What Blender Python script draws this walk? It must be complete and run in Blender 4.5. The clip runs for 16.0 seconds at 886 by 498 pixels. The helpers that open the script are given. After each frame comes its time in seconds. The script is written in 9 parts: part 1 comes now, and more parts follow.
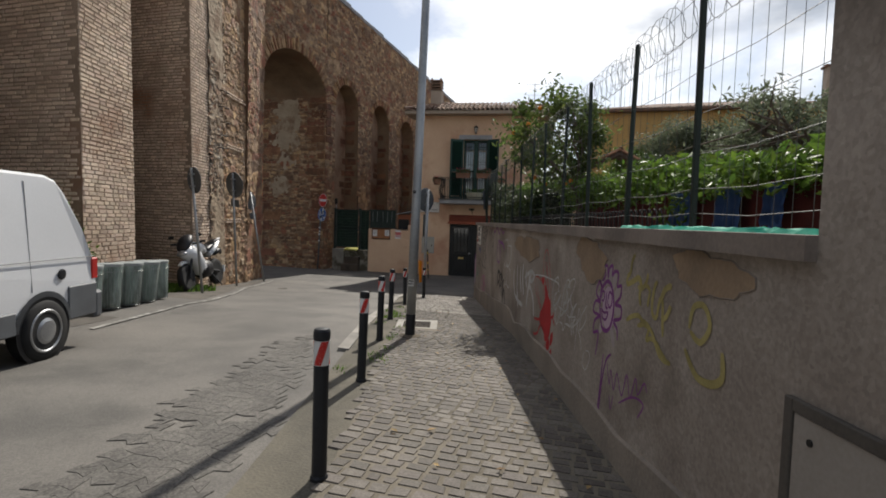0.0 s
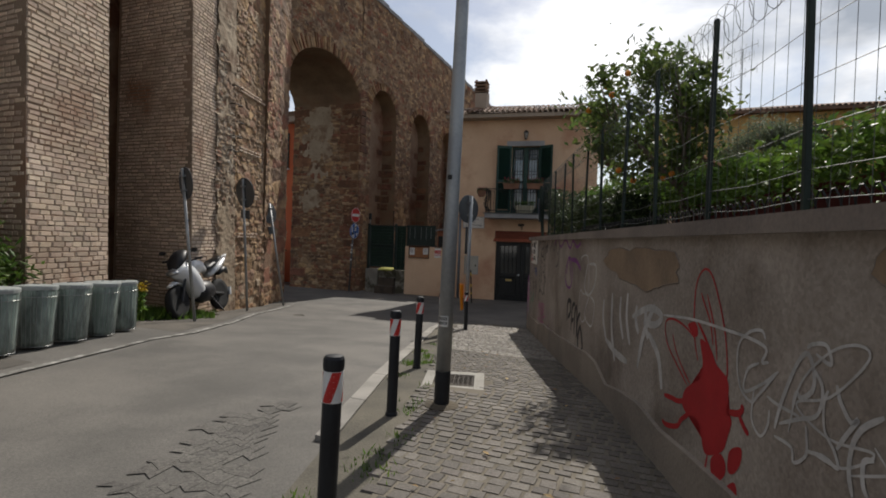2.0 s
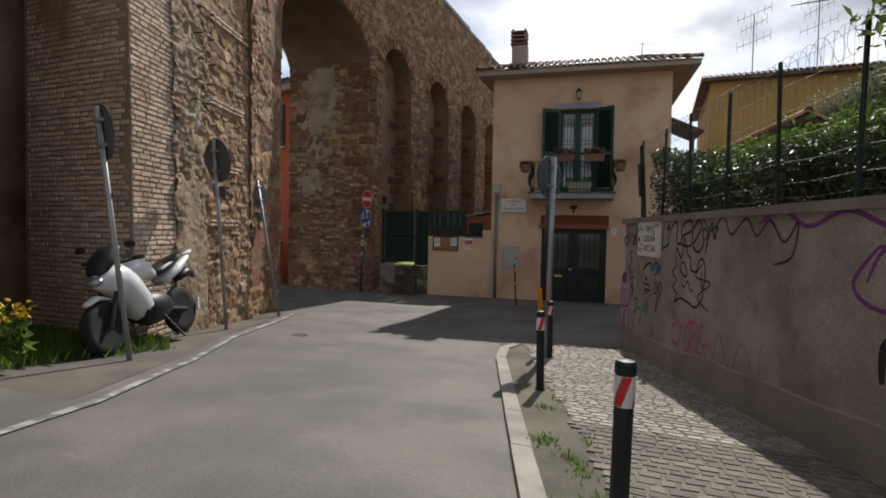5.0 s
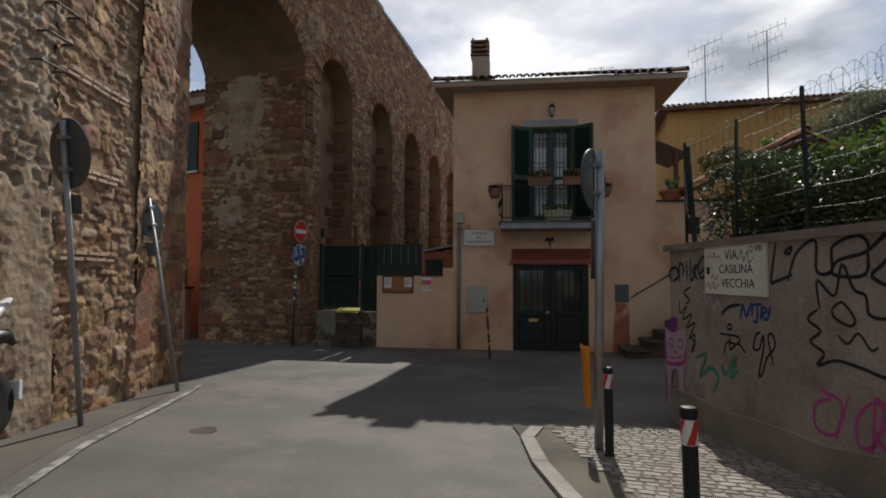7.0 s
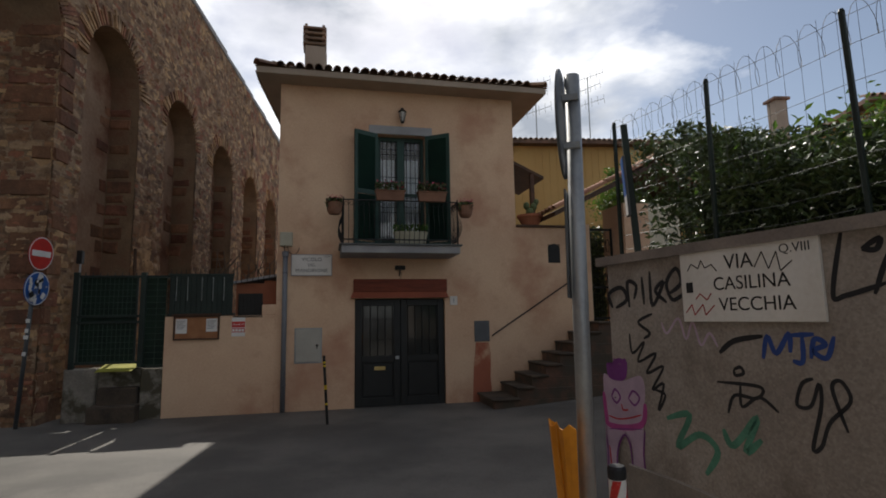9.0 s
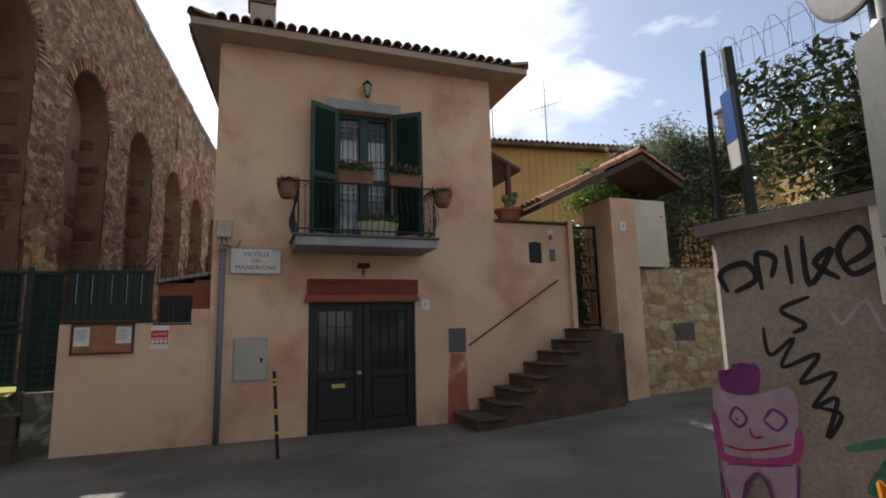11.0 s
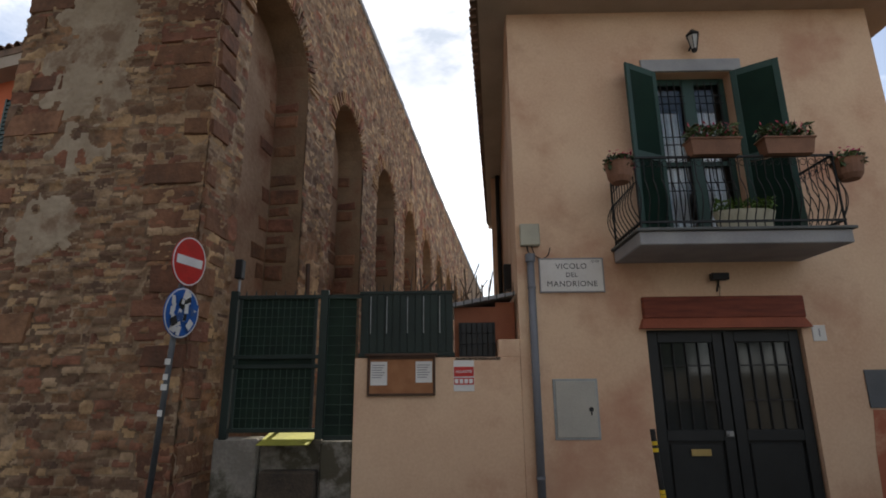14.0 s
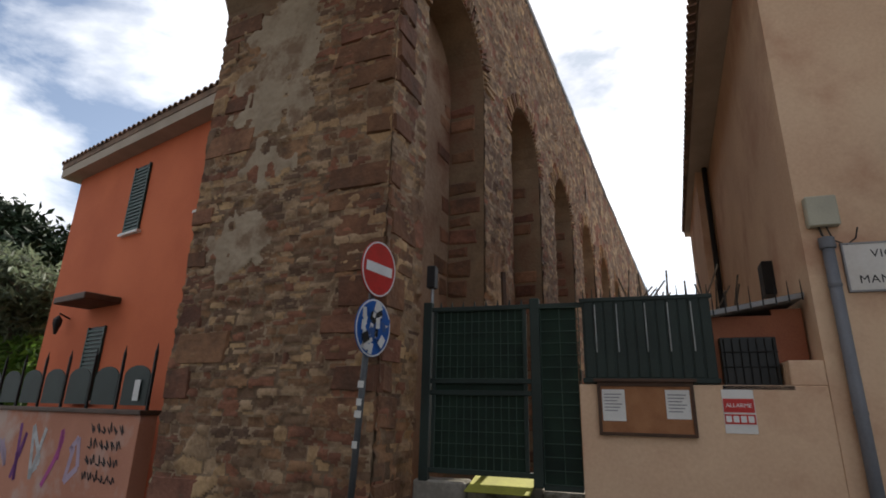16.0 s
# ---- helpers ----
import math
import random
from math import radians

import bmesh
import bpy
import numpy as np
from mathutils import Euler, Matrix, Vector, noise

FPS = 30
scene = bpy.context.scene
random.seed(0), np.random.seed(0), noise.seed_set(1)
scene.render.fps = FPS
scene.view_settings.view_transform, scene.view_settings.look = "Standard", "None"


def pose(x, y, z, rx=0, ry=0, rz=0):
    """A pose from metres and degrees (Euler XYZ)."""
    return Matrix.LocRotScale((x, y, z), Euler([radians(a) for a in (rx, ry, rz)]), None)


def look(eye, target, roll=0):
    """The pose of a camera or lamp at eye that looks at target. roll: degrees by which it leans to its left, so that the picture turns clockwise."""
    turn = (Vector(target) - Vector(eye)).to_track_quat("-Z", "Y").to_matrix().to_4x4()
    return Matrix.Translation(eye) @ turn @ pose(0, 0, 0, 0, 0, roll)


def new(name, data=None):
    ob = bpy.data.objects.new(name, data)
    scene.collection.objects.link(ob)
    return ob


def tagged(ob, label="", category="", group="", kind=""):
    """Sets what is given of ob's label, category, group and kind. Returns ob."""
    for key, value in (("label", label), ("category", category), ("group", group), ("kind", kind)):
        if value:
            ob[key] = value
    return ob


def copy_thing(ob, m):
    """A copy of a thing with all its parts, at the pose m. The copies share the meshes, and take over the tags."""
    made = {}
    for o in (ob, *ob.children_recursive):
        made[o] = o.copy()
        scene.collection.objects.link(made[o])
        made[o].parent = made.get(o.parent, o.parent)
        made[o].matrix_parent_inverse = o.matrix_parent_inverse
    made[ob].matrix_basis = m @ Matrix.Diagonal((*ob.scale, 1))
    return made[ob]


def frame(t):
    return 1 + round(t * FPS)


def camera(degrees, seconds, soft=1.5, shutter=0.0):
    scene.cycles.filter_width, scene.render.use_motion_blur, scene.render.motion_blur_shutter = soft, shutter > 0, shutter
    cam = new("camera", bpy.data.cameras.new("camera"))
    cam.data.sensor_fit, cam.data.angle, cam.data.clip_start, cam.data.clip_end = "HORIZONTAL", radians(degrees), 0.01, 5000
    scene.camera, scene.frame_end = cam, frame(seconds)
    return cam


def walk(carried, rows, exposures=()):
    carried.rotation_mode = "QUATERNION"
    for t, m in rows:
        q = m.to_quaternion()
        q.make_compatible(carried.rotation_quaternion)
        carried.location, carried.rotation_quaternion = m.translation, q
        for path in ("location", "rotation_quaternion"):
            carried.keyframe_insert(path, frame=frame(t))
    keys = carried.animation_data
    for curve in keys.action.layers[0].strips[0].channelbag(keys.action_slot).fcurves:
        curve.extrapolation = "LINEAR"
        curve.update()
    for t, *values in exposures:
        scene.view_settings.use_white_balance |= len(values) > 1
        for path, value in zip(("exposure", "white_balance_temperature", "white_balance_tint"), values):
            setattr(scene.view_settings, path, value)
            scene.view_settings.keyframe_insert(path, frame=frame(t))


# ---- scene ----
cam = camera(80.0, 16.0, soft=1.8)

PATH = [
    (0, (0.623, -1.667, 1.687), (0.031, 0.241, 1.581), 1.9),
    (0.5, (0.516, -0.994, 1.65), (-0.049, 0.923, 1.571), 1.4),
    (1, (0.307, -0.421, 1.627), (-0.307, 1.482, 1.584), 1.6),
    (1.5, (0.096, 0.164, 1.595), (-0.513, 2.069, 1.585), 2.0),
    (2, (-0.226, 0.836, 1.524), (-0.976, 2.69, 1.492), 2.0),
    (2.5, (-0.719, 1.43, 1.45), (-1.604, 3.223, 1.393), 2.2),
    (3, (-1.163, 1.945, 1.439), (-2.145, 3.686, 1.362), 2.1),
    (3.5, (-1.595, 2.433, 1.397), (-2.636, 4.138, 1.303), 1.8),
    (4, (-1.945, 2.922, 1.384), (-2.89, 4.682, 1.284), 1.2),
    (4.2, (-2.073, 3.126, 1.399), (-2.969, 4.912, 1.301), 1.1),
    (6.5, (-3.994, 6.007, 1.335), (-4.569, 7.923, 1.375), 0.7),
    (7, (-4.384, 6.558, 1.274), (-4.878, 8.494, 1.371), 0.3),
    (7.5, (-4.641, 7.305, 1.227), (-4.993, 9.27, 1.355), -0.0),
    (8, (-4.825, 8.032, 1.196), (-5.054, 10.013, 1.351), -0.3),
    (8.5, (-5.046, 8.69, 1.178), (-5.04, 10.68, 1.374), -0.6),
    (9, (-5.21, 9.25, 1.147), (-5.028, 11.225, 1.401), -1.0),
    (9.2, (-5.156, 9.509, 1.126), (-4.949, 11.48, 1.393), -1.3),
    (11.3, (-6.018, 11.349, 0.988), (-5.570, 13.267, 1.315), -1.5),
    (11.5, (-6.171, 11.601, 0.984), (-5.825, 13.532, 1.354), -1.8),
    (12, (-6.639, 12.115, 0.982), (-6.519, 14.056, 1.443), -1.1),
    (12.5, (-6.980, 12.591, 0.966), (-6.925, 14.525, 1.470), -1.3),
    (13, (-7.162, 13.050, 0.943), (-7.270, 14.980, 1.457), -0.8),
    (13.5, (-7.463, 13.384, 0.918), (-7.697, 15.306, 1.416), -0.5),
    (14, (-7.706, 13.661, 0.932), (-7.973, 15.581, 1.421), -0.5),
    (14.5, (-7.872, 13.996, 0.977), (-8.215, 15.902, 1.477), -0.2),
    (15, (-8.170, 14.290, 0.960), (-8.642, 16.155, 1.508), 0.7),
    (15.5, (-8.490, 14.540, 0.970), (-9.046, 16.369, 1.558), 0.4),
    (16, (-8.720, 14.860, 0.940), (-9.540, 16.586, 1.531), 1.4),
]
walk(cam, [(t, look(eye, target, roll)) for t, eye, target, roll in PATH],
     [(0, 0.28), (1.5, 0.0), (2.5, 0.1), (4, 0.42), (6.5, -0.1), (7.5, -0.12), (9, 0.1), (11.5, 0.7), (12.5, 0.58), (13.5, 0.62), (14.2, 0.78), (16, 0.7)])

# ---- light ----
SUN_TO = Vector((-0.06, 1.0, 0.98)).normalized()
world = bpy.data.worlds.new("world")
scene.world = world
world.use_nodes = True
wt = world.node_tree
wt.nodes.clear()
w_out = wt.nodes.new("ShaderNodeOutputWorld")
w_bg = wt.nodes.new("ShaderNodeBackground")
w_sky = wt.nodes.new("ShaderNodeTexSky")
w_sky.sky_type, w_sky.sun_disc = "NISHITA", False
w_sky.sun_elevation, w_sky.sun_rotation = math.asin(SUN_TO.z), math.atan2(SUN_TO.x, SUN_TO.y)
w_co = wt.nodes.new("ShaderNodeTexCoord")
w_map = wt.nodes.new("ShaderNodeMapping")
w_map.inputs["Scale"].default_value = (1.0, 1.0, 2.2)
w_n = wt.nodes.new("ShaderNodeTexNoise")
w_n.inputs["Scale"].default_value, w_n.inputs["Detail"].default_value, w_n.inputs["Roughness"].default_value = 2.3, 8, 0.56
w_n.inputs["Distortion"].default_value = 0.25
w_r = wt.nodes.new("ShaderNodeValToRGB")
w_r.color_ramp.elements[0].position, w_r.color_ramp.elements[1].position = 0.44, 0.60
w_n2 = wt.nodes.new("ShaderNodeTexNoise")
w_n2.inputs["Scale"].default_value, w_n2.inputs["Detail"].default_value = 3.5, 6
w_cl = wt.nodes.new("ShaderNodeValToRGB")
w_cl.color_ramp.elements[0].position, w_cl.color_ramp.elements[1].position = 0.36, 0.58
w_cl.color_ramp.elements[0].color, w_cl.color_ramp.elements[1].color = (3.0, 3.3, 3.8, 1), (8.8, 8.8, 8.9, 1)
w_mix = wt.nodes.new("ShaderNodeMix")
w_mix.data_type = "RGBA"
w_dark = wt.nodes.new("ShaderNodeHueSaturation")
w_dark.inputs["Saturation"].default_value, w_dark.inputs["Value"].default_value = 0.85, 0.8
L = wt.links.new
L(w_co.outputs["Generated"], w_map.inputs[0])
L(w_map.outputs[0], w_n.inputs["Vector"])
L(w_map.outputs[0], w_n2.inputs["Vector"])
L(w_n.outputs["Fac"], w_r.inputs[0])
L(w_n2.outputs["Fac"], w_cl.inputs[0])
L(w_r.outputs[0], w_mix.inputs["Factor"])
L(w_sky.outputs[0], w_dark.inputs["Color"])
L(w_dark.outputs[0], w_mix.inputs[6])
w_dot = wt.nodes.new("ShaderNodeVectorMath")
w_dot.operation = "DOT_PRODUCT"
w_dot.inputs[1].default_value = SUN_TO
L(w_co.outputs["Generated"], w_dot.inputs[0])
w_glow = wt.nodes.new("ShaderNodeMapRange")
w_glow.inputs[1].default_value, w_glow.inputs[2].default_value, w_glow.inputs[3].default_value, w_glow.inputs[4].default_value = 0.45, 1.0, 1.0, 1.3
L(w_dot.outputs["Value"], w_glow.inputs[0])
w_mul = wt.nodes.new("ShaderNodeVectorMath")
w_mul.operation = "SCALE"
L(w_cl.outputs[0], w_mul.inputs[0])
L(w_glow.outputs[0], w_mul.inputs["Scale"])
L(w_mul.outputs[0], w_mix.inputs[7])
L(w_mix.outputs[2], w_bg.inputs[0])
w_bg.inputs[1].default_value = 0.110
L(w_bg.outputs[0], w_out.inputs[0])
sun = new("sun", bpy.data.lights.new("sun", "SUN"))
sun.data.energy, sun.data.angle, sun.data.color = 4.0, radians(0.6), (1.0, 0.94, 0.85)
sun.matrix_world = look(SUN_TO * 60, (0, 0, 0))

# ---- materials ----
MATS = {}


def surface(name, a, b=None, scale=3.0, rough=0.85, bump=0.25, fine=60.0, metal=0.0, vary=0.0, stain=None, stain_at=(0.52, 0.66),
            stain_scale=0.9, bump_dist=0.01, coords="Position", spec=0.35, stretch=(1, 1, 1), speckle=0.0, grain=150.0):
    """Two-scale noise between two colours, fine relief, optional stains and change from piece to piece."""
    mt = bpy.data.materials.new(name)
    mt.use_nodes = True
    nt = mt.node_tree
    ln = nt.links.new
    bs = nt.nodes["Principled BSDF"]
    bs.inputs["Roughness"].default_value, bs.inputs["Metallic"].default_value = rough, metal
    bs.inputs["Specular IOR Level"].default_value = spec
    b = b or tuple(x * 0.75 for x in a)
    if coords == "Position":
        co = nt.nodes.new("ShaderNodeNewGeometry").outputs["Position"]
    else:
        co = nt.nodes.new("ShaderNodeTexCoord").outputs["Object"]
    mp = nt.nodes.new("ShaderNodeMapping")
    mp.inputs["Scale"].default_value = stretch
    ln(co, mp.inputs[0])
    co = mp.outputs[0]
    big = nt.nodes.new("ShaderNodeTexNoise")
    big.inputs["Scale"].default_value, big.inputs["Detail"].default_value = scale, 5
    small = nt.nodes.new("ShaderNodeTexNoise")
    small.inputs["Scale"].default_value, small.inputs["Detail"].default_value = fine, 3
    for n in (big, small):
        ln(co, n.inputs["Vector"])
    add = nt.nodes.new("ShaderNodeMath")
    add.operation = "MULTIPLY_ADD"
    ln(small.outputs["Fac"], add.inputs[0])
    add.inputs[1].default_value = 0.4
    ln(big.outputs["Fac"], add.inputs[2])
    rp = nt.nodes.new("ShaderNodeValToRGB")
    rp.color_ramp.elements[0].position, rp.color_ramp.elements[1].position = 0.52, 0.88
    rp.color_ramp.elements[0].color, rp.color_ramp.elements[1].color = (*b, 1), (*a, 1)
    ln(add.outputs[0], rp.inputs[0])
    out = rp.outputs[0]
    if vary:
        g = nt.nodes.new("ShaderNodeNewGeometry")
        oi = nt.nodes.new("ShaderNodeObjectInfo")
        s1 = nt.nodes.new("ShaderNodeMath")
        s1.operation = "ADD"
        ln(g.outputs["Random Per Island"], s1.inputs[0])
        ln(oi.outputs["Random"], s1.inputs[1])
        s2 = nt.nodes.new("ShaderNodeMath")
        s2.operation = "FRACT"
        ln(s1.outputs[0], s2.inputs[0])
        mr = nt.nodes.new("ShaderNodeMapRange")
        mr.inputs[3].default_value, mr.inputs[4].default_value = 1 - vary, 1 + vary
        ln(s2.outputs[0], mr.inputs[0])
        hs = nt.nodes.new("ShaderNodeHueSaturation")
        ln(out, hs.inputs["Color"])
        ln(mr.outputs[0], hs.inputs["Value"])
        mh = nt.nodes.new("ShaderNodeMapRange")
        mh.inputs[3].default_value, mh.inputs[4].default_value = 0.5 - vary * 0.035, 0.5 + vary * 0.035
        s3 = nt.nodes.new("ShaderNodeMath")
        s3.operation = "PINGPONG"
        s3.inputs[1].default_value = 0.29
        ln(s2.outputs[0], s3.inputs[0])
        mh.inputs[2].default_value = 0.29
        ln(s3.outputs[0], mh.inputs[0])
        ln(mh.outputs[0], hs.inputs["Hue"])
        out = hs.outputs[0]
    if stain:
        st = nt.nodes.new("ShaderNodeTexNoise")
        st.inputs["Scale"].default_value, st.inputs["Detail"].default_value, st.inputs["Roughness"].default_value = stain_scale, 7, 0.62
        ln(co, st.inputs["Vector"])
        sr = nt.nodes.new("ShaderNodeMapRange")
        sr.inputs[1].default_value, sr.inputs[2].default_value = stain_at
        ln(st.outputs["Fac"], sr.inputs[0])
        mx = nt.nodes.new("ShaderNodeMix")
        mx.data_type = "RGBA"
        mx.inputs[7].default_value = (*stain, 1)
        ln(sr.outputs[0], mx.inputs["Factor"])
        ln(out, mx.inputs[6])
        out = mx.outputs[2]
    if speckle:
        vo = nt.nodes.new("ShaderNodeTexVoronoi")
        vo.inputs["Scale"].default_value = grain
        ln(co, vo.inputs["Vector"])
        sp = nt.nodes.new("ShaderNodeSeparateColor")
        ln(vo.outputs["Color"], sp.inputs[0])
        mv = nt.nodes.new("ShaderNodeMapRange")
        mv.inputs[3].default_value, mv.inputs[4].default_value = 1 - speckle, 1 + speckle
        ln(sp.outputs[0], mv.inputs[0])
        hv = nt.nodes.new("ShaderNodeHueSaturation")
        ln(out, hv.inputs["Color"])
        ln(mv.outputs[0], hv.inputs["Value"])
        out = hv.outputs[0]
    ln(out, bs.inputs["Base Color"])
    if bump:
        bp = nt.nodes.new("ShaderNodeBump")
        bp.inputs["Strength"].default_value, bp.inputs["Distance"].default_value = bump, bump_dist
        ln(add.outputs[0], bp.inputs["Height"])
        ln(bp.outputs[0], bs.inputs["Normal"])
    MATS[name] = mt
    return mt


ASPHALT = surface("asphalt", (0.130, 0.121, 0.108), (0.082, 0.077, 0.069), 0.9, 0.75, 0.6, 120, stain=(0.158, 0.146, 0.128), stain_at=(0.48, 0.7), stain_scale=0.45, spec=0.4, speckle=0.2, grain=120)
OLD_ASPHALT = surface("cracked_asphalt", (0.118, 0.110, 0.098), (0.078, 0.073, 0.066), 2.0, 0.8, 0.6, 90, vary=0.12, bump_dist=0.01, speckle=0.35, grain=80)
DIRT = surface("dirt", (0.16, 0.13, 0.09), (0.07, 0.06, 0.045), 2.0, 0.95, 0.8, 40, bump_dist=0.03)
COBBLE = surface("cobble", (0.143, 0.127, 0.109), (0.092, 0.081, 0.07), 3.0, 0.75, 0.5, 60, vary=0.28, speckle=0.22, grain=110)
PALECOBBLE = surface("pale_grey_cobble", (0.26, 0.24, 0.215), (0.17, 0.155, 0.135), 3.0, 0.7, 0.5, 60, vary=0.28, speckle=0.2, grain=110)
JOINT = surface("sand_joint", (0.185, 0.163, 0.128), (0.105, 0.092, 0.07), 2.0, 0.95, 0.6, 70)
KERB = surface("kerb_stone", (0.31, 0.29, 0.26), (0.19, 0.18, 0.16), 2.5, 0.8, 0.5, 80, vary=0.1)
ROADPAINT = surface("worn_road_paint", (0.42, 0.41, 0.38), (0.15, 0.145, 0.13), 6.0, 0.8, 0.3, 50, stain=(0.125, 0.117, 0.105), stain_scale=5.0, stain_at=(0.43, 0.58))
PLASTER_GREY = surface("grey_cement_render", (0.37, 0.325, 0.285), (0.245, 0.21, 0.182), 1.3, 0.9, 0.5, 40, stain=(0.175, 0.145, 0.12), stain_scale=1.1, stain_at=(0.5, 0.68), speckle=0.12, grain=60)
BARE_RENDER = surface("bare_render", (0.31, 0.225, 0.15), (0.21, 0.155, 0.108), 3.0, 0.95, 0.7, 40, bump_dist=0.02)
COPING = surface("coping_concrete", (0.26, 0.22, 0.19), (0.16, 0.135, 0.12), 2.0, 0.9, 0.5, 50)
MORTAR = surface("old_mortar", (0.26, 0.175, 0.105), (0.165, 0.108, 0.066), 1.6, 0.95, 0.9, 18, bump_dist=0.03, stain=(0.17, 0.085, 0.05), stain_scale=0.8, stain_at=(0.5, 0.68))
BRICK = surface("pale_brick", (0.70, 0.565, 0.44), (0.48, 0.355, 0.26), 1.1, 0.92, 0.7, 40, vary=0.22, stain=(0.33, 0.18, 0.11), stain_scale=0.55, stain_at=(0.57, 0.72))
PALEMORTAR = surface("pale_lime_mortar", (0.35, 0.27, 0.20), (0.23, 0.17, 0.122), 1.2, 0.95, 0.7, 30, stain=(0.25, 0.15, 0.10), stain_scale=0.6, stain_at=(0.5, 0.68))
CRUMBLING = surface("crumbling_concrete", (0.36, 0.33, 0.28), (0.2, 0.18, 0.15), 2.0, 0.95, 0.8, 25, stain=(0.085, 0.075, 0.05), stain_scale=2.0, stain_at=(0.46, 0.58), bump_dist=0.02)
TUFF = surface("brown_tuff_stone", (0.315, 0.18, 0.092), (0.17, 0.096, 0.052), 1.1, 0.95, 1.0, 16, vary=0.26, bump_dist=0.04, stain=(0.24, 0.16, 0.095), stain_scale=1.3, stain_at=(0.5, 0.62))
REDTUFF = surface("reddish_tuff_block", (0.25, 0.118, 0.067), (0.135, 0.064, 0.038), 2.2, 0.95, 1.0, 16, vary=0.28, bump_dist=0.04, stain=(0.10, 0.055, 0.036), stain_scale=1.4, stain_at=(0.5, 0.66))
RUBBLE = surface("rubble_stone", (0.34, 0.235, 0.14), (0.21, 0.14, 0.083), 1.2, 0.95, 1.0, 18, vary=0.22, bump_dist=0.02, stain=(0.25, 0.17, 0.11), stain_scale=1.1, stain_at=(0.5, 0.64))
TUFFS = [surface("weathered_tuff_" + n, tuple(1.2 * c for c in a), tuple(1.15 * c for c in b), 2.2, 0.95, 1.0, 22, bump_dist=0.025, stain=st, stain_scale=1.7, stain_at=(0.5, 0.68)) for n, a, b, st in (
    ("brown", (0.30, 0.165, 0.085), (0.145, 0.078, 0.042), (0.10, 0.062, 0.04)), ("golden", (0.46, 0.30, 0.155), (0.25, 0.15, 0.08), (0.17, 0.10, 0.055)),
    ("red", (0.27, 0.115, 0.066), (0.145, 0.062, 0.037), (0.09, 0.05, 0.034)), ("dark", (0.17, 0.10, 0.06), (0.085, 0.05, 0.033), (0.24, 0.15, 0.09)),
    ("tan", (0.42, 0.285, 0.17), (0.22, 0.14, 0.08), (0.13, 0.078, 0.046)), ("umber", (0.215, 0.118, 0.066), (0.11, 0.062, 0.037), (0.30, 0.20, 0.12)))]
PALES = [surface("pale_rubble_" + n, a, b, 2.4, 0.95, 1.0, 24, bump_dist=0.025, stain=st, stain_scale=1.6, stain_at=(0.48, 0.66)) for n, a, b, st in (
    ("grey", (0.50, 0.43, 0.34), (0.31, 0.25, 0.185), (0.26, 0.17, 0.105)), ("buff", (0.52, 0.40, 0.27), (0.33, 0.235, 0.15), (0.27, 0.165, 0.095)),
    ("ochre", (0.42, 0.29, 0.175), (0.27, 0.175, 0.10), (0.46, 0.38, 0.28)), ("brick", (0.36, 0.20, 0.125), (0.23, 0.125, 0.08), (0.43, 0.33, 0.23)))]
LIMEMORTAR = surface("eroded_lime_mortar", (0.37, 0.26, 0.165), (0.16, 0.10, 0.06), 3.0, 0.95, 1.0, 30, bump_dist=0.02, stain=(0.15, 0.095, 0.058), stain_scale=1.1, stain_at=(0.5, 0.66))
INFILL = surface("old_infill_plaster", (0.34, 0.23, 0.155), (0.22, 0.135, 0.085), 0.9, 0.95, 0.8, 14, stain=(0.17, 0.075, 0.042), stain_scale=0.8, stain_at=(0.5, 0.66), bump_dist=0.03)
PATCH = surface("pale_plaster_patch", (0.43, 0.34, 0.24), (0.31, 0.235, 0.16), 1.4, 0.95, 0.8, 16, stain=(0.23, 0.15, 0.095), stain_scale=1.6, stain_at=(0.50, 0.62), bump_dist=0.03)
HOUSE = surface("peach_plaster", (0.70, 0.50, 0.335), (0.585, 0.38, 0.25), 0.8, 0.9, 0.35, 30, stain=(0.45, 0.235, 0.15), stain_scale=0.75, stain_at=(0.50, 0.74))
ORANGE = surface("orange_plaster", (0.60, 0.155, 0.065), (0.50, 0.12, 0.05), 0.6, 0.9, 0.2, 40)
OCHRE = surface("ochre_plaster", (0.56, 0.36, 0.14), (0.46, 0.28, 0.1), 0.5, 0.9, 0.2, 40)
TERRA = surface("terracotta_tile", (0.42, 0.2, 0.115), (0.24, 0.12, 0.075), 2.5, 0.85, 0.5, 40, vary=0.3)
OLDTILE = surface("lichened_roof_tile", (0.28, 0.17, 0.115), (0.14, 0.095, 0.07), 2.5, 0.9, 0.6, 40, vary=0.3)
SOFFIT = surface("soffit_plaster", (0.42, 0.34, 0.27), (0.33, 0.27, 0.21), 1.5, 0.9, 0.2, 40)
GREYSTONE = surface("grey_slab", (0.33, 0.33, 0.33), (0.24, 0.24, 0.25), 2.0, 0.8, 0.3, 60)
REDWOOD = surface("red_brown_wood", (0.22, 0.055, 0.03), (0.13, 0.035, 0.02), 3.0, 0.75, 0.4, 60, stretch=(1, 1, 8))
REDLEDGE = surface("terracotta_ledge", (0.34, 0.10, 0.055), (0.24, 0.07, 0.04), 2.0, 0.85, 0.4, 40)
DOORPAINT = surface("dark_door_paint", (0.018, 0.02, 0.02), (0.01, 0.011, 0.011), 2.0, 0.5, 0.15, 40)
GREENPAINT = surface("dark_green_paint", (0.018, 0.055, 0.042), (0.012, 0.036, 0.03), 2.0, 0.5, 0.15, 40)
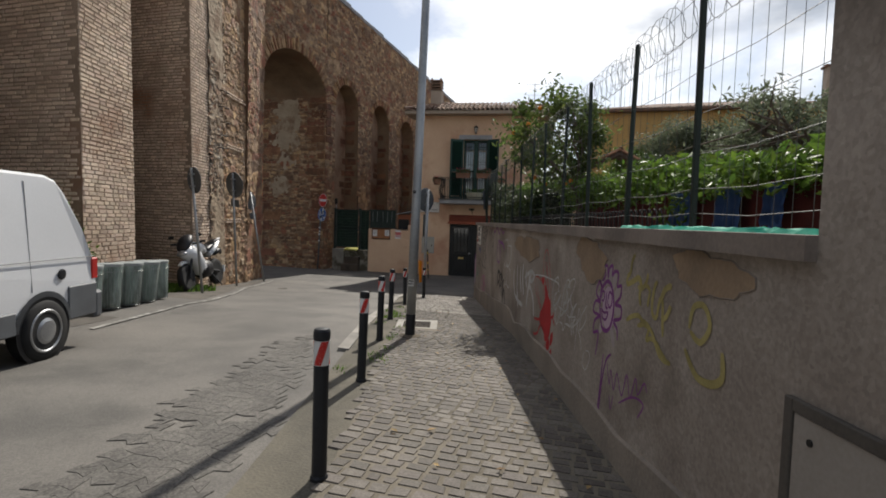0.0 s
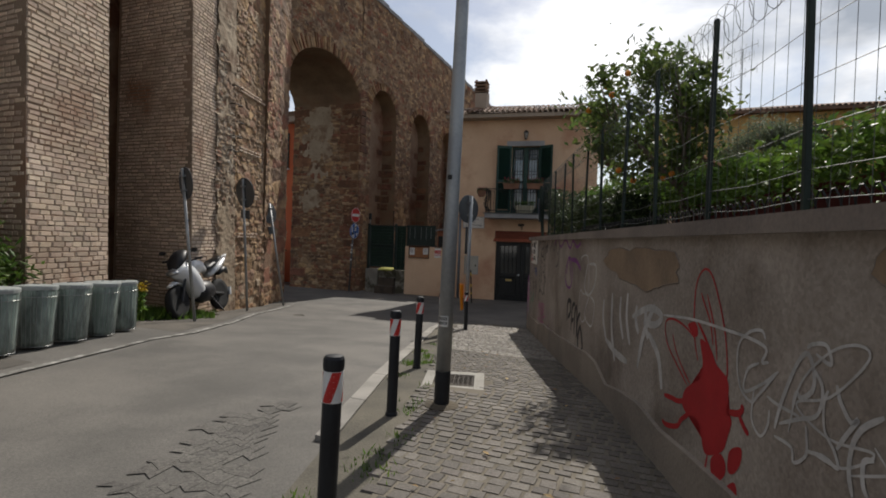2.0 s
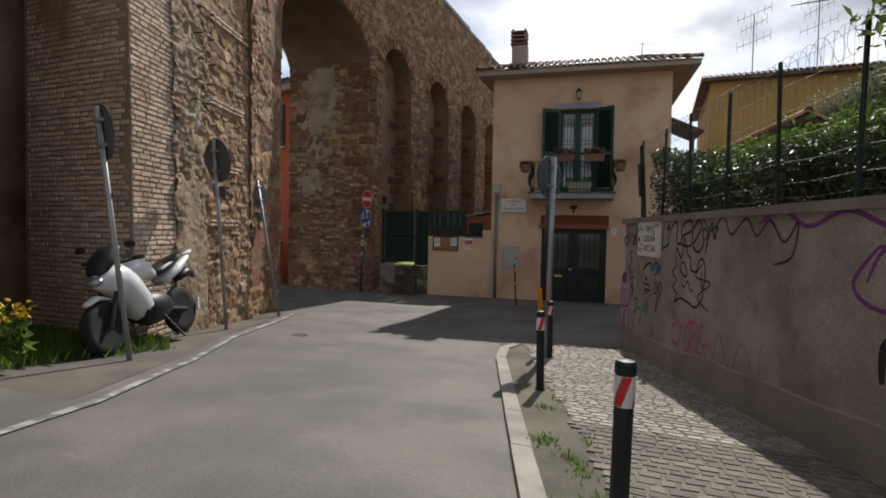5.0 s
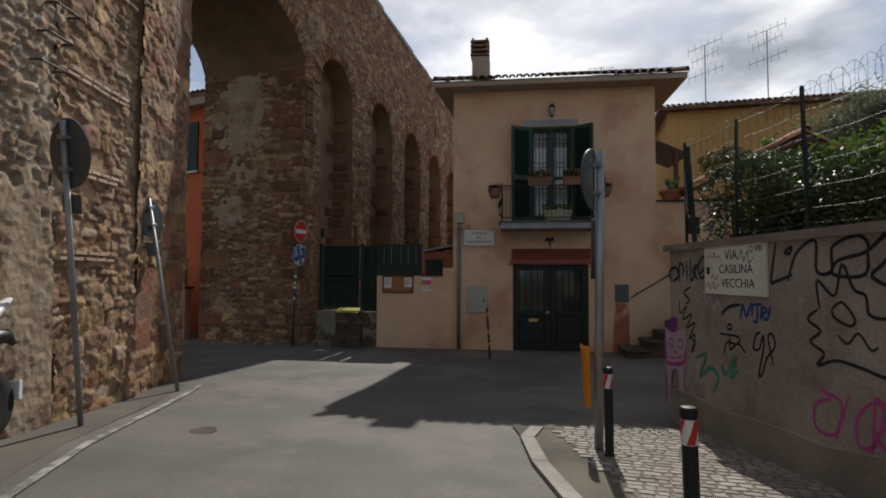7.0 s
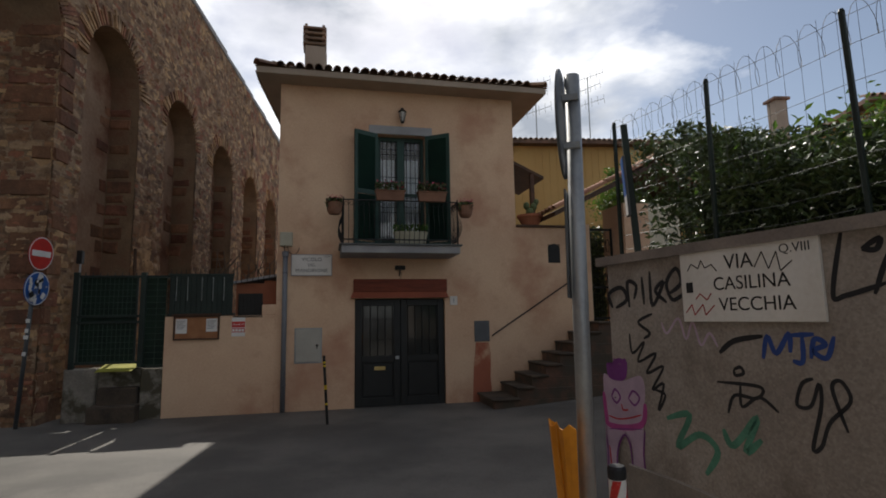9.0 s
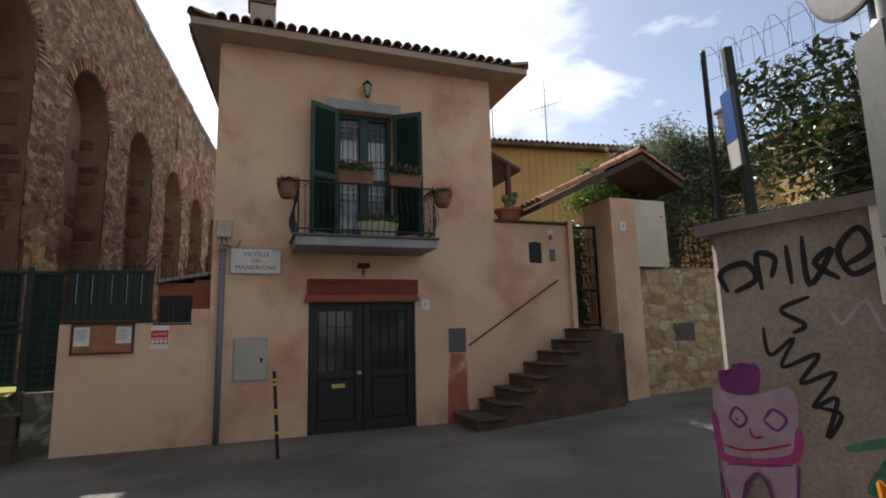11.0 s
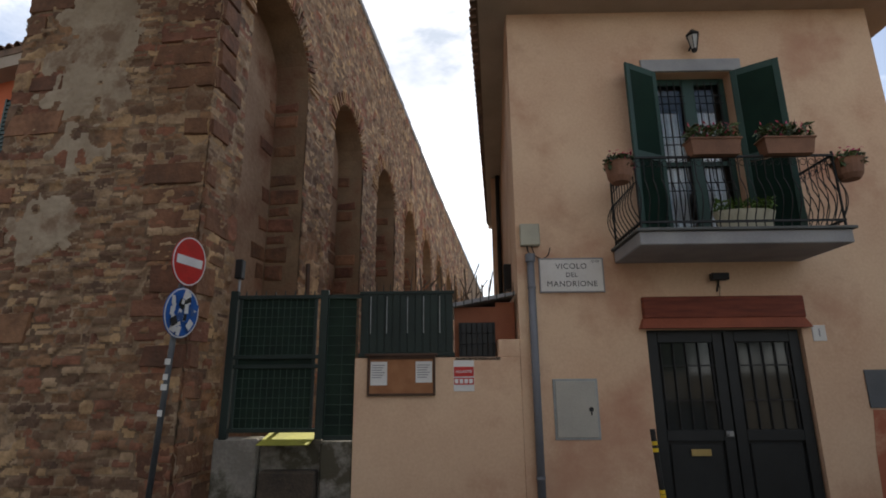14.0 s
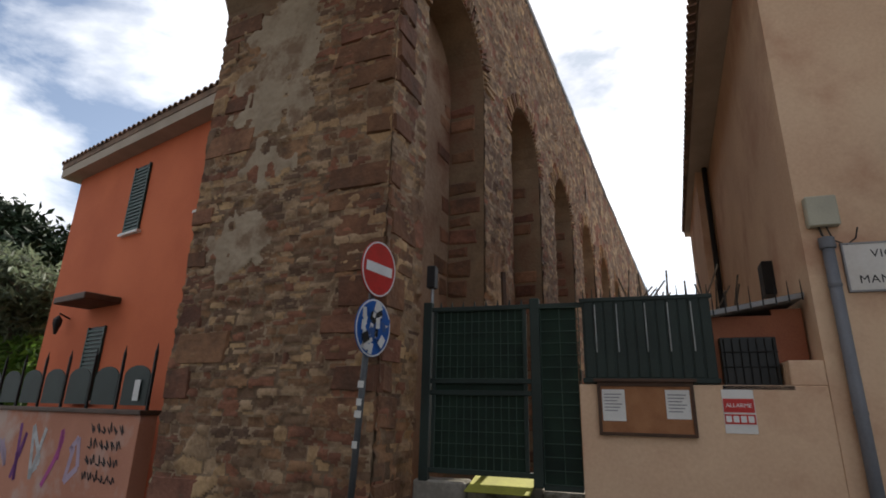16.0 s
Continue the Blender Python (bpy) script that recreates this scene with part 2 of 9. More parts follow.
GATEGREEN = surface("green_gate_paint", (0.02, 0.034, 0.028), (0.012, 0.02, 0.017), 2.0, 0.6, 0.2, 40)
MESHGREEN = surface("green_privacy_sheet", (0.012, 0.03, 0.018), (0.007, 0.016, 0.011), 4.0, 0.8, 0.3, 80)
WIREMAT = surface("galvanised_wire", (0.42, 0.43, 0.42), (0.3, 0.31, 0.3), 8.0, 0.5, 0.1, 60, metal=0.7)
FENCEWIRE = surface("dull_fence_wire", (0.16, 0.165, 0.16), (0.1, 0.105, 0.1), 8.0, 0.6, 0.0, 60, metal=0.3)
IRON = surface("black_iron", (0.02, 0.02, 0.02), (0.012, 0.012, 0.012), 5.0, 0.55, 0.2, 60, metal=0.2)
STEEL = surface("galvanised_steel", (0.36, 0.37, 0.37), (0.25, 0.26, 0.27), 2.0, 0.5, 0.15, 30, metal=0.55)
SIGNBACK = surface("sign_back_grey", (0.12, 0.125, 0.13), (0.08, 0.085, 0.09), 3.0, 0.55, 0.1, 40, metal=0.4)
BLACKPAINT = surface("black_bollard_paint", (0.018, 0.02, 0.024), (0.011, 0.012, 0.015), 4.0, 0.5, 0.2, 50)
WHITE = surface("white_paint", (0.74, 0.74, 0.73), (0.62, 0.62, 0.61), 3.0, 0.45, 0.05, 40)
RED = surface("red_reflective", (0.55, 0.03, 0.025), (0.42, 0.025, 0.02), 5.0, 0.45, 0.05, 40)
BLUE = surface("blue_sign_face", (0.02, 0.12, 0.42), (0.015, 0.09, 0.34), 5.0, 0.45, 0.05, 40)
MARBLE = surface("street_plate_marble", (0.70, 0.68, 0.64), (0.60, 0.57, 0.52), 2.0, 0.5, 0.1, 30)
INK = surface("carved_letter_black", (0.02, 0.02, 0.02), (0.015, 0.015, 0.015), 5.0, 0.6, 0)
VANWHITE = surface("van_white", (0.76, 0.77, 0.78), (0.7, 0.71, 0.72), 1.0, 0.3, 0, 40, spec=0.5, coords="Object")
PLASTIC_GREY = surface("grey_plastic", (0.13, 0.14, 0.15), (0.1, 0.105, 0.11), 3.0, 0.6, 0.1, 60, coords="Object")
RUBBER = surface("tyre_rubber", (0.018, 0.018, 0.018), (0.012, 0.012, 0.012), 5.0, 0.8, 0.2, 60, coords="Object")
ALLOY = surface("wheel_metal", (0.4, 0.41, 0.42), (0.3, 0.31, 0.32), 5.0, 0.4, 0.05, 60, metal=0.8, coords="Object")
BAG = surface("pale_green_bin_bag", (0.35, 0.41, 0.37), (0.19, 0.245, 0.22), 3.0, 0.3, 0.9, 9, coords="Object", bump_dist=0.05, stretch=(2.5, 2.5, 0.6), stain=(0.085, 0.10, 0.09), stain_scale=2.0, stain_at=(0.5, 0.66))
BINLID = surface("grey_bin_lid", (0.36, 0.38, 0.37), (0.26, 0.28, 0.27), 4.0, 0.5, 0.1, 40, coords="Object")
LEAF = surface("orange_tree_leaf", (0.125, 0.165, 0.042), (0.055, 0.085, 0.024), 3.0, 0.5, 0, vary=0.45)
OLIVE = surface("olive_leaf", (0.16, 0.185, 0.115), (0.09, 0.11, 0.065), 3.0, 0.6, 0, vary=0.4)
HEDGE = surface("hedge_leaf", (0.078, 0.108, 0.036), (0.036, 0.056, 0.02), 2.0, 0.38, 0, vary=0.5)
IVY = surface("bright_ivy_leaf", (0.13, 0.21, 0.03), (0.06, 0.11, 0.02), 2.0, 0.5, 0, vary=0.4)
# dark tree leaves; also colours the shade blocks inside hedge and gate shrub
PINE = surface("dark_leaf_and_inner_shade", (0.03, 0.055, 0.02), (0.015, 0.03, 0.012), 1.0, 0.7, 0, vary=0.4)
GRASS = surface("grass_blade", (0.12, 0.2, 0.03), (0.06, 0.11, 0.02), 2.0, 0.6, 0, vary=0.4)
YELLOW = surface("yellow_flower", (0.75, 0.55, 0.03), (0.65, 0.42, 0.02), 4.0, 0.6, 0)
PINKFLOWER = surface("pink_flower", (0.5, 0.06, 0.14), (0.35, 0.04, 0.06), 8.0, 0.6, 0, vary=0.3)


def thin_leaf(mt, share=0.45):
    """Lets light pass through a thin leaf."""
    nt = mt.node_tree
    bs, out = nt.nodes["Principled BSDF"], nt.nodes["Material Output"]
    tr = nt.nodes.new("ShaderNodeBsdfTranslucent")
    hs = nt.nodes.new("ShaderNodeHueSaturation")
    hs.inputs["Value"].default_value, hs.inputs["Saturation"].default_value = 1.45, 1.0
    nt.links.new(bs.inputs["Base Color"].links[0].from_socket, hs.inputs["Color"])
    nt.links.new(hs.outputs[0], tr.inputs["Color"])
    mix = nt.nodes.new("ShaderNodeMixShader")
    mix.inputs[0].default_value = share
    nt.links.new(bs.outputs[0], mix.inputs[1])
    nt.links.new(tr.outputs[0], mix.inputs[2])
    nt.links.new(mix.outputs[0], out.inputs["Surface"])


for leafy, share in ((LEAF, 0.4), (OLIVE, 0.35), (HEDGE, 0.12), (IVY, 0.26), (GRASS, 0.4)):
    thin_leaf(leafy, share)
BARK = surface("bark", (0.16, 0.125, 0.095), (0.085, 0.065, 0.05), 4.0, 0.95, 0.8, 30, bump_dist=0.02)
FRUIT = surface("orange_fruit", (0.7, 0.25, 0.02), (0.6, 0.18, 0.015), 5.0, 0.5, 0.1)
NETGREEN = surface("turquoise_net", (0.02, 0.42, 0.28), (0.015, 0.3, 0.2), 4.0, 0.7, 0.4, 50)
REDFENCE = surface("dark_red_screen", (0.11, 0.022, 0.02), (0.07, 0.015, 0.014), 2.0, 0.8, 0.3, 40)
CORK = surface("cork", (0.36, 0.17, 0.08), (0.27, 0.12, 0.055), 5.0, 0.9, 0.4, 90)
BROWNWOOD = surface("dark_brown_wood", (0.09, 0.045, 0.025), (0.05, 0.026, 0.016), 4.0, 0.6, 0.3, 60)
PAPER = surface("paper_notice", (0.72, 0.71, 0.68), (0.6, 0.59, 0.56), 3.0, 0.7, 0)
YELLOWPAINT = surface("yellow_green_mat", (0.40, 0.385, 0.06), (0.27, 0.26, 0.045), 2.5, 0.8, 0.4, 40)
ORANGEWRAP = surface("orange_plastic_sleeve", (0.72, 0.28, 0.015), (0.55, 0.2, 0.01), 5.0, 0.5, 0.2, 30)
BRASS = surface("brass", (0.62, 0.47, 0.2), (0.5, 0.37, 0.15), 5.0, 0.4, 0.05, metal=0.8)
BOXPOT = surface("weathered_clay_box", (0.26, 0.135, 0.085), (0.17, 0.09, 0.06), 3.0, 0.85, 0.3, 50)
POT = surface("clay_pot", (0.40, 0.15, 0.08), (0.3, 0.11, 0.06), 3.0, 0.85, 0.3, 50)
STONEPOT = surface("cast_stone_planter", (0.42, 0.40, 0.30), (0.32, 0.3, 0.22), 4.0, 0.85, 0.4, 50)
STEP = surface("mossy_dark_step", (0.105, 0.078, 0.056), (0.045, 0.037, 0.028), 2.5, 0.92, 0.7, 35, bump_dist=0.02)
TREADEDGE = surface("pale_concrete", (0.42, 0.40, 0.36), (0.26, 0.25, 0.22), 2.0, 0.9, 0.5, 40)
BIKEWHITE = surface("motorbike_white", (0.7, 0.71, 0.72), (0.6, 0.61, 0.62), 4.0, 0.3, 0, spec=0.5, coords="Object")
BIKEBLACK = surface("motorbike_black", (0.02, 0.02, 0.022), (0.014, 0.014, 0.016), 4.0, 0.45, 0.1, coords="Object")
BLUETARP = surface("blue_plastic", (0.06, 0.13, 0.33), (0.04, 0.09, 0.24), 4.0, 0.5, 0.3)
SPRAY = {k: surface("spray_" + k, c, tuple(x * (0.62 if k in ("white", "yellow", "green") else 0.8) for x in c), 6.0, 0.7, 0.1, 50) for k, c in {
    "purple": (0.19, 0.045, 0.21), "red": (0.42, 0.02, 0.025), "white": (0.56, 0.55, 0.54), "black": (0.02, 0.02, 0.022), "yellow": (0.37, 0.315, 0.12),
    "blue": (0.03, 0.07, 0.26), "pink": (0.42, 0.07, 0.25), "green": (0.09, 0.25, 0.17), "lilac": (0.46, 0.34, 0.43)}.items()}


def glass(name, tint=(0.9, 0.95, 0.95), rough=0.03):
    mt = bpy.data.materials.new(name)
    mt.use_nodes = True
    bs = mt.node_tree.nodes["Principled BSDF"]
    bs.inputs["Base Color"].default_value = (*tint, 1)
    bs.inputs["Transmission Weight"].default_value, bs.inputs["Roughness"].default_value = 1.0, rough
    return mt


GLASS = glass("window_glass")

# ---- mesh helpers ----


def mesh_of(name, bm, material, smooth=False):
    me = bpy.data.meshes.new(name)
    bm.normal_update()
    bm.to_mesh(me)
    bm.free()
    for q in material if isinstance(material, (list, tuple)) else [material]:
        me.materials.append(q)
    if smooth:
        me.polygons.foreach_set("use_smooth", [True] * len(me.polygons))
    return me


def part(name, bm, material, parent=None, label="", smooth=False):
    ob = new(name, mesh_of(name, bm, material, smooth))
    ob.parent = parent
    return tagged(ob, label)


def thing(name, m, label, category, group=""):
    ob = new(name)
    ob.empty_display_size = 0.2
    ob.matrix_world = m if isinstance(m, Matrix) else Matrix.Translation(m)
    return tagged(ob, label, category, group)


def structure(name, bm, material, label="", category="", smooth=False):
    return tagged(new(name, mesh_of(name, bm, material, smooth)), label, category, kind="structure")


def B():
    return bmesh.new()


def box(bm, x0, x1, y0, y1, z0, z1, bevel=0.0, m=None, mi=0):
    r = bmesh.ops.create_cube(bm, size=1.0)
    vs = r["verts"]
    for v in vs:
        v.co = Vector(((x0 + x1) / 2 + v.co.x * (x1 - x0), (y0 + y1) / 2 + v.co.y * (y1 - y0), (z0 + z1) / 2 + v.co.z * (z1 - z0)))
    fs = set(f for v in vs for f in v.link_faces)
    if bevel:
        es = list({e for v in vs for e in v.link_edges})
        r = bmesh.ops.bevel(bm, geom=es, offset=bevel, segments=1, affect="EDGES")
        fs = {f for f in bm.faces if f.is_valid and f in set(r["faces"]) | fs}
        vs = list({v for f in fs if f.is_valid for v in f.verts})
    for f in fs:
        if f.is_valid:
            f.material_index = mi
    if m is not None:
        bmesh.ops.transform(bm, matrix=m, verts=vs)
    return bm


def rod(bm, p0, p1, r0, r1=None, seg=8, caps=True):
    p0, p1 = Vector(p0), Vector(p1)
    r1 = r0 if r1 is None else r1
    d = p1 - p0
    q = d.to_track_quat("Z", "Y")
    a, b = [], []
    for i in range(seg):
        w = 2 * math.pi * i / seg
        o = Vector((math.cos(w), math.sin(w), 0))
        a.append(bm.verts.new(p0 + q @ (o * r0)))
        b.append(bm.verts.new(p1 + q @ (o * r1)))
    for i in range(seg):
        j = (i + 1) % seg
        bm.faces.new((a[i], a[j], b[j], b[i]))
    if caps:
        bm.faces.new(a[::-1])
        bm.faces.new(b)
    return bm


def tube(bm, pts, r, seg=6, closed=False):
    """A round bar along a run of points."""
    pts = [Vector(p) for p in pts]
    rings = []
    for i, p in enumerate(pts):
        d = (pts[min(i + 1, len(pts) - 1)] - pts[max(i - 1, 0)])
        if d.length < 1e-6:
            d = Vector((0, 0, 1))
        q = d.to_track_quat("Z", "Y")
        rr = r(i / max(1, len(pts) - 1)) if callable(r) else r
        rings.append([bm.verts.new(p + q @ Vector((rr * math.cos(2 * math.pi * k / seg), rr * math.sin(2 * math.pi * k / seg), 0))) for k in range(seg)])
    for a, b in zip(rings, rings[1:]):
        for k in range(seg):
            j = (k + 1) % seg
            bm.faces.new((a[k], a[j], b[j], b[k]))
    bm.faces.new(rings[0][::-1])
    bm.faces.new(rings[-1])
    return bm


def lathe(bm, profile, seg=20, centre=(0, 0, 0)):
    """Turns (radius, z) points round the upright axis."""
    c = Vector(centre)
    rings = [[bm.verts.new(c + Vector((r * math.cos(2 * math.pi * k / seg), r * math.sin(2 * math.pi * k / seg), z))) for k in range(seg)] for r, z in profile]
    for a, b in zip(rings, rings[1:]):
        for k in range(seg):
            j = (k + 1) % seg
            bm.faces.new((a[k], a[j], b[j], b[k]))
    bm.faces.new(rings[0][::-1])
    bm.faces.new(rings[-1])
    return bm


def prism(bm, outline, z0, z1):
    """An upright block on a plan outline given counter-clockwise; z1 may be a function of (x, y)."""
    top = z1 if callable(z1) else (lambda x, y: z1)
    low = z0 if callable(z0) else (lambda x, y: z0)
    a = [bm.verts.new((x, y, low(x, y))) for x, y in outline]
    b = [bm.verts.new((x, y, top(x, y))) for x, y in outline]
    n = len(a)
    for i in range(n):
        j = (i + 1) % n
        bm.faces.new((a[i], a[j], b[j], b[i]))
    bm.faces.new(a[::-1])
    bm.faces.new(b)
    return bm


def slab(bm, outline, to3, depth):
    """A flat plate: 2D outline, placed by to3(u, v, w), from w=0 to w=depth."""
    a = [bm.verts.new(to3(u, v, 0.0)) for u, v in outline]
    b = [bm.verts.new(to3(u, v, depth)) for u, v in outline]
    n = len(a)
    for i in range(n):
        j = (i + 1) % n
        bm.faces.new((a[i], a[j], b[j], b[i]))
    bm.faces.new(a[::-1])
    bm.faces.new(b)
    return bm


def raw(name, verts, faces, material, parent=None, kind="stuff", label="", smooth=False):
    me = bpy.data.meshes.new(name)
    me.from_pydata(verts, [], faces)
    me.materials.append(material)
    if smooth:
        me.polygons.foreach_set("use_smooth", [True] * len(me.polygons))
    ob = new(name, me)
    ob.parent = parent
    return tagged(ob, label, kind=kind)


def lettering(name, text, size, m, material, parent=None, depth=0.003, align="CENTER", spacing=1.0):
    cu = bpy.data.curves.new(name, "FONT")
    cu.body, cu.size, cu.extrude, cu.align_x, cu.align_y = text, size, depth, align, "CENTER"
    cu.space_character = spacing
    tmp = bpy.data.objects.new(name, cu)
    me = bpy.data.meshes.new_from_object(tmp)
    bpy.data.objects.remove(tmp)
    me.materials.clear()
    me.materials.append(material)
    ob = new(name, me)
    ob.parent = parent
    ob.matrix_world = m
    return ob


# ---- lie of the land ----
GY = (-60, -3, 2, 6, 9, 12.5, 15, 20, 25, 60)
GZ = (1.2, 0.35, 0.17, 0.03, -0.25, -0.52, -0.65, -0.73, -0.75, -0.75)


def ground(x, y):
    z = float(np.interp(y, GY, GZ))
    rise = max(0.0, min(1.0, (y - 14.5) / 4.0)) * max(0.0, min(x + 3.2, 14.0)) * 0.07
    return z + rise


SLOPE = 0.3195


def wall_x(y):
    return 0.62 - SLOPE * (y - 2.1)


WU, WN = Vector((-0.3043, 0.9526, 0)), Vector((-0.9526, -0.3043, 0))


def on_wall(y, z, out=0.0):
    """A place on the street face of the garden wall, moved out from it."""
    return Vector((wall_x(y), y, z)) + WN * out


# ---- ground ----
xs = [-400, -120, -60, -30, -22] + [-18 + 0.75 * i for i in range(36)] + [12, 16, 24, 40, 80, 150, 400]
ys = [-400, -120, -60, -30, -15] + [-8 + 0.5 * i for i in range(72)] + [32, 40, 60, 100, 200, 500]
bm = B()
grid = [[bm.verts.new((x, y, ground(x, y) + 0.006 * noise.noise((x * 0.7, y * 0.7, 0)))) for x in xs] for y in ys]
for r0, r1 in zip(grid, grid[1:]):
    for i in range(len(xs) - 1):
        bm.faces.new((r0[i], r0[i + 1], r1[i + 1], r1[i]))
structure("ground", bm, ASPHALT, "worn grey asphalt street sloping gently down", "road", True)


def strip(name, rows, material, label, category, lift, smooth=True, kind="structure"):
    """A thin layer on the ground between two edge lines, row by row: (xl, yl, xr, yr)."""
    bm = B()
    n = 4
    vs = []
    for xl, yl, xr, yr in rows:
        vs.append([bm.verts.new((xl + (xr - xl) * k / n, yl + (yr - yl) * k / n, ground(xl + (xr - xl) * k / n, yl + (yr - yl) * k / n) + lift)) for k in range(n + 1)])
    for a, b in zip(vs, vs[1:]):
        for k in range(n):
            bm.faces.new((a[k], a[k + 1], b[k + 1], b[k]))
    ob = structure(name, bm, material, label, category, smooth)
    ob["kind"] = kind
    return ob


PAVE_Y = [-8 + 0.5 * i for i in range(43)]
PAVE_UP = 0.03

# pieces of walls and paving: (corner, along, up, out, width, height, depth)


def courses(O, U, V, N, width, height, course, piece, gap, depth, inside=None, stagger=True, jitter=0.0, seed=1, lean=0.0):
    rnd = random.Random(seed)
    O, U, V, N = Vector(O), Vector(U).normalized(), Vector(V).normalized(), Vector(N).normalized()
    out, v = [], 0.0
    while v < height:
        h = rnd.uniform(*course)
        u = -rnd.uniform(0, piece[1]) if stagger else 0.0
        while u < width:
            w = rnd.uniform(*piece)
            u0, u1 = max(u, 0.0), min(u + w, width)
            hh = min(h, height - v)
            if u1 - u0 > 0.05 and hh > 0.03 and (inside is None or all(inside(uu, vv) for uu in (u0, u1) for vv in (v, v + hh))):
                ju, jv = rnd.uniform(-jitter, jitter), rnd.uniform(-jitter, jitter)
                out.append((O + U * (u0 + gap / 2 + ju) + V * (v + gap / 2 + jv), U, V, N, u1 - u0 - gap, hh - gap, depth * rnd.uniform(0.35, 1.25)))
            u += w
        v += h
    return out


def piece_corners(p, taper=0.012, rnd=None):
    o, U, V, N, w, h, d = p
    t = min(taper, w * 0.2, h * 0.2)
    back = [o, o + U * w, o + U * w + V * h, o + V * h]
    j = (lambda: 0.0) if rnd is None else (lambda: rnd.uniform(-t * 0.7, t * 2.0))
    front = [o + U * (t + j()) + V * (t + j()) + N * d, o + U * (w - t - j()) + V * (t + j()) + N * d,
             o + U * (w - t - j()) + V * (h - t - j()) + N * d, o + U * (t + j()) + V * (h - t - j()) + N * d]
    return [q - N * 0.02 for q in back] + front


PIECE_FACES = [(4, 5, 6, 7), (0, 1, 5, 4), (1, 2, 6, 5), (2, 3, 7, 6), (3, 0, 4, 7)]


def joined(name, pieces, material, parent, label="", taper=0.012, seed=3):
    rnd = random.Random(seed)
    mats = material if isinstance(material, (list, tuple)) else [material]
    vs, fs, mi = [], [], []
    for p in pieces:
        k = len(vs)
        vs += [tuple(q) for q in piece_corners(p, taper, rnd)]
        fs += [tuple(k + i for i in f) for f in PIECE_FACES]
        mi += [rnd.randrange(len(mats))] * len(PIECE_FACES)
    ob = raw(name, vs, fs, mats[0], parent, "stuff", label)
    for q in mats[1:]:
        ob.data.materials.append(q)
    ob.data.polygons.foreach_set("material_index", mi)
    return ob


def soft_noise(u, v, cell, seed):
    """Smooth value noise on arrays, 0 to 1."""
    lattice = np.random.RandomState(seed).rand(64, 64)
    a, b = u / cell + 17.3, v / cell + 9.1
    i, j = np.floor(a).astype(int), np.floor(b).astype(int)
    fa, fb = a - i, b - j
    fa, fb = fa * fa * (3 - 2 * fa), fb * fb * (3 - 2 * fb)
    g = lambda p, q: lattice[p % 64, q % 64]
    return (g(i, j) * (1 - fa) + g(i + 1, j) * fa) * (1 - fb) + (g(i, j + 1) * (1 - fa) + g(i + 1, j + 1) * fa) * fb


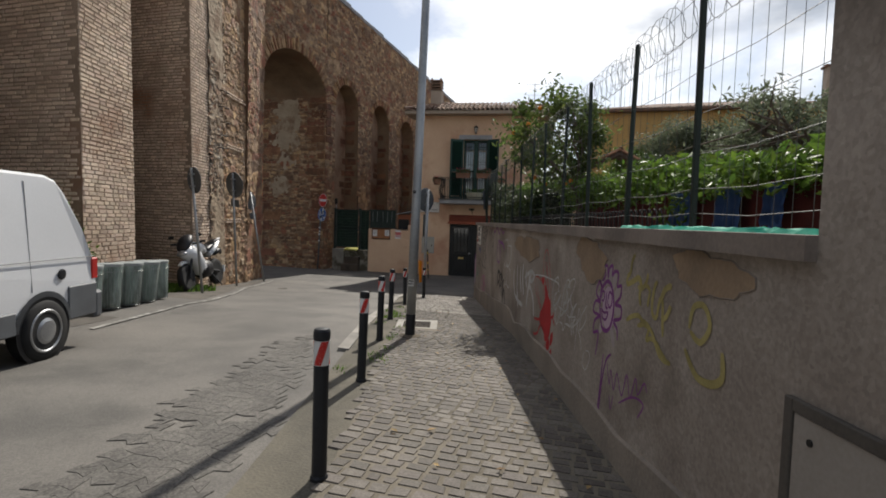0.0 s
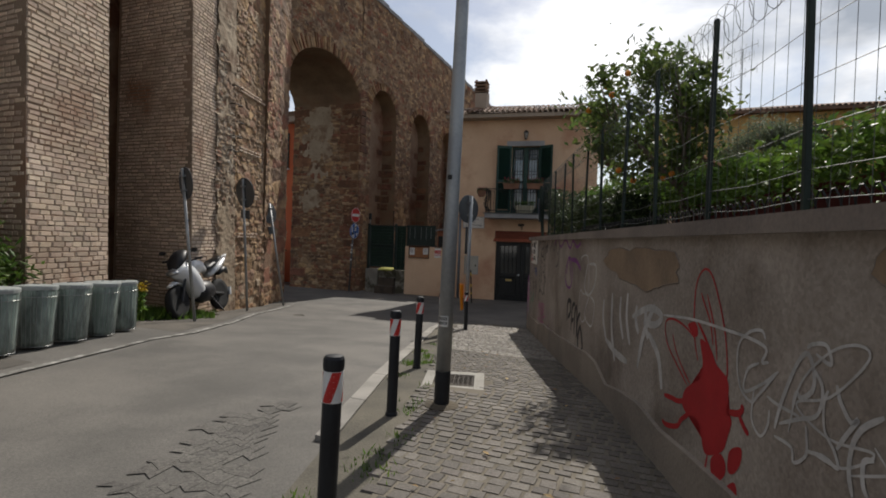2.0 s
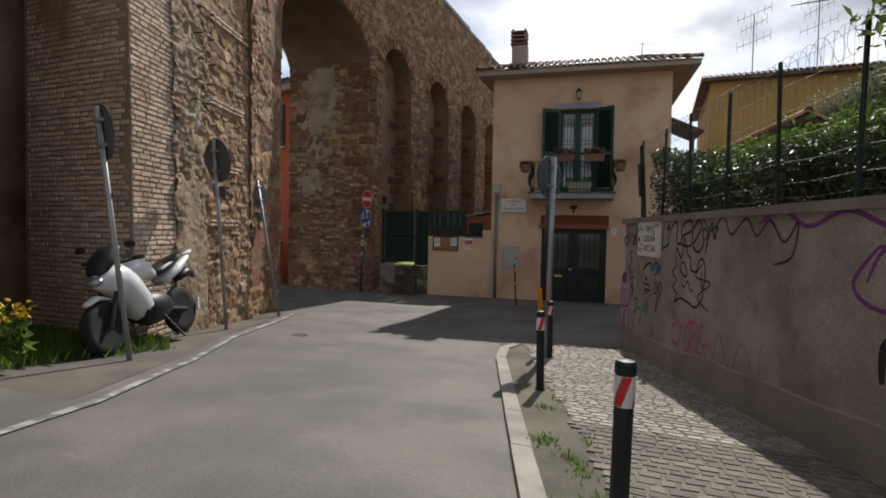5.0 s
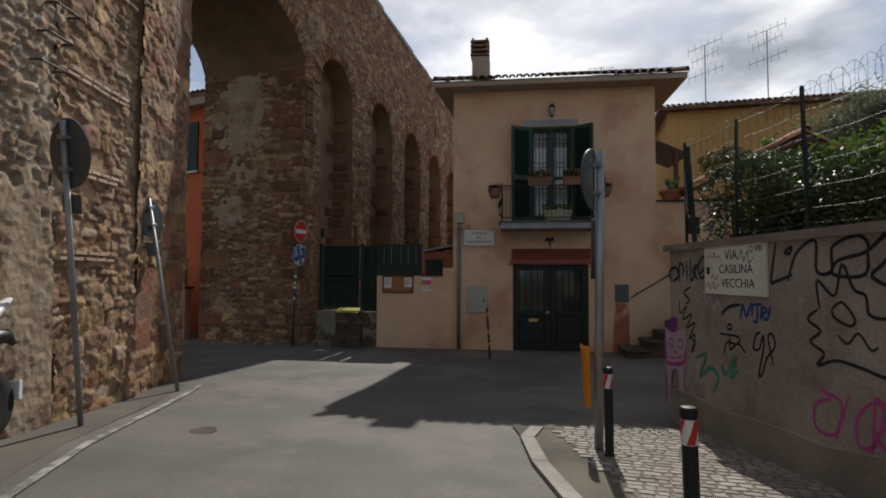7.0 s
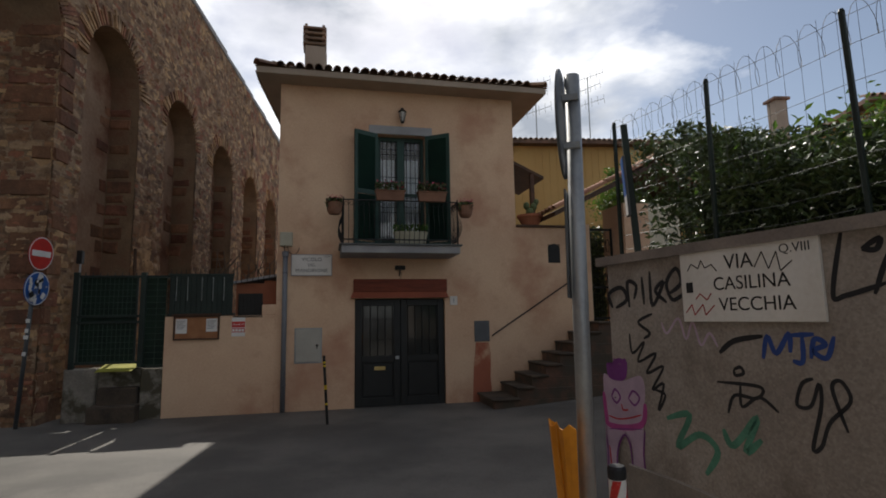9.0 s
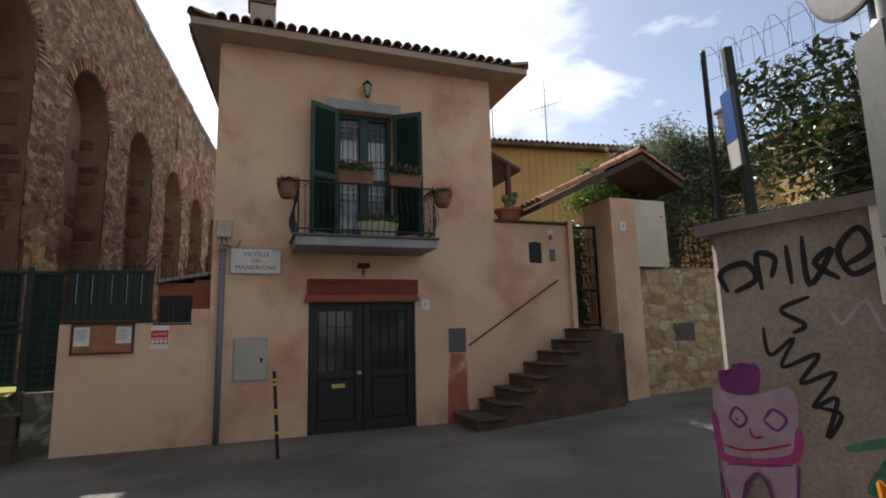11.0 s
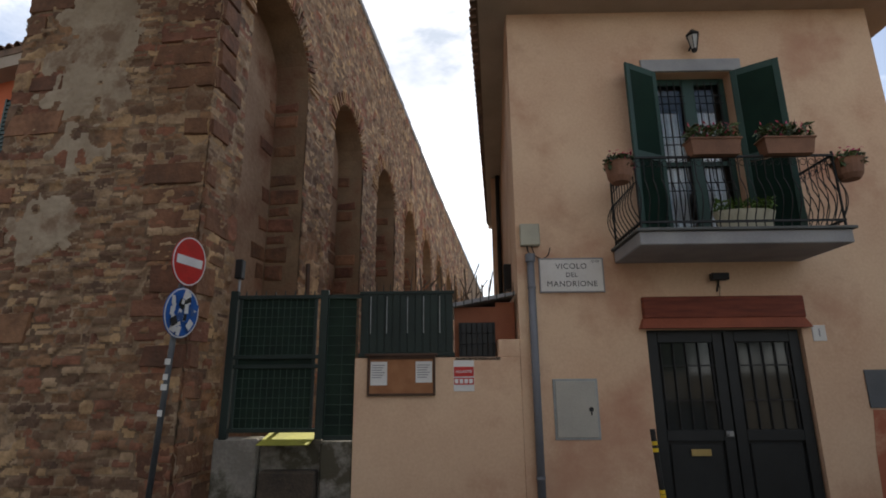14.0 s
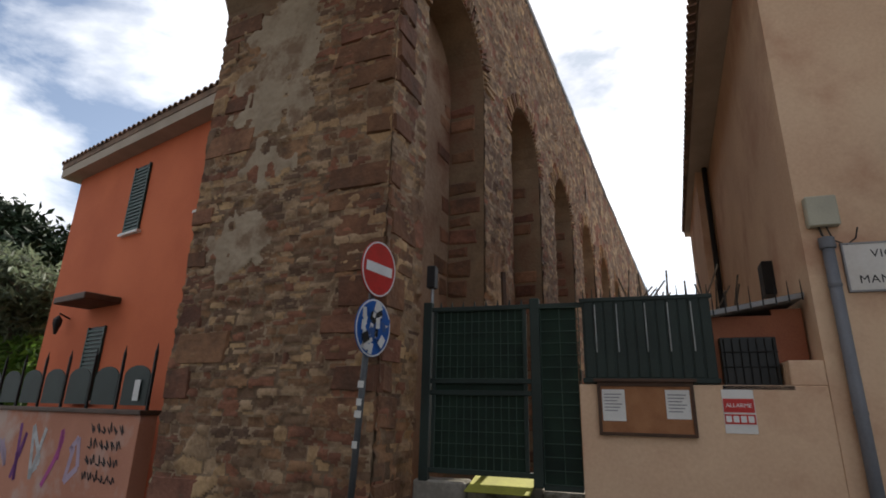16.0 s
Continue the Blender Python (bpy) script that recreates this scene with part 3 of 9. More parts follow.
def relief(name, O, U, V, N, width, height, step, inside, stones, mortar, parent, label, seed=1, small=(0.27, 0.115), big=(0.55, 0.30), share=0.35,
           depth=0.035, plaster=None, plaster_at=None, power=4, joint=0.010):
    """An old wall face modelled stone by stone: thin rubble beside big blocks, worn joints, fallen stones and patches of old plaster."""
    O, U, V, N = Vector(O), Vector(U).normalized(), Vector(V).normalized(), Vector(N).normalized()
    rs = np.random.RandomState(seed)
    nu, nv = int(width / step) + 1, int(height / step) + 1
    uu, vv = np.meshgrid(np.linspace(0, width, nu), np.linspace(0, height, nv))
    # places of the stones, row by row, in two sizes
    su, sv, sw, sh = [], [], [], []
    for (w0, h0), want in ((small, False), (big, True)):
        v = -h0
        while v < height + h0:
            h = h0 * rs.uniform(0.7, 1.35)
            u = -w0 * rs.uniform(0, 1)
            while u < width + w0:
                w = w0 * rs.uniform(0.5, 1.6)
                cu, cv = u + w / 2, v + h / 2
                is_big = soft_noise(np.array([cu]), np.array([cv]), 1.1, seed + 5)[0] * 0.7 + soft_noise(np.array([cu]), np.array([cv]), 0.4, seed + 6)[0] * 0.3 < share
                if is_big == want:
                    su.append(cu)
                    sv.append(cv + rs.uniform(-.16, .16) * h)
                    sw.append(w * 0.5)
                    sh.append(h * 0.5)
                u += w
            v += h
    su, sv, sw, sh = (np.array(q) for q in (su, sv, sw, sh))
    wu = uu + 0.10 * (soft_noise(uu, vv, 0.30, seed + 1) - 0.5) + 0.05 * (soft_noise(uu, vv, 0.09, seed + 2) - 0.5)
    wv = vv + 0.09 * (soft_noise(uu, vv, 0.45, seed + 3) - 0.5) + 0.045 * (soft_noise(uu, vv, 0.08, seed + 4) - 0.5)
    own, edge = np.zeros((nv, nu), int), np.zeros((nv, nu))
    for j in range(0, nv, 6):
        rows = slice(j, min(j + 6, nv))
        near = np.where(np.abs(sv - vv[j, 0]) < 0.75)[0]
        a = np.abs(wu[rows].reshape(-1, 1) - su[near]) / sw[near]
        b = np.abs(wv[rows].reshape(-1, 1) - sv[near]) / sh[near]
        d = (a ** power + b ** power) ** (1.0 / power)
        two = np.argpartition(d, 1, axis=1)[:, :2]
        d2 = np.take_along_axis(d, two, 1)
        first = np.where(d2[:, 0] <= d2[:, 1], two[:, 0], two[:, 1])
        own[rows] = near[first].reshape(-1, nu)
        edge[rows] = (np.abs(d2[:, 0] - d2[:, 1]) * np.minimum(sw, sh)[near[first]]).reshape(-1, nu)
    n = len(su)
    proud, tilt_u, tilt_v, lost = rs.uniform(0.25, 1.0, n) * depth, rs.uniform(-.10, .10, n), rs.uniform(-.08, .12, n), rs.rand(n) < 0.06
    rise = np.clip(edge / 0.030, 0, 1) ** 0.6
    grit = soft_noise(uu, vv, 0.07, seed + 7) - 0.5 + 0.6 * (soft_noise(uu, vv, 0.035, seed + 8) - 0.5)
    wave = soft_noise(uu, vv, 1.3, seed + 9) - 0.5
    lean = tilt_u[own] * (uu - su[own]) + tilt_v[own] * (vv - sv[own])
    z = 0.006 + rise * (np.where(lost[own], -0.3 * depth, proud[own]) + lean) + 0.45 * depth * grit + 0.9 * depth * wave
    kind = rs.randint(1, 1 + len(stones), n)
    which = np.where(edge < joint + 0.016 * soft_noise(uu, vv, 0.5, seed + 10), 0, kind[own])
    if plaster_at is not None:
        cover = plaster_at(uu, vv) + 0.55 * (soft_noise(uu, vv, 0.5, seed + 11) - 0.5) + 0.35 * (soft_noise(uu, vv, 0.14, seed + 12) - 0.5)
        z = np.where(cover > 0, z * 0.3 + depth * 0.75, z)
        which = np.where(cover > 0, 1 + len(stones), which)
    co = np.array(O)[None, :] + uu.reshape(-1, 1) * np.array(U) + vv.reshape(-1, 1) * np.array(V) + np.maximum(z, 0.002).reshape(-1, 1) * np.array(N)
    i0 = (np.arange(nv - 1)[:, None] * nu + np.arange(nu - 1)[None, :]).ravel()
    mid_u, mid_v = (uu[:-1, :-1] + step / 2).ravel(), (vv[:-1, :-1] + step / 2).ravel()
    ok = np.array([inside(p, q) for p, q in zip(mid_u, mid_v)]) if inside else np.ones(len(i0), bool)
    i0 = i0[ok]
    turn = U.cross(V).dot(N) > 0
    quads = np.stack([i0, i0 + 1, i0 + nu + 1, i0 + nu] if turn else [i0, i0 + nu, i0 + nu + 1, i0 + 1], 1)
    ob = raw(name, co.tolist(), quads.tolist(), mortar, parent, "stuff", label, True)
    for q in list(stones) + ([plaster] if plaster else []):
        ob.data.materials.append(q)
    ob.data.polygons.foreach_set("material_index", which.ravel()[i0].astype(np.int32))
    return ob


UNIT = {}


def singles(name, pieces, material, parent):
    """Each piece an object of its own on one of a few shared meshes."""
    for i, p in enumerate(pieces):
        key = (name, i % 5)
        if key not in UNIT:
            rnd = random.Random(i)
            me = bpy.data.meshes.new(name)
            c = piece_corners((Vector((0, 0, 0)), Vector((1, 0, 0)), Vector((0, 0, 1)), Vector((0, -1, 0)), 1, 1, 1), 0.05, rnd)
            c = [Vector((q.x, 0.3 if q.y > -0.5 else q.y, q.z)) for q in c]
            me.from_pydata([tuple(q) for q in c], [], PIECE_FACES)
            me.materials.append(material)
            UNIT[key] = me
        o, U, V, N, w, h, d = p
        ob = new(name, UNIT[key])
        ob.parent = parent
        ob.matrix_world = Matrix(((U.x * w, -N.x * d, V.x * h, o.x), (U.y * w, -N.y * d, V.y * h, o.y), (U.z * w, -N.z * d, V.z * h, o.z), (0, 0, 0, 1)))


# ---- pavement and kerb ----
pavement = strip("pavement", [(wall_x(y) - 1.82, y, wall_x(y) + 0.02, y) for y in PAVE_Y], JOINT, "sandy bed of the cobbled pavement", "pavement", PAVE_UP - 0.002)
verge = strip("verge", [(wall_x(y) - 2.3, y, wall_x(y) - 1.8, y) for y in PAVE_Y], surface("verge_asphalt", (0.15, 0.135, 0.105), (0.075, 0.07, 0.058), 1.4, 0.95, 0.8, 60, bump_dist=0.02),
              "worn strip of asphalt and dirt beside the kerb", "pavement", PAVE_UP - 0.008)
bm = B()
yk = 3.9
kerb = tagged(new("kerb"), "pale worn stone kerb along the pavement", "kerb", kind="structure")
i = 0
while yk < 12.9:
    y1 = min(yk + 0.95, 12.95)
    bend0, bend1 = max(0, yk - 11.8) ** 2 * 0.25, max(0, y1 - 11.8) ** 2 * 0.25
    bm = B()
    prism(bm, [(wall_x(yk) - 2.42 + bend0, yk), (wall_x(yk) - 2.27 + bend0, yk), (wall_x(y1) - 2.27 + bend1, y1 - 0.012), (wall_x(y1) - 2.42 + bend1, y1 - 0.012)],
          lambda x, y: ground(x, y) - 0.12, lambda x, y: ground(x, y) + PAVE_UP + 0.012)
    part("kerbstone", bm, KERB, kerb)
    yk = y1
# rounded end of the pavement by the wall's end
bm = B()
ring = [(wall_x(12.9) - 2.1, 12.9)] + [(wall_x(13.6) - 1.9 + 0.23 * k, 12.95 + 0.75 * math.sin(k * 0.35)) for k in range(9)] + [(wall_x(12.9), 12.9)]
prism(bm, ring[::-1], lambda x, y: ground(x, y) - 0.1, lambda x, y: ground(x, y) + PAVE_UP - 0.008)
structure("pavement_end", bm, JOINT, "rounded end of the pavement", "pavement")

# road markings
LINE = [(-5.75, 3.5), (-5.95, 4.1), (-6.3, 5.2), (-6.9, 7.0), (-7.9, 8.9), (-8.96, 10.69), (-9.6, 12.1), (-10.1, 13.3), (-10.4, 14.0), (-10.62, 14.35)]
LINE_Y = [3.5 + 0.14 * k for k in range(78)]
LINE_X = [float(np.interp(y, [p[1] for p in LINE], [p[0] for p in LINE])) + 0.012 * noise.noise((y * 2.1, 4.0, 0)) for y in LINE_Y]
strip("road_line", [(x - 0.05 - 0.008 * noise.noise((y * 5, 1, 0)), y, x + 0.05 + 0.008 * noise.noise((y * 5, 9, 0)), y) for x, y in zip(LINE_X, LINE_Y)],
      ROADPAINT, "worn white edge line on the asphalt", "road marking", 0.016)
strip("verge_left", [(x - 3.2, y, x - 0.25, y) for x, y in [(-5.0, -6), (-5.3, 0), (-5.95, 4.1), (-6.9, 7.0), (-7.9, 8.9), (-8.96, 10.69), (-9.9, 12.9), (-10.6, 14.3)]],
      surface("roadside_grit", (0.14, 0.125, 0.105), (0.08, 0.073, 0.064), 1.2, 0.95, 0.7, 70, bump_dist=0.02), "gritty roadside strip below the arches", "ground", 0.004)

# old cracked patch of asphalt, plate by plate
crack = tagged(new("asphalt_patch"), "dark crazed asphalt patch in the road", "road", kind="structure")
rnd = random.Random(5)
vs, fs = [], []
cw, ch = 0.075, 0.115
knots = {}
for iy in range(-2, 56):
    for ix in range(-2, 48):
        knots[ix, iy] = (-3.7 + ix * cw + rnd.uniform(-0.4, 0.4) * cw, -1.4 + iy * ch + (0.16 if (ix + iy) % 2 else -0.16) * ch + rnd.uniform(-0.32, 0.32) * ch)
for iy in range(-1, 54):
    for ix in range(-1, 45):
        if (ix + iy) % 2:
            continue
        c6 = [knots[q] for q in ((ix, iy), (ix + 1, iy), (ix + 2, iy), (ix + 2, iy + 1), (ix + 1, iy + 1), (ix, iy + 1))]
        x, y = sum(p[0] for p in c6) / 6, sum(p[1] for p in c6) / 6
        left = np.interp(y, (-1.4, 0.45, 1.54, 3.7, 4.6), (-1.7, -2.15, -2.55, -3.2, -3.3))
        right = np.interp(y, (-1.4, 0.56, 2.2, 3.3, 4.1, 4.6), (-0.7, -1.25, -1.9, -2.4, -2.75, -3.2))
        edge = min(x - left, right - x) + 0.12 * noise.noise((x * 3, y * 3, 0))
        if edge < 0.0 or (edge < 0.1 and rnd.random() < 0.4) or rnd.random() < 0.05:
            continue
        k = len(vs)
        lift = rnd.uniform(0.0062, 0.0072)
        gap = rnd.uniform(0.93, 0.975)
        for s, up in ((min(gap + 0.03, 0.99), 0.004), (gap, lift)):
            vs += [(x + (p[0] - x) * s, y + (p[1] - y) * s, ground(*p) + up) for p in c6]
        fs.append(tuple(k + 6 + q for q in range(6)))
        fs += [(k + q, k + (q + 1) % 6, k + 6 + (q + 1) % 6, k + 6 + q) for q in range(6)]
raw("crazed_plates", vs, fs, OLD_ASPHALT, crack, "stuff", "crazed plates of old asphalt")

# ---- garden wall ----
bm = B()
Y0, Y1, T = -9.0, 14.18, 0.42


def thick(y, d):
    return (wall_x(y) - WN.x * d, y - WN.y * d)


outline = [(wall_x(y), y) for y in (0.19, 3, 6, 9, 12, 13.9)] + [(wall_x(14.1) + 0.02, 14.1), (wall_x(14.18) + 0.1, 14.2)]
back = [(wall_x(14.18) + 0.42, 14.32), thick(13.9, T), thick(9, T), thick(0.19, T)]
prism(bm, (outline + back)[::-1], lambda x, y: ground(x, y) - 0.3, 1.60)
bmesh.ops.recalc_face_normals(bm, faces=bm.faces)
garden_wall = structure("wall_garden", bm, PLASTER_GREY, "grey rendered garden wall covered with graffiti", "wall")
bm = B()
out2 = [(x + WN.x * 0.04, y + WN.y * 0.04) for x, y in outline[:-2]] + [(wall_x(14.18) - 0.03, 14.2), (wall_x(14.18) + 0.1, 14.25)]
prism(bm, (out2 + [(wall_x(14.18) + 0.46, 14.37), thick(13.9, T + 0.04), thick(9, T + 0.04), thick(0.19, T + 0.04)])[::-1], 1.60, 1.68)
bmesh.ops.recalc_face_normals(bm, faces=bm.faces)
structure("wall_coping", bm, COPING, "dark weathered coping of the garden wall", "coping")
bm = B()
prism(bm, [(wall_x(-9), -9), (wall_x(0.19) - 0.0, 0.19), thick(0.19, 0.6), thick(-9, 0.6)][::-1], lambda x, y: ground(x, y) - 0.3, 6.0)
bmesh.ops.recalc_face_normals(bm, faces=bm.faces)
structure("wall_tall", bm, PLASTER_GREY, "tall grey rendered wall beside the garden wall", "wall")
# wall footing that stands a little proud
bm = B()
foot = []
for i in range(30):
    y = 0.3 + i * 0.47
    foot.append((y, ground(0, y) + 0.26 + 0.12 * noise.noise((y * 0.9, 3, 0)) + (0.12 if y > 6 else 0)))
for (ya, za), (yb, zb) in zip(foot, foot[1:]):
    q = [on_wall(ya, ground(0, ya) - 0.1, 0.03), on_wall(yb, ground(0, yb) - 0.1, 0.03), on_wall(yb, zb, 0.022), on_wall(ya, za, 0.022), on_wall(yb, zb + 0.015, -0.01), on_wall(ya, za + 0.015, -0.01)]
    v = [bm.verts.new(p) for p in q]
    bm.faces.new((v[1], v[0], v[3], v[2]))
    bm.faces.new((v[2], v[3], v[5], v[4]))
structure("wall_footing", bm, surface("stained_footing", (0.30, 0.255, 0.21), (0.19, 0.165, 0.14), 1.5, 0.95, 0.6, 40, bump_dist=0.02), "stained proud footing of the garden wall", "wall")
# garden soil, level with the top of the wall
bm = B()
prism(bm, [thick(0.19, 0.4), thick(13.9, 0.4), (wall_x(14.2) + 0.4, 14.25), (12, 17.5), (25, 10), (25, -12), thick(-9, 0.5)][::-1], -0.6, 1.1)
bmesh.ops.recalc_face_normals(bm, faces=bm.faces)
structure("garden_ground", bm, DIRT, "raised garden soil behind the wall", "ground")

# ---- aqueduct ----
AX, BX, TOP = -11.9, -15.2, 11.9
OPEN = (15.35, 19.95, 6.85, 2.3)          # through arch: from, to, springing, radius
BLIND = [(22.03 + 4.0 * k, 1.2, 6.97 - 0.14 * min(k, 5)) for k in range(16)]   # centre, radius, springing


def top_at(y):
    """The top of the aqueduct falls gently away from the street."""
    return TOP - 0.030 * max(0.0, min(y - 21.0, 18.0))


def arch_line(yc, r, spring, n=14):
    rise = 1.6 if r > 2 else r
    return [(yc - r * math.cos(math.pi * k / n), spring + rise * math.sin(math.pi * k / n)) for k in range(n + 1)]


def arched_band(bm, y0, y1, holes, x, zlo, flip=False):
    """A wall face in the plane x with arched holes that reach the ground."""
    def quad(pts):
        v = [bm.verts.new((x, a, b)) for a, b in pts]
        bm.faces.new(v if not flip else v[::-1])
    at = y0
    for yc, r, sp in holes:
        quad([(at, zlo), (yc - r, zlo), (yc - r, top_at(yc - r)), (at, top_at(at))])
        ln = arch_line(yc, r, sp)
        for (a, b), (c, d) in zip(ln, ln[1:]):
            quad([(a, b), (c, d), (c, top_at(c)), (a, top_at(a))])
        at = yc + r
    quad([(at, zlo), (y1, zlo), (y1, top_at(y1)), (at, top_at(at))])


def arch_reveal(bm, yc, r, sp, x0, x1, zlo):
    ln = [(yc - r, zlo)] + arch_line(yc, r, sp) + [(yc + r, zlo)]
    for (a, b), (c, d) in zip(ln, ln[1:]):
        bm.faces.new([bm.verts.new(q) for q in ((x0, a, b), (x1, a, b), (x1, c, d), (x0, c, d))])


END = 92.0
ho = ((OPEN[0] + OPEN[1]) / 2, OPEN[3], OPEN[2])
NEARARCH = (8.0, 1.9, 6.4)
bm = B()
arched_band(bm, -24, END, [(-8.0, 1.9, 6.4), (0.0, 1.9, 6.4), NEARARCH, ho] + BLIND, AX, -1.2)
arched_band(bm, -24, END, [ho], BX, -1.2, True)
for a in (ho,):
    arch_reveal(bm, *a, AX, BX, -1.2)
for a in BLIND + [NEARARCH, (0.0, 1.9, 6.4), (-8.0, 1.9, 6.4)]:
    arch_reveal(bm, *a, AX, AX - 0.75, -1.2)
for y0, y1 in ((-24, 21), (21, 39), (39, END)):
    bm.faces.new([bm.verts.new(q) for q in ((AX, y0, top_at(y0)), (AX, y1, top_at(y1)), (BX, y1, top_at(y1)), (BX, y0, top_at(y0)))])
bm.faces.new([bm.verts.new(q) for q in ((AX, END, -1), (BX, END, -1), (BX, END, top_at(END)), (AX, END, top_at(END)))])
bm.faces.new([bm.verts.new(q) for q in ((BX, -24, -1), (AX, -24, -1), (AX, -24, TOP), (BX, -24, TOP))])
bmesh.ops.remove_doubles(bm, verts=bm.verts, dist=0.001)
aqueduct = structure("aqueduct", bm, MORTAR, "tall ancient brown stone aqueduct with arches", "aqueduct")
for a in BLIND:
    bm = B()
    box(bm, AX - 1.2, AX - 0.7, a[0] - a[1] - 0.05, a[0] + a[1] + 0.05, -1.2, a[2] + a[1] + 0.05)
    part("arch_infill", bm, INFILL, aqueduct, "plastered infill of a blind arch")
for yc in (8.0, 0.0, -8.0):
    bm = B()
    box(bm, AX - 1.3, AX - 0.7, yc - 1.95, yc + 1.95, -1.2, 8.4)
    part("arch_infill", bm, INFILL, aqueduct, "plastered infill of a blind arch")

# buttresses of pale brick, faces turned with the street
BUTT = {"A": [(-8.3, 5.45), (-8.83, 7.02), (-12.0, 7.02), (-12.0, 5.45)], "B": [(-9.53, 9.4), (-10.7, 13.0), (-12.0, 13.0), (-12.0, 9.4)],
        "C": [(-7.2, 0.2), (-7.75, 1.9), (-12.0, 1.9), (-12.0, 0.2)]}
butt = {}
for k, o in BUTT.items():
    bm = B()
    lo = [bm.verts.new((x, y, ground(x, y) - 0.3)) for x, y in o]
    hi = [bm.verts.new((x - (0.33 if i < 2 else 0), y, TOP - 0.6)) for i, (x, y) in enumerate(o)]
    for i in range(4):
        j = (i + 1) % 4
        bm.faces.new((lo[i], lo[j], hi[j], hi[i]))
    bm.faces.new(hi)
    bmesh.ops.recalc_face_normals(bm, faces=bm.faces)
    butt[k] = structure("buttress_" + k.lower(), bm, PALEMORTAR, "pale brick buttress of the aqueduct", "buttress")
# plain pier of big blocks between the buttress and the through arch
bm = B()
prism(bm, [(-10.75, 13.0), (-11.75, 15.2), (-12.2, 15.2), (-12.2, 13.0)][::-1], -1.0, lambda x, y: TOP)
bmesh.ops.recalc_face_normals(bm, faces=bm.faces)
pier = structure("pier_middle", bm, MORTAR, "brown block pier beside the through arch", "pier")
# coping along the top of the aqueduct
bm = B()
for i in range(60):
    y = 13 + i * 1.3
    box(bm, BX - 0.06, AX + 0.07, y, y + 1.28, top_at(y) - 0.06, top_at(y) + 0.14 + 0.03 * math.sin(i * 2.3), 0.02)
part("aqueduct_coping", bm, GREYSTONE, aqueduct, "grey capping slabs")

# ---- house ----
HM = Matrix.Translation((-7.68, 20.59, 0)) @ pose(0, 0, 0, 0, 0, 7.12)
HW, HD, EAVE, FLOOR = 5.34, 11.0, 6.3, -0.75


house = thing("corner_house", HM, "small two-storey peach plastered house with tiled roof", "house")
bm = B()
TW = 0.35
# front wall as panels round its two openings
DX0, DX1, DZ = 1.62, 3.60, 1.56
WX0, WX1, WZ0, WZ1 = 2.12, 3.20, 2.63, 5.27
for x0, x1, z0, z1 in ((0, DX0, -1.2, 2.3), (DX1, HW, -1.2, 2.3), (DX0, DX1, DZ, 2.3), (0, WX0, 2.3, EAVE), (WX1, HW, 2.3, EAVE), (WX0, WX1, 2.3, WZ0), (WX0, WX1, WZ1, EAVE)):
    box(bm, x0, x1, 0, TW, z0, z1)
box(bm, 0, TW, TW, HD, -1.2, EAVE)
box(bm, HW - TW, HW, TW, HD, -1.2, EAVE)
box(bm, TW, HW - TW, HD - TW, HD, -1.2, EAVE)
bmesh.ops.remove_doubles(bm, verts=bm.verts, dist=0.0005)
part("wall", bm, HOUSE, house, "peach plaster wall, darker and stained low down")
bm = B()
box(bm, TW, HW - TW, TW, HD - TW, 2.2, 2.35)
box(bm, TW, HW - TW, TW, HD - TW, -0.9, -0.78)
part("inner_floor", bm, SOFFIT, house)
# soffit and hipped tile roof
OL, OR, OF = 0.46, 0.68, 0.5
bm = B()
box(bm, -OL, HW + OR, -OF, HD + 0.5, EAVE - 0.002, EAVE + 0.14, 0.01)
part("soffit", bm, SOFFIT, house, "plain plastered eaves slab")
bm = B()
ins, rise = 1.5, 0.5
lo = [(-OL - .03, -OF - .03), (HW + OR + .03, -OF - .03), (HW + OR + .03, HD + .53), (-OL - .03, HD + .53)]
hi = [(-OL + ins, -OF + ins), (HW + OR - ins, -OF + ins), (HW + OR - ins, HD + .5 - ins), (-OL + ins, HD + .5 - ins)]
a = [bm.verts.new((x, y, EAVE + 0.142)) for x, y in lo]
b = [bm.verts.new((x, y, EAVE + 0.18 + rise)) for x, y in hi]
for i in range(4):
    j = (i + 1) % 4
    bm.faces.new((a[i], a[j], b[j], b[i]))
bm.faces.new(b)
bm.faces.new(a[::-1])
part("roof", bm, OLDTILE, house, "low hipped roof")


def half_tile(bm, p0, p1, r0, r1, up, seg=6):
    """A rounded cover tile from eave to ridge."""
    p0, p1, up = Vector(p0), Vector(p1), Vector(up)
    d = (p1 - p0).normalized()
    s = d.cross(up).normalized()
    n = s.cross(d)
    rings = []
    for p, r in ((p0, r0), (p1, r1)):
        rings.append([bm.verts.new(p + s * r * math.cos(math.pi * k / seg) + n * r * math.sin(math.pi * k / seg)) for k in range(seg + 1)])
        rings.append([bm.verts.new(p + s * (r - .016) * math.cos(math.pi * k / seg) + n * (r - .016) * math.sin(math.pi * k / seg)) for k in range(seg + 1)])
    o0, i0, o1, i1 = rings
    for k in range(seg):
        bm.faces.new((o0[k], o0[k + 1], o1[k + 1], o1[k]))
        bm.faces.new((i0[k + 1], i0[k], i1[k], i1[k + 1]))
        bm.faces.new((o0[k + 1], o0[k], i0[k], i0[k + 1]))


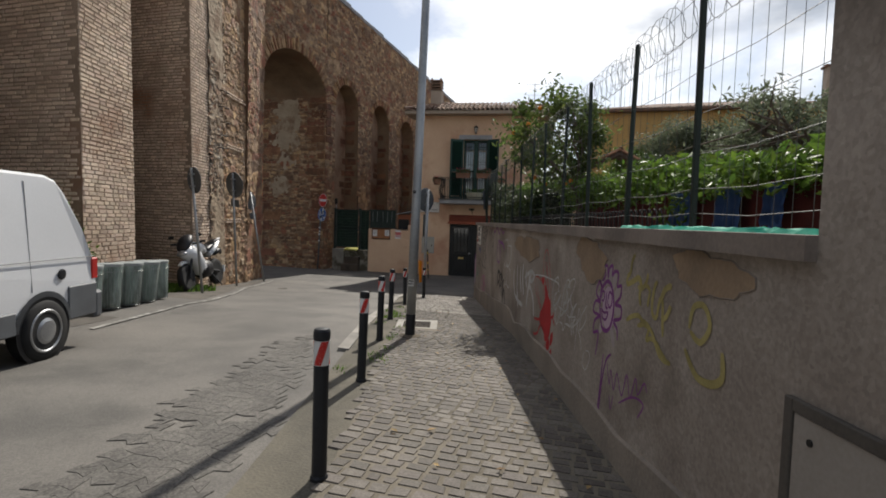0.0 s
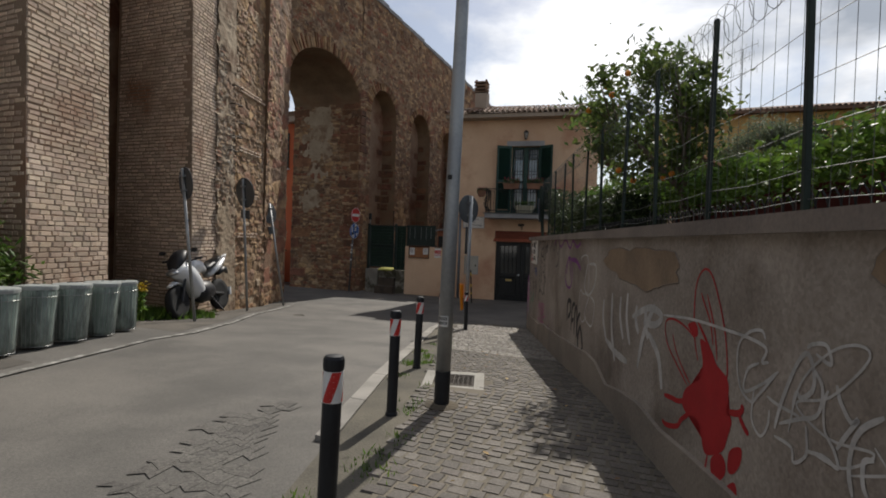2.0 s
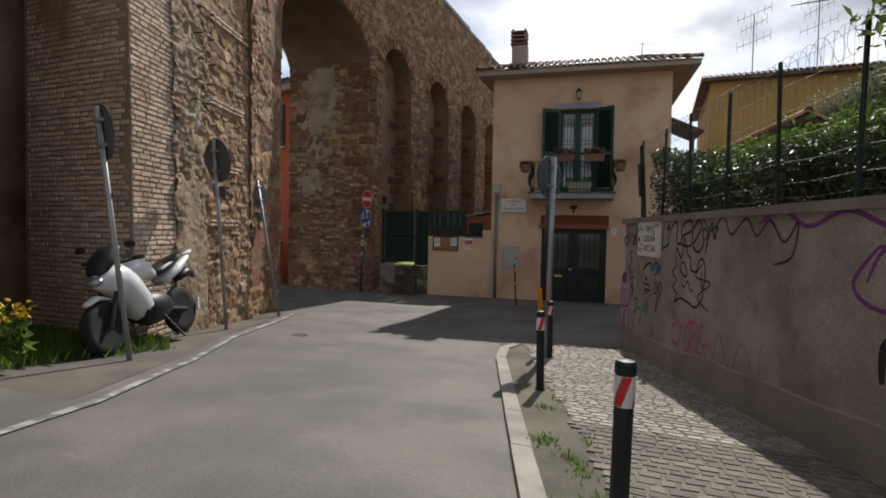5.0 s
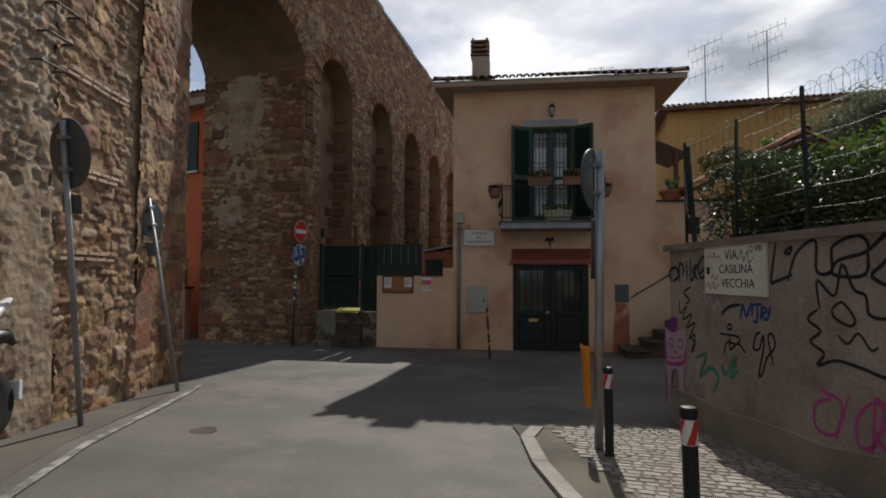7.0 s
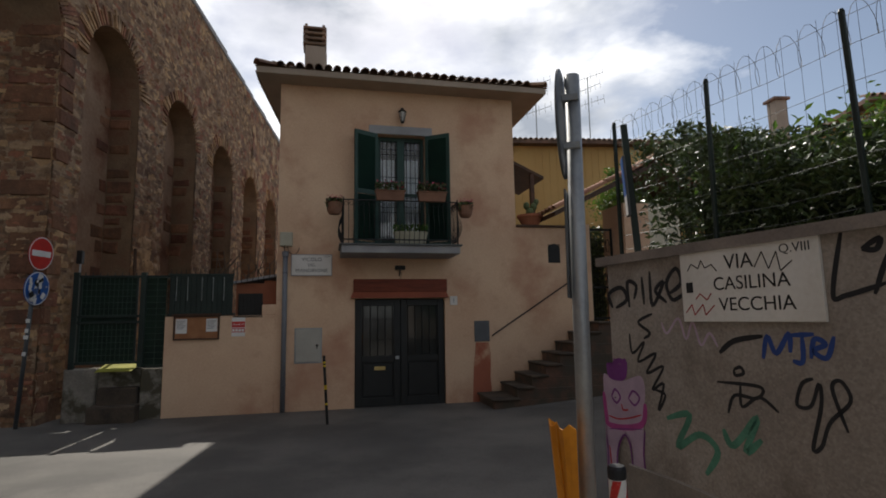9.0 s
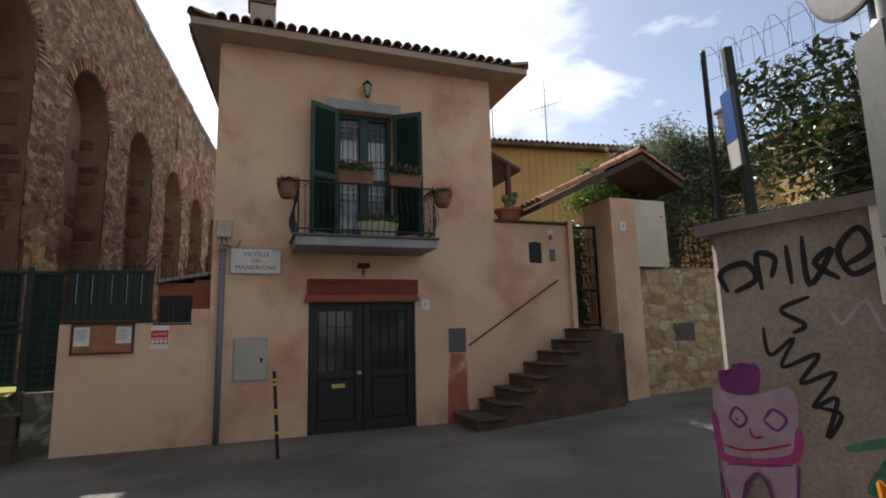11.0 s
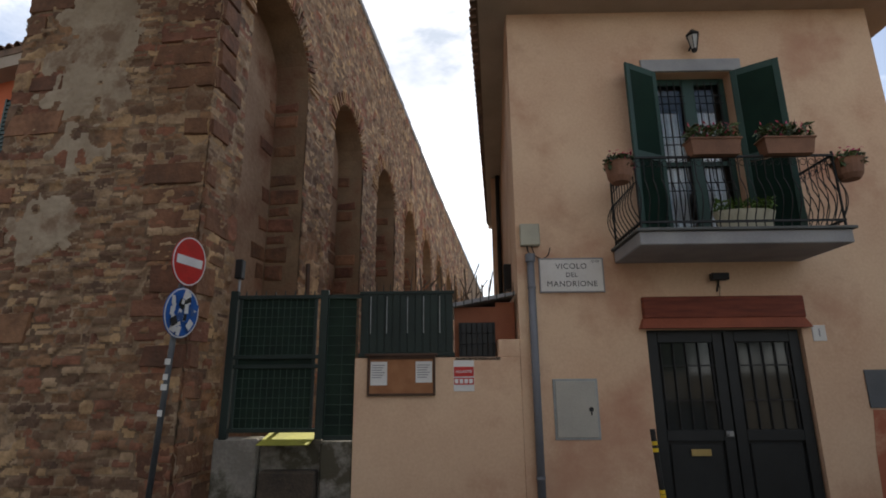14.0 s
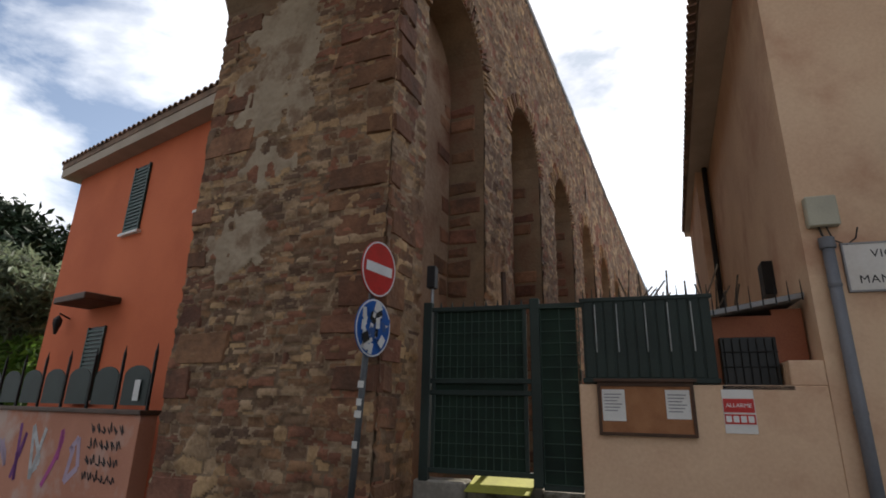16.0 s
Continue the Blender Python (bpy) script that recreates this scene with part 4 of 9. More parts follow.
roof_tiles = [B()]
rnd = random.Random(11)
n = 33
for i in range(n):
    x = -OL + (HW + OL + OR) * (i + 0.5) / n
    for j in range(4):
        f0, f1 = j * 0.36, j * 0.36 + 0.42
        if x < -OL + f1 or x > HW + OR - f1:
            continue
        g = lambda f: EAVE + 0.16 + (f / ins) * (rise + 0.03)
        half_tile(roof_tiles[0], (x + rnd.uniform(-.01, .01), -OF - 0.06 + f0, g(f0) + rnd.uniform(0, .012) + .012 * j), (x, -OF - 0.06 + f1, g(f1) + .012 * j), 0.088, 0.072, (0, 0, 1))
for i in range(62):
    y = -OF + (HD + .5 + OF) * (i + 0.5) / 62
    for side, xe, sg in ((0, -OL - 0.06, 1), (1, HW + OR + 0.06, -1)):
        for j in range(3):
            f0, f1 = j * 0.36, j * 0.36 + 0.42
            if y < -OF + f1:
                continue
            half_tile(roof_tiles[0], (xe + sg * f0, y, EAVE + 0.16 + (f0 / ins) * rise + .012 * j), (xe + sg * f1, y, EAVE + 0.16 + (f1 / ins) * rise + .012 * j), 0.088, 0.072, (0, 0, 1))
t = part("roof_tiles", roof_tiles[0], OLDTILE, house, "weathered half-round clay tiles")
t["kind"] = "stuff"
for cx, sg in ((-OL, 1), (HW + OR, -1)):
    for j in range(5):
        bm = B()
        f0, f1 = j * 0.3, j * 0.3 + 0.36
        half_tile(bm, (cx + sg * f0, -OF + f0, EAVE + .2 + f0 / ins * rise + .01 * j), (cx + sg * f1, -OF + f1, EAVE + .2 + f1 / ins * rise + .01 * j), 0.1, 0.085, (0, 0, 1))
        part("hip_tile", bm, OLDTILE, house)
# chimney
bm = B()
box(bm, 0.45, 0.93, 0.55, 1.0, EAVE + 0.2, 7.55, 0.01)
chim = part("chimney", bm, SOFFIT, house, "plastered chimney with a slotted tile cap")
bm = B()
for i in range(4):
    box(bm, 0.42, 0.96, 0.52, 1.03, 7.57 + i * 0.13, 7.63 + i * 0.13, 0.012)
    for xx in (0.46, 0.86):
        box(bm, xx, xx + 0.06, 0.56, 0.99, 7.63 + i * 0.13, 7.70 + i * 0.13)
part("chimney_cap", bm, OLDTILE, chim)
bm = B()
rod(bm, (5.0, 6.0, 6.9), (5.0, 6.0, 9.2), 0.02)
for z, w in ((9.15, 0.5), (8.9, 0.35), (8.6, 0.45)):
    rod(bm, (5.0 - w, 6.0, z), (5.0 + w, 6.0, z), 0.008, seg=5)
for i in range(6):
    rod(bm, (4.6 + i * 0.16, 5.8, 9.15), (4.6 + i * 0.16, 6.2, 9.15), 0.006, seg=4)
ant = thing("roof_antenna", HM, "thin metal television antenna on the house roof", "antenna")
part("mast", bm, WIREMAT, ant)
# door
door = part("door", box(B(), DX0, DX1, 0.10, 0.16, FLOOR, DZ), DOORPAINT, house, "dark double door with barred glass lights")
for sx in (DX0 + 0.02, (DX0 + DX1) / 2 + 0.01):
    w = (DX1 - DX0) / 2 - 0.03
    bm = B()
    box(bm, sx, sx + 0.13, 0.055, 0.10, FLOOR + 0.02, DZ - 0.02, 0.006)
    box(bm, sx + w - 0.13, sx + w, 0.055, 0.10, FLOOR + 0.02, DZ - 0.02, 0.006)
    box(bm, sx + 0.13, sx + w - 0.13, 0.055, 0.10, DZ - 0.16, DZ - 0.02, 0.006)
    box(bm, sx + 0.13, sx + w - 0.13, 0.055, 0.10, FLOOR + 0.95, FLOOR + 1.08, 0.006)
    box(bm, sx + 0.13, sx + w - 0.13, 0.055, 0.10, FLOOR + 0.02, FLOOR + 0.2, 0.006)
    box(bm, sx + 0.16, sx + w - 0.16, 0.075, 0.10, FLOOR + 0.23, FLOOR + 0.92, 0.012)
    leaf = part("door_leaf", bm, DOORPAINT, door)
    bm = B()
    box(bm, sx + 0.13, sx + w - 0.13, 0.09, 0.098, FLOOR + 1.08, DZ - 0.16)
    part("door_glass", bm, surface("dark_door_glass", (0.03, 0.035, 0.035), (0.02, 0.022, 0.022), 2, 0.08, 0, spec=0.6), door, "dark reflecting glass")
    for k in range(5):
        part("door_bar", rod(B(), (sx + 0.16 + k * (w - 0.32) / 4, 0.07, FLOOR + 1.05), (sx + 0.16 + k * (w - 0.32) / 4, 0.07, DZ - 0.15), 0.011, seg=6), IRON, door, "black iron bar")
    for z in (FLOOR + 1.42, FLOOR + 1.85):
        part("door_bar", box(B(), sx + 0.13, sx + w - 0.13, 0.062, 0.078, z, z + 0.02), IRON, door, "black iron bar")
bm = B()
box(bm, DX0 + 0.42, DX0 + 0.66, 0.035, 0.055, FLOOR + 0.78, FLOOR + 0.86, 0.006)
part("letter_slot", bm, BRASS, door, "brass letter slot")
bm = B()
box(bm, (DX0 + DX1) / 2 - 0.12, (DX0 + DX1) / 2 - 0.03, 0.03, 0.055, FLOOR + 1.0, FLOOR + 1.07, 0.006)
rod(bm, ((DX0 + DX1) / 2 - 0.09, 0.055, FLOOR + 1.035), ((DX0 + DX1) / 2 - 0.09, 0.0, FLOOR + 1.035), 0.022)
part("door_handle", bm, ALLOY, door, "steel door handle")
bm = B()
box(bm, DX0 - 0.03, DX1 + 0.05, -0.07, 0.12, 1.70, 1.98, 0.012)
part("lintel", bm, REDWOOD, house, "faded red-brown wooden lintel board")
bm = B()
for v in ((0, 0),):
    vs = [bm.verts.new(p) for p in ((DX0 - .09, -.13, 1.57), (DX1 + .07, -.13, 1.57), (DX1 + .03, -.06, 1.70), (DX0 - .04, -.06, 1.70), (DX0 - .09, 0.1, 1.57), (DX1 + .07, 0.1, 1.57), (DX1 + .03, 0.1, 1.70), (DX0 - .04, .1, 1.70))]
    for f in ((0, 1, 2, 3), (5, 4, 7, 6), (4, 0, 3, 7), (1, 5, 6, 2), (3, 2, 6, 7), (4, 5, 1, 0)):
        bm.faces.new([vs[q] for q in f])
part("door_hood", bm, REDLEDGE, house, "terracotta ledge over the door")
bm = B()
box(bm, DX0 - 0.1, DX1 + 0.1, -0.22, 0.3, -1.0, FLOOR - 0.002, 0.01)
part("threshold", bm, GREYSTONE, house)
# grey head over the window
bm = B()
box(bm, 1.92, 3.36, -0.035, 0.05, WZ1 + 0.005, WZ1 + 0.2, 0.006)
part("window_head", bm, GREYSTONE, house, "grey plastered window head")
# window
win = part("window", box(B(), WX0, WX1, 0.24, 0.26, WZ0, WZ1), GLASS, house, "tall french window with green frame")
bm = B()
for x0, x1 in ((WX0, WX0 + 0.08), (WX1 - 0.08, WX1), ((WX0 + WX1) / 2 - 0.09, (WX0 + WX1) / 2 + 0.09)):
    box(bm, x0, x1, 0.18, 0.24, WZ0, WZ1, 0.008)
for z0, z1 in ((WZ1 - 0.1, WZ1), (WZ0, WZ0 + 0.25), (WZ0 + 1.25, WZ0 + 1.32)):
    box(bm, WX0 + 0.08, (WX0 + WX1) / 2 - 0.09, 0.185, 0.238, z0, z1)
    box(bm, (WX0 + WX1) / 2 + 0.09, WX1 - 0.08, 0.185, 0.238, z0, z1)
part("window_frame", bm, GREENPAINT, win, "dark green window frame")
bm = B()
for s in (0, 1):
    x0 = WX0 + 0.08 if s == 0 else (WX0 + WX1) / 2 + 0.09
    for k in range(4):
        rod(bm, (x0 + 0.04 + k * 0.1, 0.15, WZ0 + 0.02), (x0 + 0.04 + k * 0.1, 0.15, WZ1 - 0.08), 0.009, seg=5)
    for z in (2.9, 3.5, 3.62, 4.2, 4.32, 4.85, 4.97):
        rod(bm, (x0 - 0.02, 0.15, z), (x0 + 0.38, 0.15, z), 0.008, seg=5)
part("window_grille", bm, IRON, win, "black iron window grille")
bm = B()
for s in (0, 1):
    x0 = WX0 + 0.09 if s == 0 else (WX0 + WX1) / 2 + 0.1
    pts = [(x0 + k * 0.036, 0.30 + 0.018 * (k % 2)) for k in range(10)]
    for (a0, b0), (a1, b1) in zip(pts, pts[1:]):
        bm.faces.new([bm.verts.new(q) for q in ((a0, b0, WZ0 + .1), (a1, b1, WZ0 + .1), (a1, b1, WZ1 - .5), (a0, b0, WZ1 - .5))])
part("curtain", bm, surface("white_net_curtain", (0.72, 0.72, 0.74), (0.6, 0.6, 0.62), 4, 0.8, 0.2), win, "white net curtains")
for s, hx, ang in ((0, WX0, 152), (1, WX1, -146)):
    m = Matrix.Translation((hx, 0.0, 0)) @ pose(0, 0, 0, 0, 0, -ang if s == 0 else -ang)
    sg = 1 if s == 0 else -1
    bm = B()
    w = 0.60
    for x0, x1 in ((0.0, 0.08), (w - 0.08, w)):
        box(bm, min(sg * x0, sg * x1), max(sg * x0, sg * x1), -0.02, 0.02, WZ0 + 0.03, WZ1, 0.006, m)
    for z0, z1 in ((WZ0 + 0.03, WZ0 + 0.16), (WZ1 - 0.1, WZ1), (3.85, 3.95)):
        box(bm, min(sg * .08, sg * (w - .08)), max(sg * .08, sg * (w - .08)), -0.018, 0.018, z0, z1, 0, m)
    sh = part("shutter", bm, GREENPAINT, house, "dark green louvred wooden shutter, open")
    bm = B()
    z = WZ0 + 0.19
    while z < WZ1 - 0.12:
        if not 3.82 < z < 3.95:
            vs = [(sg * .08, -.016, z), (sg * (w - .08), -.016, z), (sg * (w - .08), .016, z + .035), (sg * .08, .016, z + .035), (sg * .08, -.010, z + 0.008), (sg * (w - .08), -.010, z + .008), (sg * (w - .08), .022, z + .043), (sg * .08, .022, z + .043)]
            q = [bm.verts.new(m @ Vector(p)) for p in vs]
            for f in ((0, 1, 2, 3), (7, 6, 5, 4), (0, 4, 5, 1), (2, 6, 7, 3)):
                bm.faces.new([q[i] for i in f])
        z += 0.042
    o = part("slats", bm, GREENPAINT, sh)
    o["kind"] = "stuff"
# balcony
BX0, BX1, BD = 1.30, 3.74, 0.98
balcony = part("balcony", box(B(), BX0, BX1, -BD, 0.02, 2.44, 2.60, 0.012), GREYSTONE, house, "grey balcony slab")
part("balcony_top", box(B(), BX0 - 0.04, BX1 + 0.04, -BD - 0.04, 0.0, 2.60, 2.635, 0.006), surface("dark_slab_edge", (0.13, 0.135, 0.13), (0.08, 0.085, 0.08), 3, .8, .3), balcony)
bm = B()
RT = 3.53
corners = [(BX0 + 0.04, 0.0), (BX0 + 0.04, -BD + 0.04), (BX1 - 0.04, -BD + 0.04), (BX1 - 0.04, 0.0)]
for (xa, ya), (xb, yb) in zip(corners, corners[1:]):
    for z in (2.72, RT):
        box(bm, min(xa, xb) - 0.014, max(xa, xb) + 0.014, min(ya, yb) - 0.014, max(ya, yb) + 0.014, z - 0.012, z + 0.012)
    ln = math.hypot(xb - xa, yb - ya)
    k = int(ln / 0.1)
    for i in range(k + 1):
        f = i / k
        x, y = xa + (xb - xa) * f, ya + (yb - ya) * f
        ox, oy = (0, -1) if abs(xb - xa) > abs(yb - ya) else ((-1, 0) if xa < 2.5 else (1, 0))
        pts = [(x, y, RT), (x, y, 3.3)] + [(x + ox * 0.09 * math.sin(math.pi * q / 6), y + oy * 0.09 * math.sin(math.pi * q / 6), 3.25 - 0.5 * q / 6) for q in range(7)] + [(x, y, 2.635)]
        part("baluster", tube(B(), pts, 0.007, 5), IRON, balcony)
        if i < k:
            cx, cy = x + (xb - xa) / k * 0.5, y + (yb - ya) / k * 0.5
            ux, uy = (xb - xa) / ln, (yb - ya) / ln
            tube(bm, [(cx + ux * 0.036 * math.cos(q), cy + uy * 0.036 * math.cos(q), 3.45 + 0.04 * math.sin(q)) for q in np.linspace(0, 6.28, 9)], 0.005, 4)
for (x, y) in corners:
    rod(bm, (x, y, 2.63), (x, y, RT + 0.05), 0.014)
part("balcony_railing", bm, IRON, balcony, "black wrought-iron rails, posts and scrolls")

# side features: shallow projecting bay, dark downpipe and meter box
part("side_bay", box(B(), -0.30, 0.01, 6.6, HD, -1.0, EAVE - 0.01), HOUSE, house, "shallow projecting bay on the side wall")
part("side_pipe", rod(B(), (-0.10, 6.45, -0.8), (-0.10, 6.45, EAVE), 0.06, seg=10), IRON, house, "dark downpipe on the side wall")
part("meter_box", box(B(), -0.12, 0.01, 1.35, 1.65, 2.35, 2.75, 0.01), IRON, house, "small black meter box")
# the side wall runs slightly off square
for o in house.children:
    if o.type == "MESH":
        for v in o.data.vertices:
            if v.co.y > 0.36:
                v.co.x += 0.08 * (v.co.y - 0.35) * max(0.0, 1 - v.co.x / HW)
# low wall, gate base and things to the side of the house
bm = B()
box(bm, -2.12, 0.0, 0.0, 0.3, -1.3, 1.24, 0.01)
box(bm, -0.28, 0.0, 0.005, 0.3, 1.24, 1.46, 0.008)
tagged(part("wall_low", bm, HOUSE), "low peach plaster wall beside the house", "wall", kind="structure").matrix_world = HM
bm = B()
box(bm, -3.86, -3.3, 0.02, 0.35, -1.3, 0.27, 0.02)
box(bm, -3.3, -2.52, 0.12, 0.4, -1.3, 0.25, 0.02)
box(bm, -2.52, -2.12, 0.02, 0.35, -1.3, 0.23, 0.02)
tagged(part("wall_gate_base", bm, CRUMBLING), "crumbling pale concrete base below the gate", "wall", kind="structure").matrix_world = HM
bm = B()
box(bm, -3.32, -2.50, -0.30, 0.13, -1.3, -0.42, 0.025)
box(bm, -3.25, -2.55, -0.05, 0.14, -1.3, -0.1, 0.025)
steps = thing("gate_steps", HM, "two mossy concrete steps below the green gate", "steps")
part("step", bm, STEP, steps)

# ---- street furniture ----


def at_ground(x, y, lift=0.0):
    return Matrix.Translation((x, y, ground(x, y) + lift))


def band(bm, r, z0, z1, seg=20):
    return lathe(bm, [(r, z0), (r, z1)], seg)


def bollard():
    t = thing("bollard", at_ground(-0.84, 0.87, PAVE_UP), "black steel bollard with red and white reflective band", "bollard", "bollards along the pavement")
    part("post", lathe(B(), [(0.042, -0.1), (0.042, 0.78)], 20), BLACKPAINT, t, smooth=False)
    part("cap", lathe(B(), [(0.045, 0.78), (0.047, 0.80), (0.046, 0.825), (0.039, 0.838), (0.017, 0.842)], 20), BLACKPAINT, t)
    part("base_collar", lathe(B(), [(0.050, -0.05), (0.050, 0.012), (0.044, 0.022)], 20), BLACKPAINT, t)
    part("reflective_band", band(B(), 0.0435, 0.64, 0.775), WHITE, t, "white reflective band")
    for k in range(3):
        bm = B()
        a0 = k * 2.09
        rows = []
        for j in range(6):
            rows.append([bm.verts.new((0.0442 * math.cos(a0 + j * 0.2 + i * 0.2), 0.0442 * math.sin(a0 + j * 0.2 + i * 0.2), 0.643 + j * 0.026)) for i in range(6)])
        for r0, r1 in zip(rows, rows[1:]):
            for i in range(5):
                bm.faces.new((r0[i], r0[i + 1], r1[i + 1], r1[i]))
        part("red_stripe", bm, RED, t, "red diagonal stripe")
    return t


first = bollard()
for i, (x, y) in enumerate(((-1.51, 2.76), (-2.16, 4.63), (-2.80, 6.50), (-3.79, 9.70), (-4.10, 11.92))):
    copy_thing(first, at_ground(x, y, PAVE_UP) @ pose(0, 0, 0, (i % 3 - 1) * 0.9, 0.8, 40 * i))

# lamp post with a black foot and a sticker
LP = (-1.90, 5.06)
lamp = thing("lamp_post", at_ground(*LP, PAVE_UP) @ pose(0, 0, 0, 0, 1.1, 0), "grey galvanised steel lamp post with black painted foot", "lamp post")
part("shaft", lathe(B(), [(0.064, 0.30), (0.062, 1.6), (0.060, 1.62), (0.042, 8.2)], 24), STEEL, lamp, smooth=True)
part("foot", lathe(B(), [(0.067, -0.1), (0.067, 0.31), (0.064, 0.312)], 24), BLACKPAINT, lamp, "black painted foot")
part("foot_ring", lathe(B(), [(0.15, -0.02), (0.15, 0.012), (0.09, 0.03)], 24), DIRT, lamp)
st = thing("post_sticker", at_ground(*LP, PAVE_UP) @ pose(0, 0, 0, 0, 1.1, 0), "small black and white paper sticker on the lamp post", "sticker")
bm = B()
for k in range(6):
    a0, a1 = math.radians(-135 + k * 14), math.radians(-135 + (k + 1) * 14)
    bm.faces.new([bm.verts.new((0.0645 * math.cos(a), 0.0645 * math.sin(a), z)) for a, z in ((a0, .70), (a1, .70), (a1, .79), (a0, .79))])
part("sheet", bm, PAPER, st)
bm = B()
for row, z in enumerate((0.715, 0.753)):
    for k in range(8):
        a0 = math.radians(-132 + k * 9.6)
        a1 = a0 + math.radians(6.0)
        bm.faces.new([bm.verts.new((0.0655 * math.cos(a), 0.0655 * math.sin(a), q)) for a, q in ((a0, z), (a1, z), (a1, z + .028), (a0, z + .028))])
part("print", bm, INK, st, "black print")
bm = B()
for k in range(3):
    a0, a1 = math.radians(-120 + k * 14), math.radians(-120 + (k + 1) * 14)
    bm.faces.new([bm.verts.new((0.0615 * math.cos(a), 0.0615 * math.sin(a), z)) for a, z in ((a0, 1.95), (a1, 1.95), (a1, 1.99), (a0, 1.99))])
part("number_tag", bm, INK, lamp, "small dark number tag")


def round_sign(name, m, zc, r, lean, facing, label, plate_low=None, pole_r=0.03, height=None, face=SIGNBACK, group=""):
    """A round traffic sign on a pole; its plain back is toward local -y turned by facing."""
    t = thing(name, m @ pose(0, 0, 0, lean[0], lean[1], 0), label, "traffic sign", group)
    part("pole", lathe(B(), [(pole_r, -0.15), (pole_r, (height or zc + r * 0.92))], 14), STEEL, t, smooth=True)
    f = pose(0, 0, 0, 0, 0, facing)
    bm = B()
    lathe(bm, [(r - 0.012, -0.004), (r, 0.0), (r, 0.012), (r - 0.012, 0.014)], 36)
    bmesh.ops.transform(bm, matrix=Matrix.Translation((0, 0, zc)) @ f @ pose(0, pole_r + 0.012, 0, -90, 0, 0), verts=bm.verts)
    part("disc", bm, face, t, "grey back of a round sign" if face is SIGNBACK else "")
    for dz in (-r * 0.45, r * 0.45):
        part("bracket", box(B(), -0.06, 0.06, -0.038, pole_r + 0.014, zc + dz - 0.02, zc + dz + 0.02, 0.003, f), STEEL, t)
    if plate_low:
        z0, z1, w = plate_low
        bm = B()
        box(bm, -w, w, pole_r + 0.006, pole_r + 0.018, z0, z1, 0.003, f)
        part("lower_plate", bm, face, t, "small rectangular plate")
    return t


# three leaning signs below the arches, seen from behind
def lean_of(base, head):
    d = Vector(head) - Vector((base[0], base[1], ground(*base)))
    return (-math.degrees(math.atan2(d.y, d.z)), math.degrees(math.atan2(d.x, d.z))), d.length


for base, head, r, facing, plate_size, lb in (((-8.40, 8.45), (-8.40, 8.10, 2.42), 0.30, -20, (-0.72, -0.66, 0.02), "round traffic sign seen from behind on a leaning pole"),
                                              ((-9.74, 11.33), (-9.48, 10.80, 2.50), 0.36, -12, (-0.62, -0.42, 0.17), "round traffic sign with small plate seen from behind"),
                                              ((-10.5, 13.68), (-10.84, 13.40, 2.16), 0.31, 92, (-0.62, -0.40, 0.15), "round traffic sign with small plate on a leaning pole")):
    ln_, zc = lean_of(base, head)
    round_sign("round_sign", at_ground(*base), zc, r, ln_, facing, lb, (zc + plate_size[0], zc + plate_size[1], plate_size[2]), group="signs by the arches")
ps = round_sign("round_sign", at_ground(-4.19, 12.15, PAVE_UP), 2.72, 0.32, (0.0, 0.6), 66, "round traffic sign seen from behind beside the pavement's end", (1.70, 2.32, 0.075), pole_r=0.045)
bm = B()
for k in range(9):
    a0, a1 = math.radians(120 + k * 15), math.radians(120 + (k + 1) * 15)
    r0 = 0.075 + 0.02 * math.sin(k)
    bm.faces.new([bm.verts.new((-0.05 + r * math.cos(a), r * math.sin(a), z)) for r, a, z in ((r0, a0, .42), (r0, a1, .42), (r0 + .05, a1, 1.02 + .02 * math.sin(k * 2)), (r0 + .05, a0, 1.02 + .02 * math.sin(k * 2 - 2)))])
bmesh.ops.remove_doubles(bm, verts=bm.verts, dist=0.02)
bmesh.ops.solidify(bm, geom=bm.faces[:], thickness=0.006)
sl = thing("plastic_sleeve", at_ground(-4.19, 12.15, PAVE_UP), "torn orange plastic sleeve hanging on a sign pole", "sleeve")
part("sheet", bm, ORANGEWRAP, sl)
